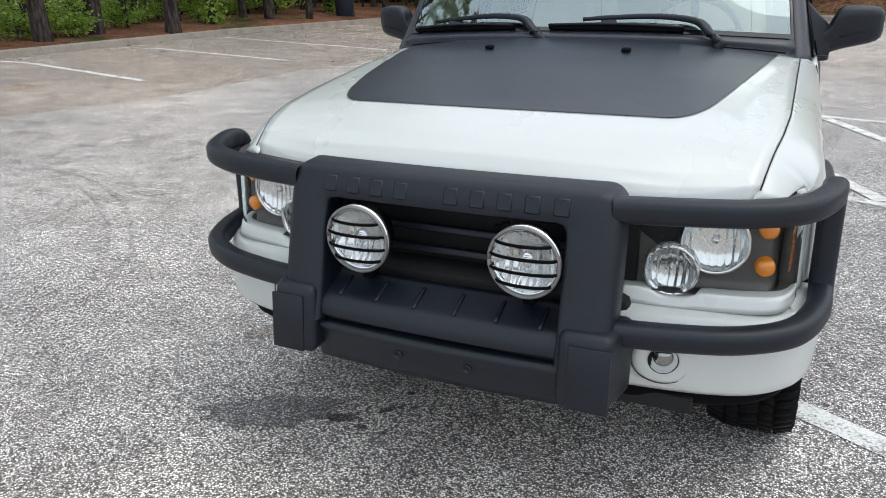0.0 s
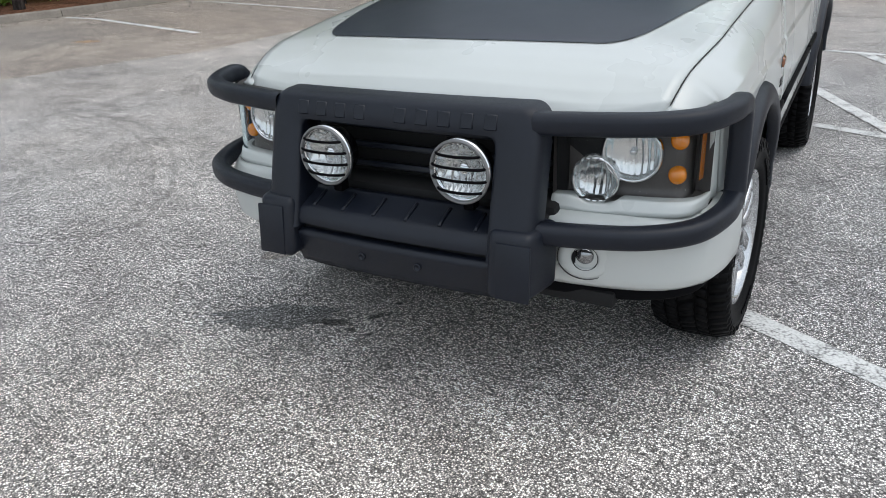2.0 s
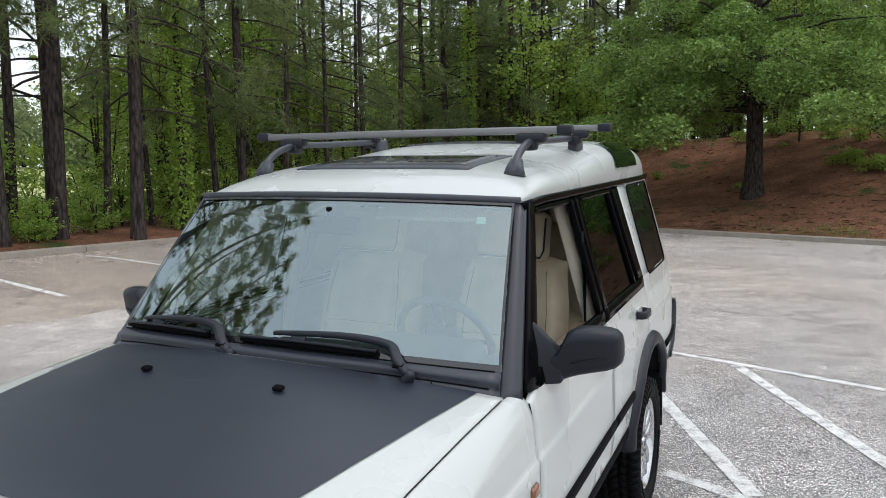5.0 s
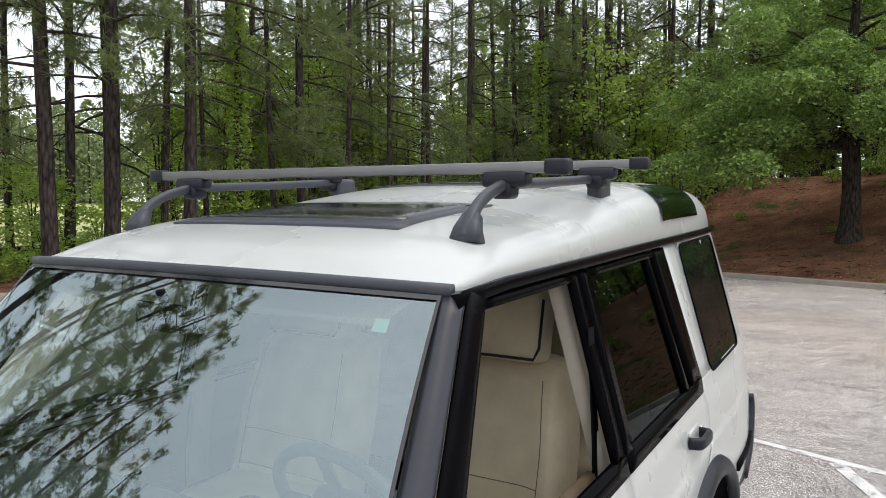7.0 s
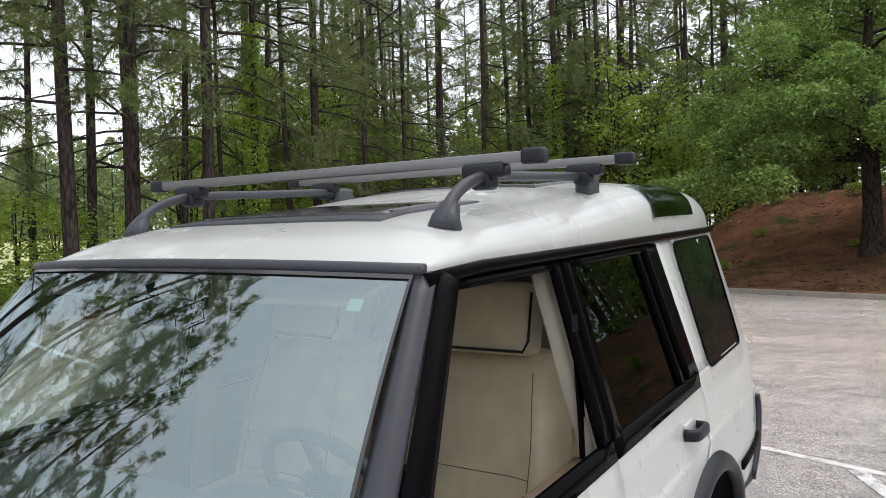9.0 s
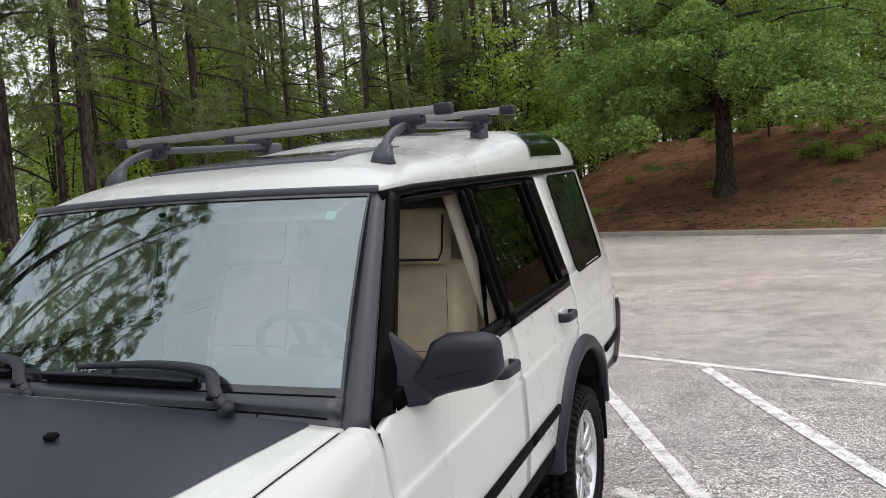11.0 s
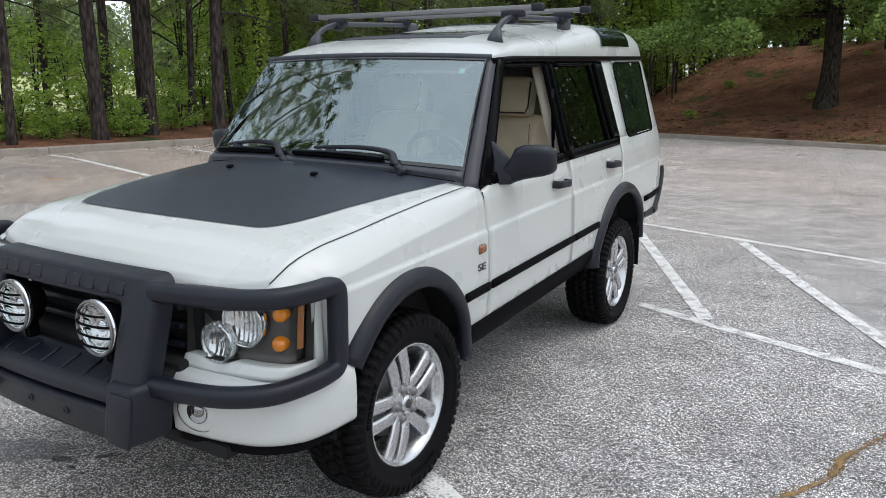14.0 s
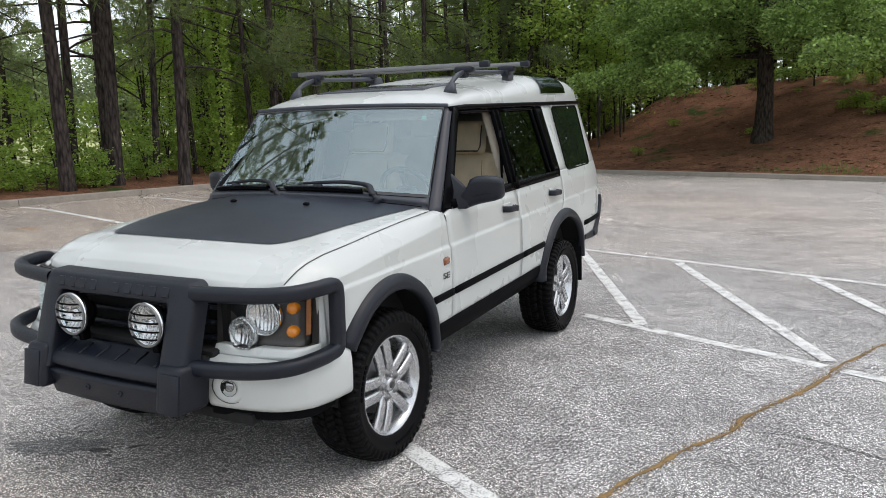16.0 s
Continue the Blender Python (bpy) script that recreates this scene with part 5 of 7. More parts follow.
        def rounded_pane(name, quads, mat, host, off, r):
            """A pane with rounded corners."""
            a, b, c, d = [Vector(q) for q in quads]
            bm, rim = bmesh.new(), []
            for p, u, w in ((a, d, b), (b, a, c), (c, b, d), (d, c, a)):
                e0, e1 = p + (u - p).normalized() * r, p + (w - p).normalized() * r
                for k in range(6):
                    t = k / 5
                    rim.append(e0 * (1 - t) ** 2 + p * 2 * t * (1 - t) + e1 * t * t)
            mid = (a + b + c + d) / 4
            rows = [[bm.verts.new((s * (sx(lerp(mid, q, f).x, lerp(mid, q, f).y) + off), lerp(mid, q, f).x, lerp(mid, q, f).y)) for q in rim] for f in (1.0, 0.66, 0.33)]
            hub = bm.verts.new((s * (sx(mid.x, mid.y) + off), mid.x, mid.y))
            for r0, r1 in zip(rows, rows[1:]):
                for i in range(len(rim)):
                    bm.faces.new((r0[i - 1], r0[i], r1[i], r1[i - 1]))
            for i in range(len(rim)):
                bm.faces.new((rows[-1][i - 1], rows[-1][i], hub))
            bmesh.ops.recalc_face_normals(bm, faces=bm.faces[:])
            g = part(name, bm, mat, host)
            g.visible_shadow = False
            return g, [Vector((s * (sx(q.x, q.y) + off + 0.002), q.x, q.y)) for q in rim]
        qpane, rim = rounded_pane("quarter_pane", ((2.80, 1.142), (3.440, 1.142), (3.500, 1.635), (2.815, 1.635)), M_TINT, qp, 0.0015, 0.055)
        part("pane_seal", sweep(rim + rim[:1], round_rect(0.012, 0.006, 0.002, 1), up=(1, 0, 0)), M_SEAL, qpane)
        # black windscreen pillar
        bm = bmesh.new()
        def pillar(u, v):
            a = lerp(Vector((0.796, 0.598, 1.124)), Vector((0.700, 1.012, 1.662)), v)
            b = lerp(Vector((0.866, 0.755, 1.124)), Vector((0.730, 1.145, 1.655)), v)
            p = lerp(a, b, u) + Vector((0.016, -0.030, 0.010)) * 4 * u * (1 - u)
            return Vector((s * p.x, p.y, p.z))
        grid_into(bm, lambda u, v: pillar(0.56 * u, lerp(-0.075, 1.0, v)), 8, 14, (-s * 0.02, 0.03, 0), s < 0)
        wp = part("windscreen_pillar", bm, M_PILLAR, car, "satin black windscreen pillar")
        bm = bmesh.new()
        grid_into(bm, lambda u, v: pillar(0.58 + 0.42 * u, lerp(-0.03, 1.0, v)) + Vector((s * 0.003, 0, 0)), 6, 14, (-s * 0.02, 0.03, 0), s < 0)
        part("pillar_strip", bm, M_TRIM, wp, "gloss black pillar strip")
        # inner pillar trim
        bm = bmesh.new()
        for y0, y1 in ((1.655, 1.755),):
            side_patch(bm, s, ((y0 + 0.0, 0.75), (y1, 0.75), (y1 - 0.01, 1.66), (y0 + 0.02, 1.66)), off=-0.05, thick=0.04, nu=3, nv=10)
        part("pillar_trim", bm, M_CREAM, car, "cream pillar trim")
        bm = bmesh.new()
        side_patch(bm, s, ((0.70, 0.55), (1.64, 0.55), (1.64, 1.12), (0.70, 1.12)), off=-0.075, thick=0.02, nu=8, nv=8)
        part("door_card", bm, M_WALNUT, fd, "brown and cream inner door trim")
        part("armrest", rbox((s * 0.80, 1.20, 0.93), (0.07, 0.5, 0.06), 0.02), M_LEATHER, fd)
        # gutter strip over the doors
        path = [Vector((s * (sx(y, 1.66) + 0.008), y, 1.664 - 0.012 * smooth(1.25, 1.0, y))) for y in np.linspace(1.02, 3.66, 24)]
        part("gutter", sweep(path, round_rect(0.024, 0.030, 0.008)), M_TRIM, car, "black gutter strip")
        # mirror on its foot
        foot = bmesh.new()
        near_door = [(0.800, 1.100), (0.945, 1.102), (0.945, 1.180), (0.838, 1.315), (0.815, 1.315)]
        outside = [(0.842, 1.096), (0.930, 1.100), (0.930, 1.192), (0.868, 1.198), (0.850, 1.192)]
        rows = [[foot.verts.new((s * (sx(y, z) - 0.012), y, z)) for y, z in near_door], [foot.verts.new((s * (sx(y, z) + 0.010), lerp(y, y2, 0.2), lerp(z, z2, 0.15))) for (y, z), (y2, z2) in zip(near_door, outside)], [foot.verts.new((s * 0.918, y, z)) for y, z in outside]]
        for r0, r1 in zip(rows, rows[1:]):
            for i in range(5):
                foot.faces.new((r0[i - 1], r0[i], r1[i], r1[i - 1]))
        foot.faces.new(rows[-1])
        bmesh.ops.recalc_face_normals(foot, faces=foot.faces[:])
        bmesh.ops.bevel(foot, geom=[e for e in foot.edges if len(e.link_faces) == 2], offset=0.008, segments=2, affect="EDGES", profile=0.5)
        mir = part("door_mirror", foot, M_PLASTIC, car, "black plastic door mirror")
        bm, rings = bmesh.new(), []
        # arm and housing as one smooth loft: outwards, back, up, depth, height
        for x, y, z, d, h in ((0.855, 0.880, 1.142, 0.095, 0.098), (0.885, 0.884, 1.147, 0.098, 0.098), (0.905, 0.888, 1.153, 0.100, 0.106), (0.918, 0.893, 1.168, 0.104, 0.130), (0.932, 0.898, 1.186, 0.108, 0.156), (0.960, 0.905, 1.197, 0.112, 0.160), (1.005, 0.916, 1.203, 0.114, 0.152), (1.050, 0.927, 1.206, 0.110, 0.140), (1.076, 0.935, 1.207, 0.096, 0.124), (1.090, 0.942, 1.206, 0.070, 0.098), (1.096, 0.948, 1.205, 0.028, 0.054)):
            rings.append([bm.verts.new((s * x, y - p - 0.16 * q, z + q)) for p, q in round_rect(d, h, 0.33 * min(d, h), 5)])
        for r0, r1 in zip(rings, rings[1:]):
            for i in range(len(r0)):
                q = (r0[i - 1], r0[i], r1[i], r1[i - 1])
                bm.faces.new(q if s < 0 else q[::-1])
        bm.faces.new(rings[-1])
        bmesh.ops.recalc_face_normals(bm, faces=bm.faces[:])
        hd = part("mirror_head", bm, M_PLASTIC, mir, angle=70)
        seam = [Vector((s * x, y, z)) for x, y, z in ((0.945, 0.848, 1.166), (0.975, 0.852, 1.172), (1.012, 0.861, 1.180), (1.048, 0.874, 1.186), (1.070, 0.889, 1.190))]
        part("mirror_seam", sweep(seam, circle(0.0025, 6)), M_DARK, mir)
        part("mirror_glass", rbox((s * 1.018, 0.972, 1.203), (0.125, 0.006, 0.105), 0.002, 2, Matrix.Rotation(radians(s * 8), 4, "Z")), M_CHROME, mir)
    # bonnet
    bon = part("bonnet", patch(lambda u, v: bonnet_point(2 * u - 1, v), 48, 60, (0, 0.02, -0.02)), M_PAINT, car, "white bonnet")
    # matt black decal on it, with rounded front corners
    def decal(u, v):
        w = 2 * u - 1
        y_front = -0.408 + 0.062 * w * w + 0.085 * (max(0, abs(w) - 0.84) / 0.16) ** 2.5
        y = lerp(y_front, 0.44 + 0.115 * w * w, v)
        half = lerp(0.583, 0.743, v ** 0.8)
        x = w * half
        return Vector((x, y, bonnet_z(x, min(y, 0.55)) + 0.0035))
    part("bonnet_decal", patch(decal, 44, 30), M_WRAP, bon, "satin black bonnet decal")
    for x in (-0.256, 0.256):
        z = bonnet_z(x, 0.24) + 0.004
        part("washer_nozzle", rbox((x, 0.24, z + 0.008), (0.034, 0.024, 0.014), 0.006, 2, Matrix.Rotation(radians(12), 4, "X")), M_SEAL, bon)
    # windscreen
    def screen(u, v):
        w = 2 * u - 1
        a = Vector((w * 0.797, 0.470 + 0.132 * w * w, 1.158 - 0.036 * w * w))
        b = Vector((w * 0.702, 0.945 + 0.070 * w * w, 1.678 - 0.015 * w * w))
        return lerp(a, b, v) + Vector((0, -0.02, 0.018)) * 4 * v * (1 - v) * 0.6
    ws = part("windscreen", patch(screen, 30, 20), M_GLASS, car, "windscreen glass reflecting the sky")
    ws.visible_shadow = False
    bm = bmesh.new()
    nrm = Vector((0, -0.72, 0.69)) * 0.004
    for u0, u1, v0, v1, nu, nv in ((0, 1, 0, 0.125, 30, 2), (0, 1, 0.983, 1, 30, 2), (0, 0.005, 0, 1, 2, 20), (0.995, 1, 0, 1, 2, 20)):
        grid_into(bm, lambda u, v: screen(lerp(u0, u1, u), lerp(v0, v1, v)) + nrm, nu, nv)
    part("windscreen_surround", bm, M_FRIT, ws, "black windscreen surround")
    path = [screen(w, 1.0) + Vector((0, 0.012, 0.012)) for w in np.linspace(-0.01, 1.01, 24)]
    part("header_strip", sweep(path, round_rect(0.032, 0.024, 0.009)), M_RAIL, ws)
    part("sticker", patch(lambda u, v: screen(0.912 + 0.022 * u, 0.865 + 0.045 * v) - nrm * 0.8, 1, 1), M_STICKER, ws, "small pale green sticker")
    # cowl over the foot of the windscreen: a lower shelf, an upper panel and their joints
    def cowl(u, v):
        w = 2 * u - 1
        a = Vector((w * 0.80, 0.455 + 0.135 * w * w, 1.170 - 0.052 * abs(w) ** 3))
        b = screen(u, 0.092) + nrm * 2.0
        k = smooth(0.30, 0.46, v)
        return lerp(a, b, v) + Vector((0, -0.012, 0.010)) * math.sin(math.pi * v) * k + Vector((0, 0, -0.006)) * math.sin(math.pi * v) * (1 - k)
    co = part("cowl", patch(cowl, 44, 16, (0, 0.01, -0.03)), M_COWL, car, "slate grey plastic cowl panel")
    for v, lo, hi in ((0.30, 0.02, 0.98), (0.99, 0.01, 0.99)):
        part("cowl_joint", sweep([cowl(u, v) + nrm * 0.2 for u in np.linspace(lo, hi, 36)], round_rect(0.006, 0.004, 0.0015, 1)), M_SEAL, co)
    for u in (0.30, 0.52, 0.735, 0.875):
        part("cowl_joint", sweep([cowl(u, v) + nrm * 0.2 for v in np.linspace(0.02, 0.30, 4)], round_rect(0.005, 0.004, 0.0015, 1), up=(1, 0, 0)), M_SEAL, co)
    # wipers: cranked arms that lie over their blades
    for x0, tip in ((-0.135, -0.745), (0.530, -0.105)):
        bend = 0.10 * x0 * x0
        foot = Vector((x0, 0.476 + bend, 1.186 - 0.25 * bend))
        on = lambda x, v, lift: screen(0.5 + x / 1.56, v) + nrm * lift
        arm = spline([foot + Vector((0.012, -0.012, 0.006)), foot + Vector((-0.030, 0.002, 0.040)), on(x0 - 0.085, 0.145, 9), on(x0 - 0.22, 0.165, 9), on(x0 - 0.40, 0.160, 7), on(x0 - 0.50, 0.152, 6)], 6)
        wp = part("wiper", sweep(arm, round_rect(0.030, 0.022, 0.008), scale=lambda t: 1.1 if t < 0.35 else 1.1 - 0.75 * (t - 0.35)), M_PLASTIC, car, "black wiper arm")
        blade = [on(x, 0.118, 3.2) for x in np.linspace(tip, x0 - 0.125, 16)]
        part("wiper_blade", sweep(blade, round_rect(0.020, 0.022, 0.004)), M_SEAL, wp)
        part("blade_spine", sweep([p + nrm * (2.6 + 2.4 * math.sin(math.pi * k / 15)) for k, p in enumerate(blade)], round_rect(0.016, 0.008, 0.003)), M_PLASTIC, wp)
        part("blade_clip", rbox((0, 0, 0), (0.060, 0.022, 0.020), 0.005, 2, Matrix.Translation(on(x0 - 0.40, 0.132, 6)) @ Matrix.Rotation(radians(44), 4, "X")), M_PLASTIC, wp)
        part("arm_joint", sweep([foot + Vector((-0.018, -0.022, 0.028)), foot + Vector((-0.022, 0.014, 0.036))], round_rect(0.034, 0.010, 0.003)), M_SEAL, wp)
        part("pivot_cap", lathe([(0.020, -0.016), (0.020, 0.008), (0.014, 0.018), (0, 0.020)], 14, Matrix.Translation(foot + Vector((0.014, -0.010, 0.0))) @ Matrix.Rotation(radians(-60), 4, "Y")), M_PLASTIC, wp)
    # roof
    H = [(0.93, 0.008), (0.98, 0.030), (1.06, 0.062), (1.18, 0.090), (1.38, 0.120), (1.60, 0.138), (1.76, 0.147), (1.88, 0.163), (2.02, 0.190), (2.20, 0.212), (2.6, 0.227), (3.2, 0.222), (3.45, 0.205), (3.56, 0.170), (3.62, 0.10), (3.64, 0.01)]

    def rise(y):
        r = 0.07 * smooth(1.0, 1.2, y) * smooth(3.52, 3.35, y)
        return sum(interp(H, y + r * k / 3) for k in range(-3, 4)) / 7

    def roof_at(y, a):
        """a from 0 at the right gutter to 1 at the left one."""
        th = math.pi * (1 - a)
        base = sx(y, 1.672) - 0.004
        front = smooth(1.0, 1.3, y)
        c, sn = math.cos(th), math.sin(th)
        half = base if y > 1.02 else lerp(0.700, base, smooth(0.93, 1.02, y))
        box = smooth(1.9, 2.8, y)
        x = half * math.copysign(abs(c) ** lerp(0.5, 0.36, box), c)
        level = rise(y)
        if y > 1.6:
            level = lerp(min(level, lerp(0.138, 0.224, smooth(1.45, 2.75, y))), level, smooth(0.70, 0.05, abs(x)))
        h = level * abs(sn) ** lerp(0.66, 0.54, box)
        yy = y + (0.030 + 0.065 * (x / 0.70) ** 2) * (1 - smooth(0.93, 1.40, y))
        return Vector((x, yy, 1.674 + h + 0.012 * (1 - (x / 0.72) ** 2) * (1 - front) * 0.5))
    ys = list(np.linspace(0.93, 1.3, 14)) + list(np.linspace(1.36, 3.44, 46)) + list(np.linspace(3.48, 3.64, 8))
    roof = part("roof", patch(lambda u, v: roof_at(ys[round(u * (len(ys) - 1))], v), len(ys) - 1, 60, (0, 0, -0.02)), M_PAINT, car, "white stepped roof")

    def on_roof(x, y, lift=0.0):
        lo, hi = 0.0, 1.0
        for _ in range(30):
            m = (lo + hi) / 2
            if roof_at(y, m).x < x:
                lo = m
            else:
                hi = m
        p = roof_at(y, lo)
        return Vector((x, y, p.z + lift))
    # roof crease over the gutter
    # sunroof frame and glass, and the thin rear one
    def plate(y0, y1, half, lift):
        return patch(lambda u, v: on_roof((2 * v - 1) * half, lerp(y0, y1, u), lift), 10, 16, (0, 0, -0.012))
    part("sunroof_frame", plate(1.28, 1.79, 0.415, 0.005), M_RAIL, roof, "dark grey sunroof surround")
    part("sunroof_glass", plate(1.365, 1.74, 0.365, 0.009), M_FRIT, roof, "black sunroof glass")
    part("rear_sunroof", plate(2.22, 2.75, 0.40, 0.008), M_FRIT, roof, "black rear sunroof glass")
    for s in (1, -1):
        def alp(u, v):
            y = lerp(2.62 + 0.05 * v, 3.205 - 0.05 * v, u)
            a = lerp(0.970, 0.70, v)
            p = roof_at(y, a if s > 0 else 1 - a)
            return p + Vector((s * 0.009, 0, 0.008))
        part("alpine_window", patch(alp, 24, 24), M_ALPINE, roof, "dark curved alpine window in the roof edge")
        # rail with two feet
        path = spline([(s * 0.602, 1.290, on_roof(0.602, 1.290).z - 0.004), (s * 0.602, 1.322, 1.812), (s * 0.601, 1.375, 1.848), (s * 0.599, 1.45, 1.872), (s * 0.595, 1.54, 1.884), (s * 0.588, 1.85, 1.891), (s * 0.575, 2.15, 1.899), (s * 0.575, 2.32, 1.898), (s * 0.575, 2.38, 1.865)], 7)
        rl = part("roof_rail", sweep(path, round_rect(0.030, 0.027, 0.011), up=(1, 0, 0), scale=lambda t: 1.0 + 0.8 * smooth(0.18, 0.0, t)), M_RAIL, car, "grey roof rail")
        z0 = on_roof(0.602, 1.30).z
        bm = bmesh.new()
        sweep_into(bm, [Vector((s * 0.603, 1.290, z0 - 0.014)), Vector((s * 0.602, 1.300, z0 + 0.02)), Vector((s * 0.602, 1.322, z0 + 0.05))], round_rect(0.088, 0.058, 0.018), up=(0, -1, 0), scale=lambda t: 1.0 - 0.45 * t)
        part("rail_foot", bm, M_RAIL, rl)
        part("rail_foot", rbox((s * 0.575, 2.30, on_roof(0.575, 2.30).z + 0.02), (0.055, 0.12, 0.10), 0.018, 3), M_RAIL, rl)
    for y, z in ((1.515, 1.927), (2.225, 1.951)):
        cb = part("crossbar", rbox((-0.015, y, z), (1.50, 0.034, 0.030), 0.006, 2), M_STEEL, car, "grey steel roof crossbar")
        for s in (1, -1):
            part("end_cap", rbox((-0.015 + s * 0.757, y, z), (0.065, 0.046, 0.042), 0.010, 3), M_PLASTIC, cb, "black bar end cap")
            bm = bmesh.new()
            rbox_into(bm, (s * 0.598, y, z - 0.030), (0.13, 0.058, 0.042), 0.014, 3)
            rbox_into(bm, (s * 0.592, y, z - 0.056), (0.062, 0.062, 0.05), 0.014, 3)
            part("bar_clamp", bm, M_PLASTIC, cb, "black clamp")
    # tail
    bm = bmesh.new()
    def tail(u, v):
        z = lerp(0.50, 1.66, v)
        return Vector(((2 * u - 1) * (sx(3.62, z) - 0.03), 3.70 - 0.06 * max(0, z - 0.9) + 0.02 * math.sin(math.pi * u), z))
    grid_into(bm, tail, 16, 20, (0, -0.05, 0))
    tl = part("tail_door", bm, M_PAINT, car)
    part("rear_window", patch(lambda u, v: tail(0.14 + 0.72 * u, 0.58 + 0.36 * v) + Vector((0, 0.006, 0)), 6, 6), M_TINT, tl)
    path = spline([(0.84, 3.20, 0.58), (0.85, 3.45, 0.57), (0.83, 3.60, 0.575), (0.66, 3.72, 0.58), (0, 3.75, 0.58), (-0.66, 3.72, 0.58), (-0.83, 3.60, 0.575), (-0.85, 3.45, 0.57), (-0.84, 3.20, 0.58)], 6)
    part("rear_bumper", sweep(path, round_rect(0.10, 0.17, 0.03), up=(0, 0, 1)), M_PLASTIC, car, "black rear bumper")
    for s in (1, -1):
        bm = bmesh.new()
        sweep_into(bm, spline([(s * 0.885, 3.42, 0.52), (s * 0.888, 3.55, 0.62), (s * 0.880, 3.655, 0.77), (s * 0.872, 3.665, 0.84)], 5), round_rect(0.05, 0.05, 0.014), up=(1, 0, 0))
        part("bumper_corner", bm, M_PLASTIC, car, "black corner guard")


def build_badge(car):
    """The trim letters on the left front wing."""
    for s in (1, -1):
        cu = bpy.data.curves.new("badge", "FONT")
        cu.body, cu.size, cu.extrude, cu.offset, cu.shear = "SE", 0.056, 0.0012, 0.0012, 0.0
        cu.align_x, cu.align_y = "CENTER", "CENTER"
        tmp = new("badge_curve", cu)
        bpy.context.view_layer.update()
        me = bpy.data.meshes.new_from_object(tmp.evaluated_get(bpy.context.evaluated_depsgraph_get()))
        bpy.data.objects.remove(tmp)
        z = 0.772
        m = Matrix.Translation((s * (sx(0.572, z) + 0.002), 0.572, z + RAKE * 0.572 + ROLL * (0.9 - s * 0.9))) @ Matrix.Rotation(radians(90 * s), 4, "Z") @ Matrix.Rotation(radians(90), 4, "X")
        me.transform(m @ Matrix.Diagonal((1.42, 0.80, 1.0, 1.0)))
        link("wing_badge", me, M_BADGE, car, "small dark SE letters", smoothed=False)


LAMP_PLAN = spline([(0.448, -0.660, 0), (0.58, -0.650, 0), (0.70, -0.636, 0), (0.785, -0.617, 0), (0.828, -0.592, 0), (0.850, -0.548, 0), (0.861, -0.502, 0)], 10)


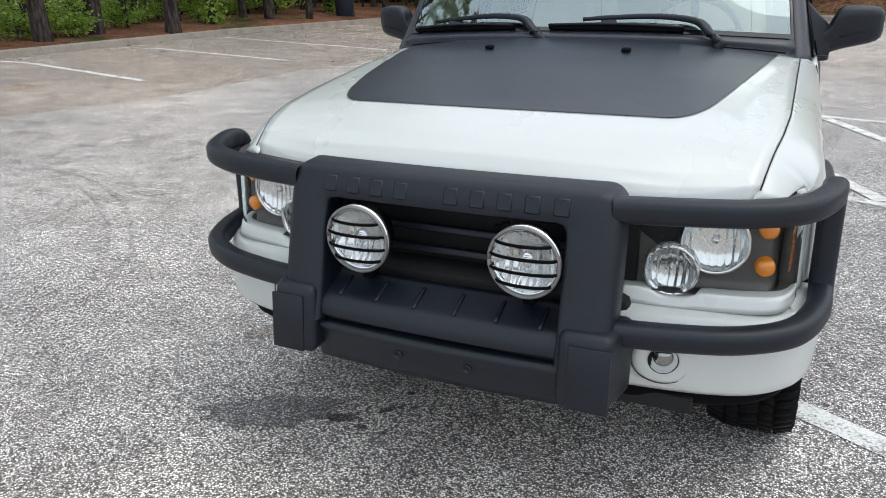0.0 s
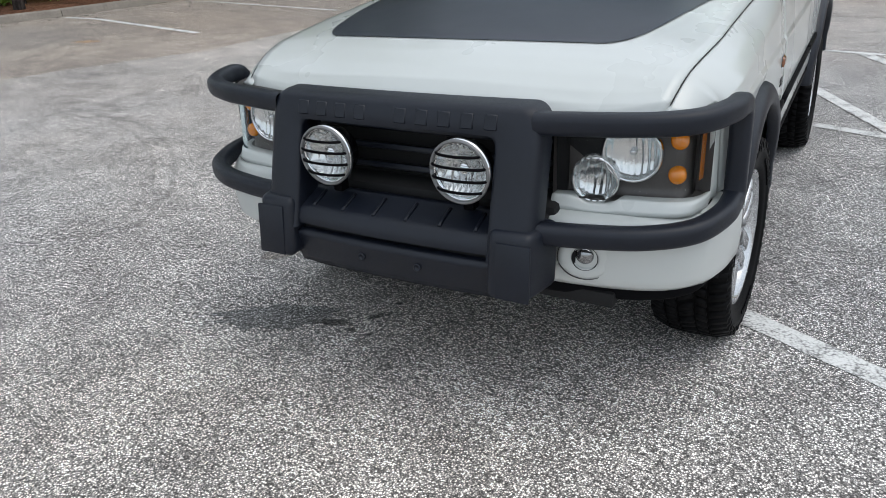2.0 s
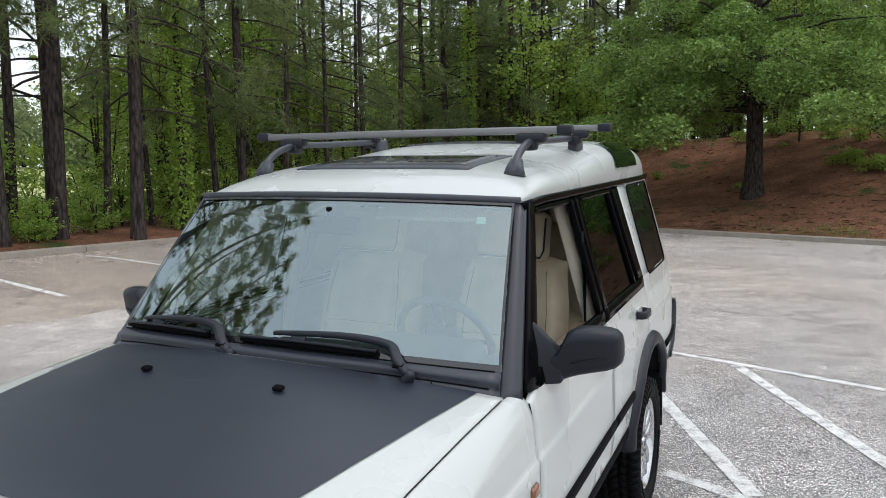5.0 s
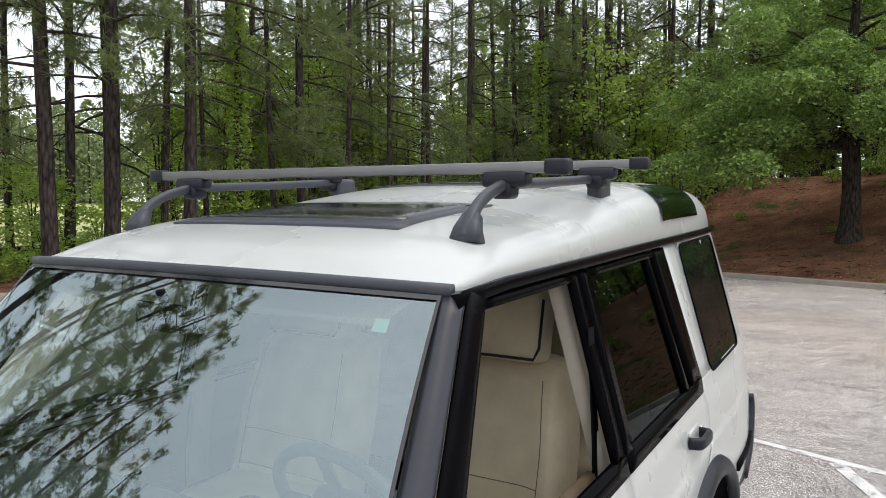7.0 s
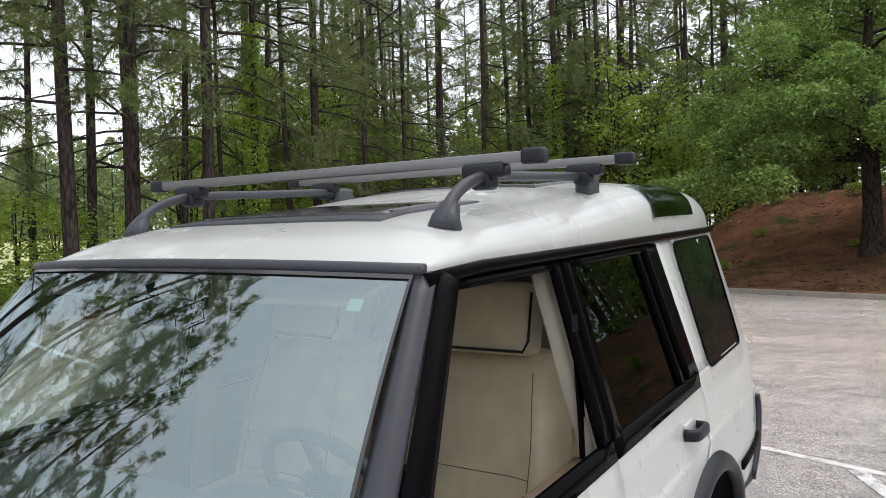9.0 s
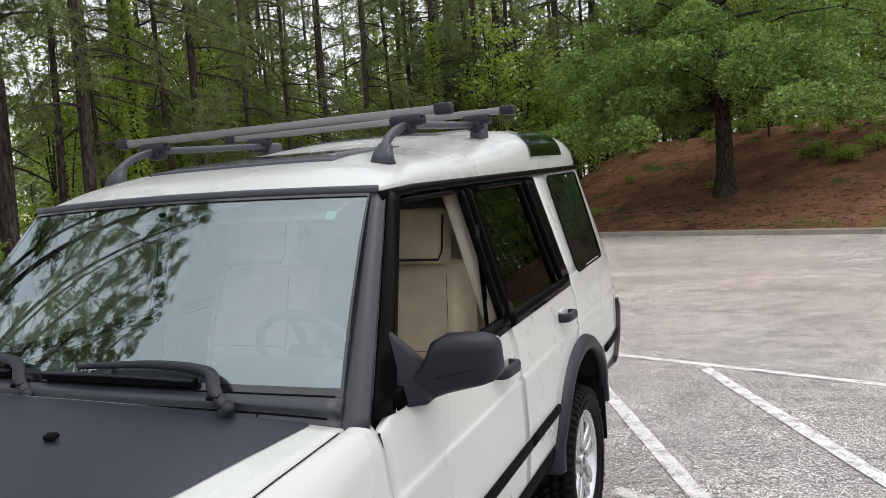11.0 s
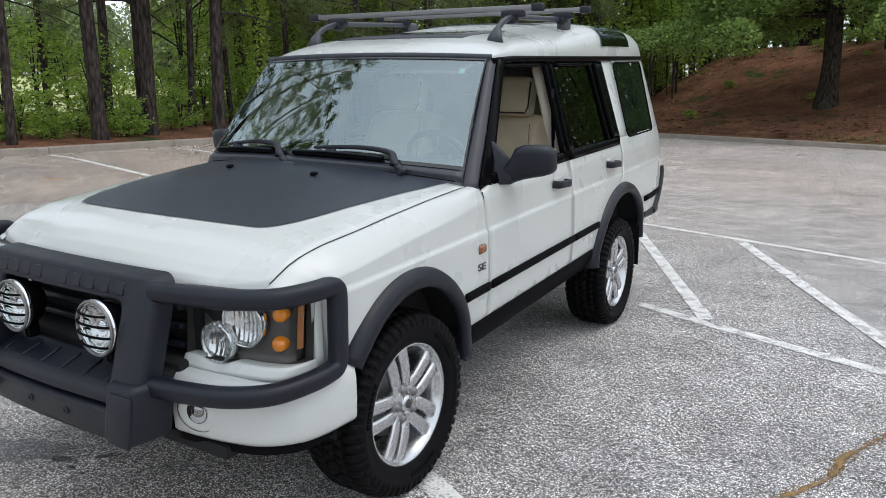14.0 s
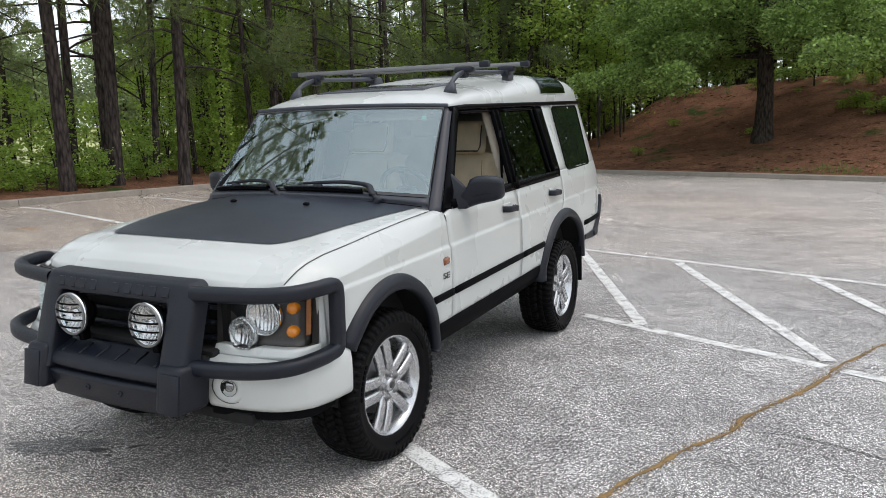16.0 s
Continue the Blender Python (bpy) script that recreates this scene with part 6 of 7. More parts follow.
def build_front(car):
    # white bumper, wrapped round to the arches
    plan = spline([(0.46, -0.738, 0), (0.56, -0.732, 0), (0.68, -0.715, 0), (0.79, -0.680, 0), (0.870, -0.612, 0), (0.912, -0.515, 0), (0.930, -0.392, 0)], 8)
    shape = [(0.012, 0.468), (-0.004, 0.486), (-0.010, 0.55), (-0.008, 0.62), (0.004, 0.655), (0.018, 0.672), (0.045, 0.680), (0.17, 0.686)]
    for s in (1, -1):
        bm = bmesh.new()
        def bump_at(u, v):
            p = plan[round(u * (len(plan) - 1))]
            k = v * (len(shape) - 1)
            i = min(len(shape) - 2, int(k))
            inset, z = lerp(shape[i][0], shape[i + 1][0], k - i), lerp(shape[i][1], shape[i + 1][1], k - i)
            return Vector((s * p.x * (1 - inset * 0.9), p.y + inset * (1.0 if p.x < 0.88 else 0.5), z))
        grid_into(bm, bump_at, len(plan) - 1, 21, (0, 0.02, 0), s < 0)
        bp = part("bumper_corner", bm, M_PAINT, car, "white front bumper corner")
        path = [Vector((s * p.x * 0.945, p.y + 0.062, 0.446)) for p in plan if p.y < -0.47]
        part("bumper_spoiler", sweep(path, round_rect(0.06, 0.066, 0.02), scale=lambda t: 1 - 0.5 * smooth(0.75, 1.0, t)), M_SEAL, bp, "black lower bumper edge")
    part("bumper_centre", rbox((0, -0.66, 0.60), (0.96, 0.12, 0.20), 0.02), M_DARK, car)
    part("under_tray", rbox((0, -0.35, 0.42), (1.3, 0.7, 0.05), 0.01), M_DARK, car)
    for s in (1, -1):
        # fog lamp in its oval
        face = Matrix.Translation((s * 0.574, -0.732, 0.568)) @ Matrix.Rotation(radians(90 + s * 12), 4, "Z") @ Matrix.Scale(-1, 4, (1, 0, 0))
        fl = part("fog_lamp", lathe([(0.028, -0.004), (0.032, 0.012), (0.037, 0.0145), (0.054, 0.0140), (0.064, 0.0115), (0.068, 0.002)], 40, face @ Matrix.Scale(1.16, 4, (0, 1, 0))), M_PAINT, car, "round front fog lamp")
        part("fog_bowl", lathe([(0.0692, 0.0), (0.0692, 0.0090), (0.0674, 0.0090)], 40, face @ Matrix.Scale(1.16, 4, (0, 1, 0))), M_BADGE, fl)
        part("fog_well", lathe([(0.038, 0.0145), (0.0365, 0.0150), (0.034, 0.006), (0, 0.004)], 28, face), M_DARK, fl)
        part("fog_lens", lathe([(0.033, 0.004), (0.032, 0.014), (0.026, 0.022), (0.014, 0.028), (0, 0.030)], 28, face @ Matrix.Translation((0, 0, 0.007)) @ Matrix.Scale(0.80, 4)), M_FOG, fl, "clear domed fog lamp lens")
        # headlamp: case, trim, round reflectors, ambers, clear cover
        def lamp(u, v, depth=0.0):
            k = max(0.0, min(1.0, u)) * (len(LAMP_PLAN) - 1)
            i = min(len(LAMP_PLAN) - 2, int(k))
            p = lerp(LAMP_PLAN[i], LAMP_PLAN[i + 1], k - i)
            d = (LAMP_PLAN[i + 1] - LAMP_PLAN[i]).normalized()
            z = lerp(0.711, 0.948, v)
            q = p + Vector((-d.y, d.x, 0)) * depth
            return Vector((s * q.x, q.y + 0.10 * (z - 0.711), z))
        bm = bmesh.new()
        grid_into(bm, lambda u, v: lamp(u, v, 0.044), 26, 8, (0, -0.038, 0), s < 0)
        hl = part("headlamp", bm, M_BEZEL, car, "clear headlamp with twin round reflectors and amber indicators")
        bm = bmesh.new()
        grid_into(bm, lambda u, v: lamp(1.0, u, 0.06 * v), 6, 2)
        grid_into(bm, lambda u, v: lamp(0.0, u, 0.06 * v), 6, 2)
        for edge in (0.0, 1.0):
            grid_into(bm, lambda u, v: lamp(u, edge, 0.06 * v), 24, 1)
        part("lamp_case", bm, M_BEZEL, hl)

        def at(x, z, depth):
            u = min((abs(p.x - x), k) for k, p in enumerate(LAMP_PLAN))[1] / (len(LAMP_PLAN) - 1)
            p, q = lamp(u, (z - 0.711) / 0.237, depth), lamp(u + 0.02, (z - 0.711) / 0.237, depth)
            turn = math.degrees(math.atan2(q.y - p.y, s * (q.x - p.x)))
            return Matrix.Translation(p) @ Matrix.Rotation(radians(90 + s * turn * 0.6), 4, "Z") @ Matrix.Scale(-1, 4, (1, 0, 0))
        for x, z, r in ((0.667, 0.842, 0.078), (0.573, 0.763, 0.060)):
            rf = part("reflector", lathe([(r, 0.006), (r * 0.97, 0.0), (r * 0.8, -0.0085), (r * 0.5, -0.0145), (r * 0.3, -0.0165), (0, -0.0170)], 40, at(x, z, 0.024)), M_REFLECTOR, hl, "round chrome reflector")
            part("reflector_ring", lathe([(r * 0.97, 0.008), (r * 1.02, 0.012), (r * 1.08, 0.008), (r * 1.09, -0.02)], 40, at(x, z, 0.022)), M_CHROME, hl)
            part("bulb", lathe([(0.0, -0.004), (r * 0.10, -0.006), (r * 0.13, -0.011), (r * 0.12, -0.016)], 18, at(x, z, 0.022)), M_REFLECTOR, hl)
        part("lens_barrel", lathe([(0.058, 0.011), (0.063, 0.017), (0.069, 0.015), (0.071, -0.012)], 40, at(0.573, 0.763, 0.022)), M_REFLECTOR, hl)
        for z in (0.778, 0.874):
            part("indicator", lathe([(0.026, -0.03), (0.025, -0.004), (0.022, 0.004), (0.014, 0.009), (0, 0.011)], 22, at(0.798, z, 0.030)), M_AMBER, hl, "round amber indicator")
        bm = bmesh.new()
        grid_into(bm, lambda u, v: lamp(0.795 + 0.085 * u, 0.22 + 0.74 * v, 0.010), 3, 6, None, s < 0)
        part("amber_reflector", bm, M_STRIP_AMBER, hl, "amber side reflector strip")
        cover = part("lamp_cover", patch(lamp, 30, 8), M_LENS, hl, "clear plastic lamp cover")
        cover.visible_shadow = False
        bm = bmesh.new()
        grid_into(bm, lambda u, v: lamp(u, 0.0) + Vector((0, lerp(-0.026, -0.006, v), lerp(-0.030, 0.006 - 0.017 * math.exp(-((u - 0.165) / 0.066) ** 4), v))), 60, 3, (0, 0.05, -0.004), s < 0)
        part("lamp_trim", bm, M_PAINT, hl, "white trim under the lamp")
        bm = bmesh.new()
        grid_into(bm, lambda u, v: lamp(u, 0.0, -0.003) + Vector((0, 0, lerp(-0.033, -0.0265, v))), 30, 1, (0, 0.03, 0), s < 0)
        part("lamp_gap", bm, M_DARK, hl)
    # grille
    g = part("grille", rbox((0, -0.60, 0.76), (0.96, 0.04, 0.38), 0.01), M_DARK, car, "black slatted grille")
    for z in (0.735, 0.800, 0.865, 0.925):
        part("grille_slat", rbox((0, -0.645, z), (0.87, 0.055, 0.020), 0.006, 2, Matrix.Rotation(radians(-18), 4, "X")), M_PLASTIC, g)


def face_y(z):
    return -0.800 - (0.995 - z) * 0.30


def build_bull_bar(car):
    # one moulded frame: two uprights and the top beam, with a rounded opening
    inner, outer = [], []
    for cx, cz, ri, ro, a0 in ((-1, 1, 0.030, 0.050, 180), (1, 1, 0.030, 0.050, 90)):
        for k in range(7):
            th = radians(a0 - 15 * k)
            inner.append((cx * (0.336 - ri) + ri * math.cos(th), 0.917 - ri + ri * math.sin(th)))
            outer.append((cx * (0.468 - ro) + ro * math.cos(th), 0.999 - ro + ro * math.sin(th)))
    low = [lerp(0.59, 0.880, k / 8) for k in range(9)]
    mids = [k / 12 for k in range(1, 12)]
    inner = [(-0.336, z) for z in low] + inner[:7] + [(lerp(-0.306, 0.306, m), 0.917) for m in mids] + inner[7:] + [(0.336, z) for z in low[::-1]]
    outer = [(-0.472, z) for z in low] + outer[:7] + [(lerp(-0.418, 0.418, m), 0.999) for m in mids] + outer[7:] + [(0.472, z) for z in low[::-1]]
    section = [(0.0, 0.105), (0.0, 0.040), (0.012, 0.014), (0.05, 0.003), (0.12, 0.0), (0.50, -0.003), (0.80, 0.0), (0.90, 0.006), (0.965, 0.018), (1.0, 0.040), (1.0, 0.090)]

    def frame_at(u, v):
        (x0, z0), (x1, z1) = inner[round(u * (len(inner) - 1))], outer[round(u * (len(outer) - 1))]
        t, deep = section[round(v * (len(section) - 1))]
        x, z = lerp(x0, x1, t), lerp(z0, z1, t)
        return Vector((x, face_y(z) + 0.004 + 0.016 * (x / 0.47) ** 2 + deep, z))
    bm = bmesh.new()
    grid_into(bm, frame_at, len(inner) - 1, len(section) - 1)
    bmesh.ops.recalc_face_normals(bm, faces=bm.faces[:])
    fr = part("bull_bar", bm, M_PLASTIC, car, "matt black plastic bull bar", angle=60)
    for s in (1, -1):
        bm = bmesh.new()
        rbox_into(bm, (s * 0.425, -0.848, 0.582), (0.156, 0.155, 0.205), 0.024, 4)
        for v in bm.verts:
            k = (v.co.z - 0.48) / 0.205
            v.co.y += 0.030 * k - 0.010
            v.co.z += 0.012 * smooth(0.5, 0.0, k)
            if s * v.co.x > 0.425:
                v.co.x += s * lerp(-0.026, 0.004, smooth(-0.93, -0.77, v.co.y))
        part("lower_block", bm, M_PLASTIC, fr)
        part("block_pad", rbox((s * 0.430, -0.920, 0.578), (0.104, 0.012, 0.162), 0.004, 2, Matrix.Rotation(radians(-7.5), 4, "X")), M_PLASTIC, fr)
        part("bracket", rbox((s * 0.43, -0.74, 0.62), (0.06, 0.24, 0.12), 0.01), M_DARK, fr)
        # hoops round the lamps
        loop = spline([(s * 0.440, -0.765, 0.955), (s * 0.60, -0.738, 0.956), (s * 0.740, -0.706, 0.957), (s * 0.852, -0.648, 0.961), (s * 0.906, -0.550, 0.964), (s * 0.918, -0.480, 0.964), (s * 0.920, -0.452, 0.953), (s * 0.920, -0.442, 0.925), (s * 0.920, -0.443, 0.82), (s * 0.920, -0.447, 0.722), (s * 0.920, -0.458, 0.694), (s * 0.919, -0.486, 0.684), (s * 0.910, -0.575, 0.679), (s * 0.860, -0.692, 0.673), (s * 0.750, -0.766, 0.668), (s * 0.61, -0.802, 0.665), (s * 0.455, -0.822, 0.663)], 6)
        bm, rings = bmesh.new(), []
        for k, p in enumerate(loop):
            d = (loop[min(k + 1, len(loop) - 1)] - loop[max(k - 1, 0)]).normalized()
            w = smooth(0.66, 0.905, abs(p.x))
            away = Vector((s * w, w - 1, 0))
            away = (away - d * away.dot(d)).normalized()
            top = d.cross(away)
            rings.append([bm.verts.new(p + a * away + b * top) for a, b in round_rect(0.060, 0.062, 0.021, 4)])
        for r0, r1 in zip(rings, rings[1:]):
            for i in range(len(r0)):
                bm.faces.new((r0[i - 1], r0[i], r1[i], r1[i - 1]))
        bmesh.ops.recalc_face_normals(bm, faces=bm.faces[:])
        part("lamp_hoop", bm, M_PLASTIC, fr, "matt black hoop round the headlamp", angle=70)
    # step plate with ridges
    def step_at(u, v):
        x = lerp(-0.368, 0.368, u)
        w = x / 0.368
        y = lerp(-0.760, -0.898 + 0.014 * w * w, v)
        z = lerp(0.690, 0.645, v) - 0.024 * smooth(0.86, 1.0, v)
        return Vector((x, y, z))
    part("step_plate", patch(step_at, 24, 10, (0, 0, -0.02)), M_PLASTIC, fr)
    for x in (-0.29, -0.174, -0.058, 0.058, 0.174, 0.29):
        u = (x + 0.368) / 0.736
        part("ridge", sweep([step_at(u, v) + Vector((0, 0, 0.001)) for v in np.linspace(0.22, 0.78, 6)], circle(0.006, 8)), M_PLASTIC, fr)
    part("slot_back", rbox((0, -0.845, 0.60), (0.74, 0.02, 0.07), 0.004), M_DARK, fr)
    def low_at(u, v):
        x = lerp(-0.368, 0.368, u)
        w = x / 0.368
        return Vector((x, -0.905 + 0.014 * w * w + 0.030 * (1 - v), lerp(0.456, 0.574, v)))
    part("lower_panel", patch(low_at, 24, 6, (0, 0.05, 0)), M_PLASTIC, fr)
    for x in (-0.098, 0.105):
        m = Matrix.Translation((x, -0.893, 0.524)) @ Matrix.Rotation(radians(90), 4, "Z") @ Matrix.Scale(-1, 4, (1, 0, 0))
        part("bolt", lathe([(0.013, 0.0), (0.013, 0.005), (0.008, 0.006), (0.007, 0.001), (0, 0.001)], 16, m), M_PLASTIC, fr)
    # raised name blocks on the top beam, as plain bars
    for k in range(10):
        if k == 4:
            continue
        x = lerp(-0.325, 0.325, k / 9)
        part("raised_block", rbox((x, face_y(0.957) + 0.004 + 0.016 * (x / 0.47) ** 2, 0.957), (0.040, 0.010, 0.044), 0.003, 1, Matrix.Rotation(radians(-16.7), 4, "X")), M_PLASTIC, fr)
    # spot lamps
    for s in (1, -1):
        m = Matrix.Translation((s * 0.235 + 0.010, -0.838, 0.824)) @ Matrix.Rotation(radians(90), 4, "Z") @ Matrix.Scale(-1, 4, (1, 0, 0))
        sl = part("spot_lamp", lathe([(0.0, -0.095), (0.045, -0.09), (0.075, -0.06), (0.086, -0.015), (0.088, 0.0)], 36, m), M_TRIM, car, "round driving lamp with a black guard and chrome rim")
        part("rim", lathe([(0.088, -0.012), (0.094, -0.006), (0.095, 0.004), (0.088, 0.011), (0.080, 0.010), (0.078, 0.002)], 40, m), M_CHROME, sl, "chrome rim")
        part("reflector", lathe([(0.079, 0.0), (0.065, -0.022), (0.04, -0.042), (0.018, -0.050), (0, -0.052)], 30, m), M_REFLECTOR, sl)
        part("bulb_shield", lathe([(0.0, -0.004), (0.020, -0.008), (0.022, -0.030)], 18, m), M_CHROME, sl)
        ln = part("lens", lathe([(0.080, 0.004), (0.05, 0.012), (0, 0.016)], 30, m), M_LENS, sl)
        ln.visible_shadow = False
        for z in (-0.052, -0.018, 0.018, 0.052):
            r = math.sqrt(0.088 ** 2 - z * z)
            bar = [m @ Vector((0.012 + 0.026 * math.cos(t * 1.45), r * math.sin(t * 1.45) / math.sin(1.45), z)) for t in np.linspace(-1, 1, 9)]
            part("guard_bar", sweep(bar, circle(0.0042, 6)), M_SEAL, sl)
        ring = [m @ Vector((0.014, 0.090 * math.cos(a), 0.090 * math.sin(a))) for a in np.linspace(0, 2 * math.pi, 37)]
        part("guard_ring", sweep(ring, circle(0.0055, 6), up=(0, 1, 0)), M_STEEL, sl)
        part("lamp_bracket", rbox((s * 0.235 + 0.010, -0.79, 0.722), (0.035, 0.04, 0.06), 0.006), M_TRIM, sl)
        wire = spline([(s * 0.236 - 0.05, -0.79, 0.90), (s * 0.236 - 0.075, -0.76, 0.885), (s * 0.236 - 0.10, -0.72, 0.86), (s * 0.236 - 0.125, -0.68, 0.845)], 5)
        part("cable", sweep(wire, circle(0.005, 6)), M_SEAL, sl)


# ---- wheels ----
R_TYRE, W_TYRE = 0.368, 0.256


def build_wheel():
    hub = lathe([(0.0, 0.098), (0.030, 0.098), (0.034, 0.090), (0.036, 0.06)], 20)
    wheel = part("wheel", hub, M_ALLOY, None, rake=False)
    prof = [(0.232, -0.100), (0.250, -0.118), (0.300, -0.128), (0.335, -0.124), (0.352, -0.108), (0.357, -0.06), (0.358, 0.0), (0.357, 0.06), (0.352, 0.108), (0.335, 0.124), (0.318, 0.127), (0.315, 0.1295), (0.300, 0.1295), (0.297, 0.127), (0.268, 0.124), (0.250, 0.118), (0.240, 0.108), (0.232, 0.098)]
    part("tyre", lathe(prof, 72), M_RUBBER, wheel, "chunky black all-terrain tyre", rake=False)
    bm = bmesh.new()
    # tread blocks
    def block(a0, a1, x0, x1, r0, r1, skew):
        vs = []
        for x, r in ((x0, r0), (x1, r1)):
            for rr in (0.350 if abs(x) < 0.11 else r - 0.016, r):
                for a in (a0, a1):
                    b = a + skew * x
                    vs.append(bm.verts.new((x, rr * math.cos(b), rr * math.sin(b))))
        for f in ((2, 3, 7, 6), (0, 2, 6, 4), (1, 5, 7, 3), (0, 1, 3, 2), (4, 6, 7, 5)):
            bm.faces.new([vs[i] for i in f])
    n = 56
    for k in range(n):
        a = 2 * math.pi * k / n
        d = 2 * math.pi / n
        j = 0.12 * d * (1 if k % 2 else -1)
        block(a + 0.12 * d, a + 0.86 * d, 0.030 + 0.002, 0.066, R_TYRE, R_TYRE - 0.001, 1.0)
        block(a + 0.62 * d, a + 1.36 * d, -0.066, -0.032, R_TYRE - 0.001, R_TYRE, 1.0)
        block(a + 0.30 * d + j, a + 0.98 * d + j, -0.024, 0.024, R_TYRE, R_TYRE, -1.3)
        for s in (1, -1):
            out_x = 0.126 if k % 2 else 0.123
            if s > 0:
                block(a + 0.05 * d, a + 0.72 * d, 0.074, out_x, R_TYRE - 0.001, R_TYRE - 0.020, 0)
                block(a + 0.12 * d, a + 0.62 * d, out_x - 0.004, 0.1305, R_TYRE - 0.021, R_TYRE - (0.046 if k % 2 else 0.036), 0)
            else:
                block(a + 0.05 * d, a + 0.72 * d, -out_x, -0.074, R_TYRE - 0.020, R_TYRE - 0.001, 0)
    tagged(part("tread", bm, M_RUBBER, wheel, rake=False), "chunky tread blocks", kind="stuff")
    # small plain bars where the sidewall writing stands
    bm = bmesh.new()
    for a0 in (0.5, 2.6, 4.7):
        for k in range(7):
            a = a0 + 0.085 * k
            rbox_into(bm, (0.1285, 0.284 * math.cos(a), 0.284 * math.sin(a)), (0.004, 0.020, 0.012), 0, 1, Matrix.Rotation(a + math.pi / 2, 4, "X"))
    tagged(part("sidewall_marks", bm, M_SEAL, wheel, rake=False, smoothed=False), "raised sidewall marks", kind="stuff")
    rim = lathe([(0.228, -0.10), (0.218, -0.09), (0.205, -0.06), (0.200, 0.03), (0.212, 0.070), (0.224, 0.092), (0.234, 0.108), (0.241, 0.110), (0.2415, 0.104)], 60)
    part("rim", rim, M_ALLOY, wheel, "silver alloy rim", rake=False)
    part("brake_disc", lathe([(0.0, -0.01), (0.15, -0.01), (0.15, 0.005), (0.07, 0.005), (0.06, 0.03), (0, 0.03)], 32), M_STEEL, wheel, rake=False)
    part("backing", lathe([(0.0, -0.06), (0.20, -0.06)], 24), M_DARK, wheel, rake=False)
    for k in range(5):
        for off in (-1, 1):
            a = 2 * math.pi * k / 5 + 0.30
            m = Matrix.Rotation(a, 4, "X")
            path = [m @ Vector((x, off * w, r)) for r, w, x in ((0.040, 0.029, 0.066), (0.070, 0.031, 0.080), (0.105, 0.0335, 0.086), (0.15, 0.0360, 0.087), (0.195, 0.0385, 0.086), (0.222, 0.040, 0.083), (0.2335, 0.041, 0.078))]
            flat = [(-0.026, -0.016), (0.026, -0.016), (0.026, 0.004), (0.017, 0.010), (-0.017, 0.010), (-0.026, 0.004)]
            part("spoke", sweep(path, flat, up=m @ Vector((1, 0, 0)), scale=lambda t: 0.90 + 0.20 * t), M_ALLOY, wheel, rake=False, angle=24)
    part("cap_badge", lathe([(0.0, 0.1005), (0.018, 0.1), (0.019, 0.097)], 20), M_BADGE, wheel, rake=False)
    part("hub_face", lathe([(0.078, 0.05), (0.077, 0.080), (0.066, 0.088), (0.040, 0.086), (0.036, 0.080)], 30), M_ALLOY, wheel, rake=False)
    for k in range(5):
        a = 2 * math.pi * k / 5 + 0.30
        m = Matrix.Translation((0, 0.060 * math.sin(a) * -1, 0.060 * math.cos(a)))
        part("wheel_nut", lathe([(0.021, 0.072), (0.021, 0.0885), (0.0135, 0.0885), (0.0135, 0.094), (0.009, 0.100), (0, 0.101)], 12, m), M_STEEL, wheel, rake=False)
    return wheel


def build_wheels(car):
    first = build_wheel()
    for s in (1, -1):
        for y, steer in ((0.0, -2.0), (2.545, 0.0)):
            m = Matrix.Translation((s * 0.798, y, R_TYRE - 0.003)) @ Matrix.Rotation(radians(steer + (0 if s > 0 else 180)), 4, "Z") @ Matrix.Rotation(0.4 * y - s * 0.04, 4, "X")
            w = copy_thing(first, m)
            w.parent = car
            tagged(w, "silver five twin-spoke alloy wheel")
    for o in (*first.children_recursive, first):
        bpy.data.objects.remove(o)
    part("axle", sweep([Vector((-0.7, 2.545, 0.36)), Vector((0.7, 2.545, 0.36))], circle(0.06, 10)), M_DARK, car, rake=False)
    part("axle", sweep([Vector((-0.7, 0.0, 0.36)), Vector((0.7, 0.0, 0.36))], circle(0.05, 10)), M_DARK, car, rake=False)


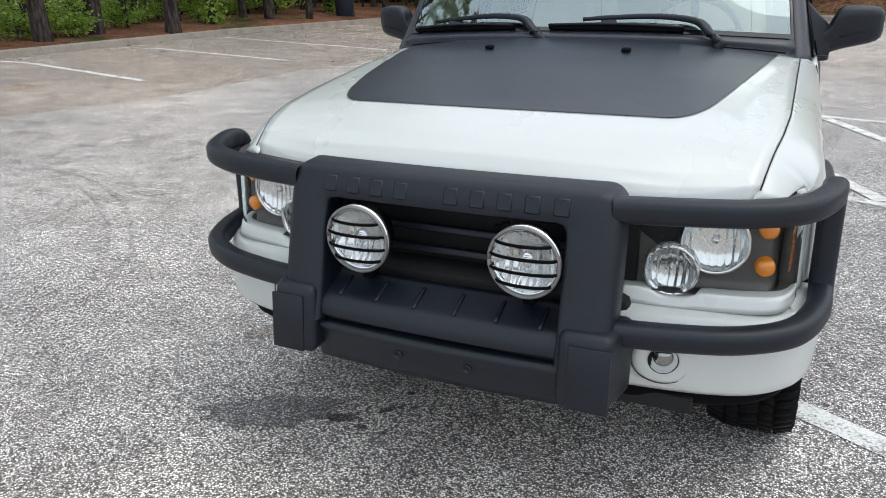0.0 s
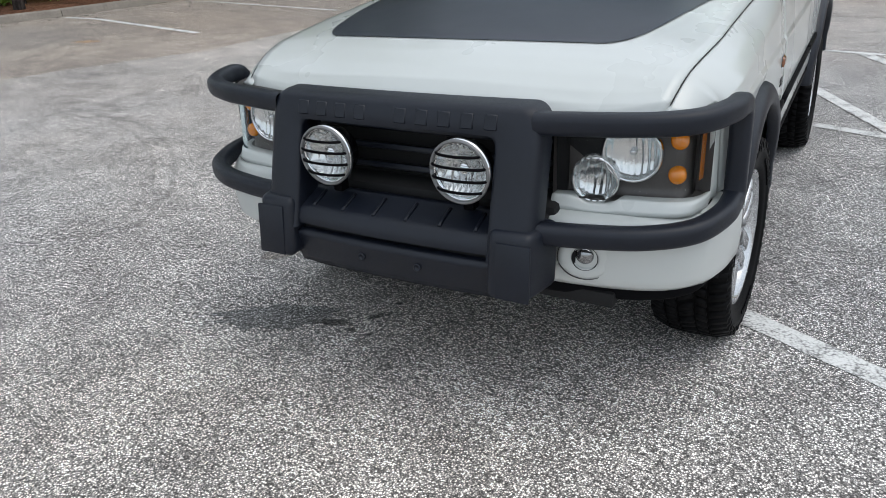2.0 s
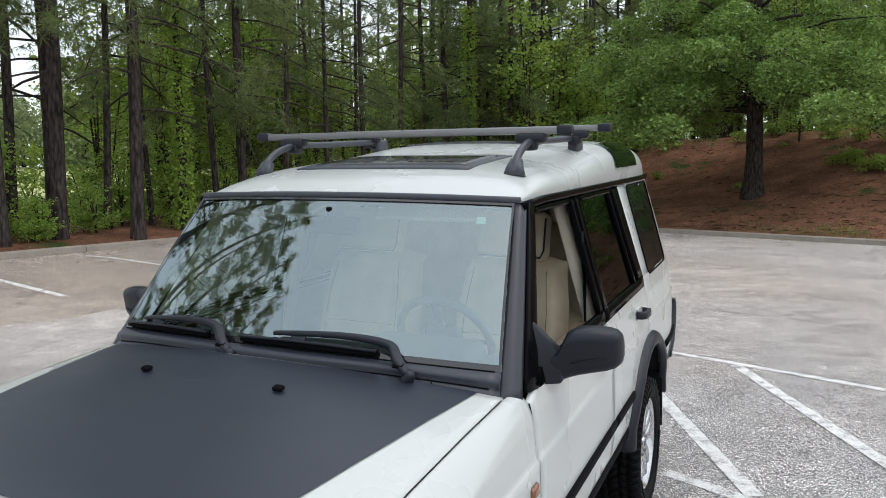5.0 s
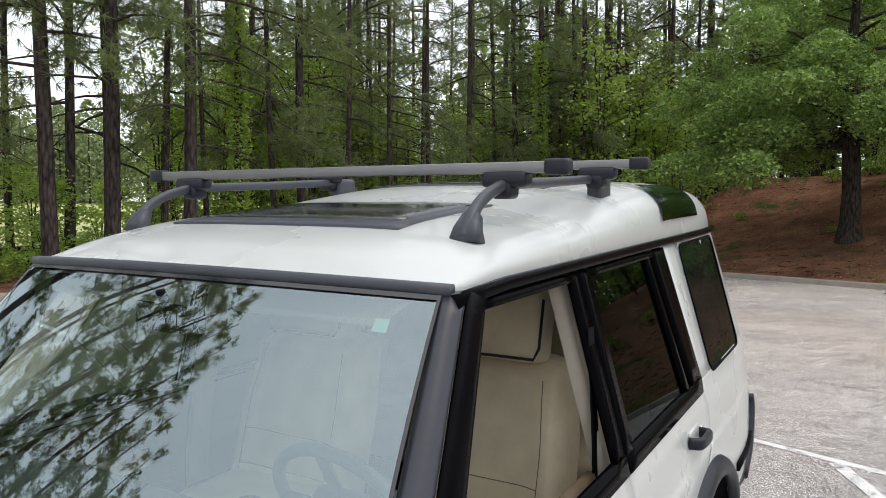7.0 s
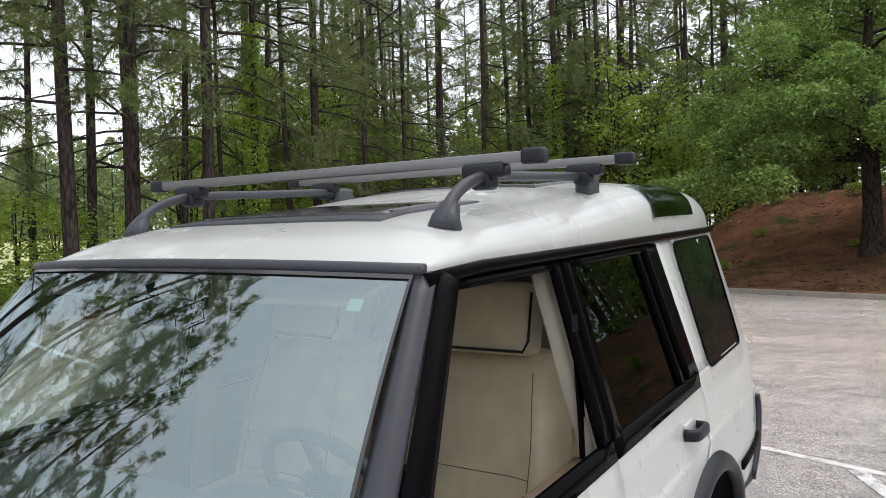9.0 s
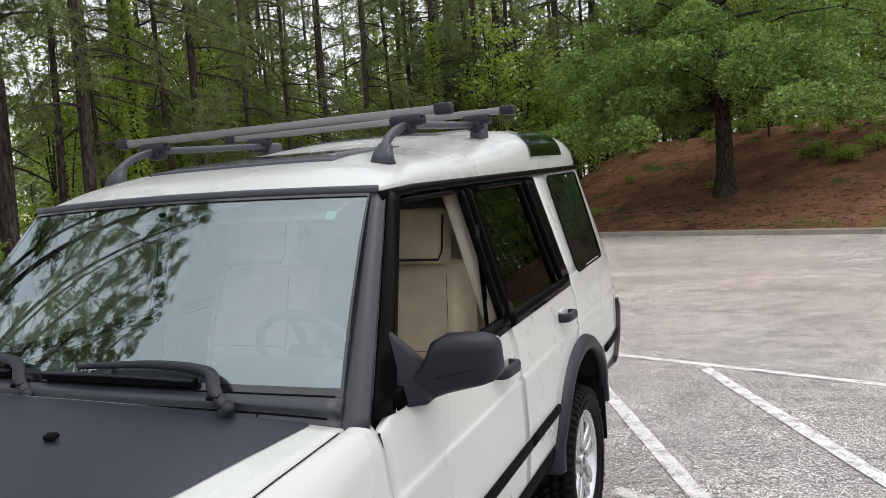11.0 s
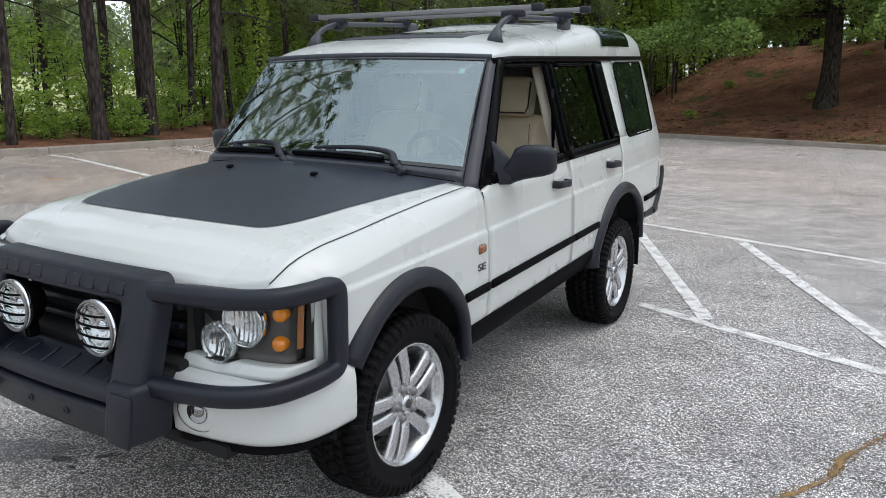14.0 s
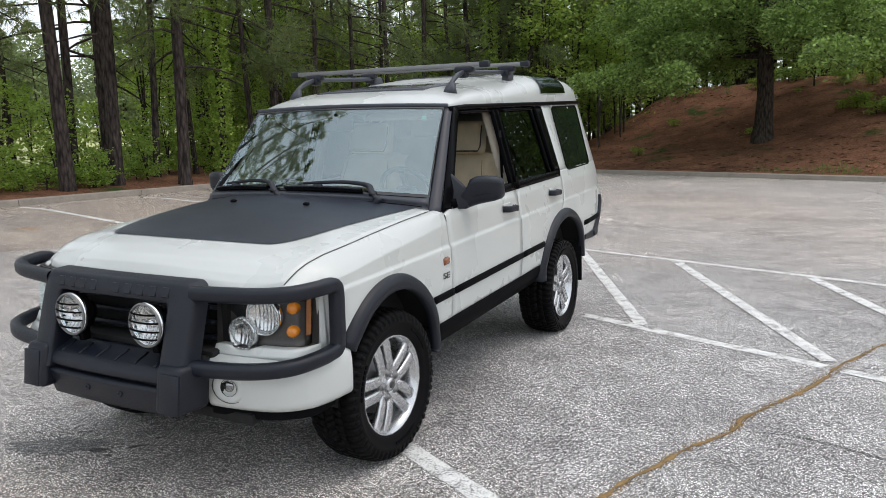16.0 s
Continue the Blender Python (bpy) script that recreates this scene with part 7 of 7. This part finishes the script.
# ---- cabin ----
def build_seat(car, x):
    bm = bmesh.new()
    rbox_into(bm, (x, 1.44, 0.86), (0.52, 0.54, 0.17), 0.06, 4)
    seat = part("front_seat", bm, M_LEATHER, car, "cream leather front seat with dark piping")

    def back_at(u, v):
        """The front of the backrest: a broad panel between low bolsters."""
        w = 2 * u - 1
        half = lerp(0.265, 0.235, smooth(0.5, 1.0, v))
        z = lerp(0.90, 1.43 - 0.03 * abs(w) ** 4, v)
        y = 1.615 + 0.30 * (z - 0.90) - 0.012 * smooth(0.55, 0.80, abs(w)) * smooth(0.95, 0.6, v) + 0.05 * smooth(0.88, 1.0, abs(w)) + 0.05 * smooth(0.93, 1.0, v)
        y -= 0.012 * math.cos(math.pi * w / 2) * math.sin(math.pi * v)
        return Vector((x + w * half, y, z))
    part("backrest", patch(back_at, 36, 30, (0, 0.11, 0.0)), M_LEATHER, seat)
    for v in (0.13, 0.36):
        part("seam", sweep([back_at(u, v) + Vector((0, -0.0005, 0)) for u in np.linspace(0.12, 0.88, 14)], circle(0.0014, 6)), M_WALNUT, seat)
    for u in (0.12, 0.88):
        part("seam", sweep([back_at(u, v) + Vector((0, -0.0005, 0)) for v in np.linspace(0.02, 0.93, 20)], circle(0.0014, 6), up=(1, 0, 0)), M_WALNUT, seat)
    lean = Matrix.Rotation(radians(-14), 4, "X")
    head = Matrix.Translation((x, 1.825, 1.535)) @ lean
    part("headrest", rbox((0, 0, 0), (0.34, 0.13, 0.23), 0.035, 4, head), M_LEATHER, seat)
    edge = [(-0.155, -0.060, -0.105), (0.155, -0.060, -0.105), (0.166, -0.050, -0.07), (0.166, -0.050, 0.08)]
    part("headrest_piping", sweep([head @ Vector(p) for p in edge], circle(0.005, 6), up=(0, 1, 0.3)), M_PIPING, seat)
    for s in (1, -1):
        part("headrest_post", sweep([Vector((x + s * 0.06, 1.80, 1.42)), Vector((x + s * 0.06, 1.82, 1.50))], circle(0.007, 8)), M_CHROME, seat)
    return seat


def build_cabin(car):
    for x in (0.385, -0.385):
        seat = build_seat(car, x)
        for v in [v for ob in (seat, *seat.children) for v in ob.data.vertices]:
            v.co += Vector((0, 0.07, -0.09))
    b = part("rear_bench", rbox((0, 2.40, 0.86), (1.30, 0.50, 0.17), 0.05, 4), M_LEATHER, car, "cream leather rear bench")
    part("backrest", rbox((0, 2.70, 1.14), (1.30, 0.14, 0.56), 0.05, 4, Matrix.Rotation(radians(-14), 4, "X")), M_LEATHER, b)
    for x in (-0.42, 0.42):
        part("headrest", rbox((x, 2.80, 1.49), (0.26, 0.09, 0.16), 0.035, 4), M_LEATHER, b)
    bm = bmesh.new()
    rbox_into(bm, (0, 0.80, 1.00), (1.48, 0.46, 0.25), 0.06, 4)
    rbox_into(bm, (0.385, 0.90, 1.13), (0.44, 0.22, 0.10), 0.045, 4)
    d = part("dashboard", bm, M_DASH, car, "grey moulded dashboard")
    part("glovebox_trim", rbox((-0.40, 1.035, 1.00), (0.50, 0.012, 0.10), 0.006), M_CREAM, d)
    # steering wheel
    tilt = Matrix.Translation((0.385, 1.10, 1.135)) @ Matrix.Rotation(radians(-62), 4, "X")
    ring = [tilt @ Vector((0.188 * math.cos(a), 0.188 * math.sin(a), 0)) for a in np.linspace(0, 2 * math.pi, 41)]
    sw = part("steering_wheel", sweep(ring, circle(0.016, 10), up=tilt.to_3x3() @ Vector((0, 0, 1))), M_DASH, car, "grey steering wheel")
    part("wheel_boss", rbox((0, 0, 0), (0.15, 0.11, 0.05), 0.02, 3, tilt), M_DASH, sw)
    for a in (0.0, math.pi, -math.pi / 2):
        p = tilt @ Vector((0.06 * math.cos(a), 0.06 * math.sin(a), 0))
        q = tilt @ Vector((0.18 * math.cos(a), 0.18 * math.sin(a), 0))
        part("wheel_spoke", sweep([p, lerp(p, q, 0.5), q], round_rect(0.036, 0.014, 0.005), up=(0, 0.4, 1)), M_DASH, sw)
    part("cabin_floor", rbox((0, 1.9, 0.76), (1.46, 2.6, 0.03), 0.005), M_DASH, car)
    def liner(u, v):
        w = 2 * v - 1
        y = lerp(1.02, 3.55, u)
        return Vector((w * 0.665, y, 1.645 + 0.07 * (1 - w * w) * smooth(1.0, 1.4, y)))
    part("headliner", patch(liner, 20, 12), M_CREAM, car, "cream headliner")
    part("rear_mirror", rbox((0, 0.93, 1.575), (0.23, 0.035, 0.07), 0.018, 3), M_SEAL, car, "black rear-view mirror")
    part("mirror_stem", sweep([Vector((0, 0.905, 1.645)), Vector((0, 0.925, 1.58))], circle(0.012, 8)), M_SEAL, car)
    for s in (1, -1):
        part("sun_visor", rbox((s * 0.36, 1.06, 1.625), (0.42, 0.16, 0.02), 0.008, 2, Matrix.Rotation(radians(16), 4, "X")), M_CREAM, car)
    # seat belt on the left pillar
    part("seat_belt", sweep([Vector((0.775, 1.66, 1.50)), Vector((0.79, 1.655, 1.2)), Vector((0.80, 1.64, 0.85))], round_rect(0.045, 0.004, 0.0015, 1), up=(1, 0, 0)), M_SEAL, car, "dark seat belt")


def build_car():
    car = empty("suv")
    tagged(car, "white off-road estate car with a black bull bar and roof bars", "car")
    build_body(car)
    build_badge(car)
    build_front(car)
    build_bull_bar(car)
    build_wheels(car)
    build_cabin(car)


build_ground()
build_kerb()
build_lines()
build_marks()
build_car()
build_bank_cover()
build_bin()
build_trees()
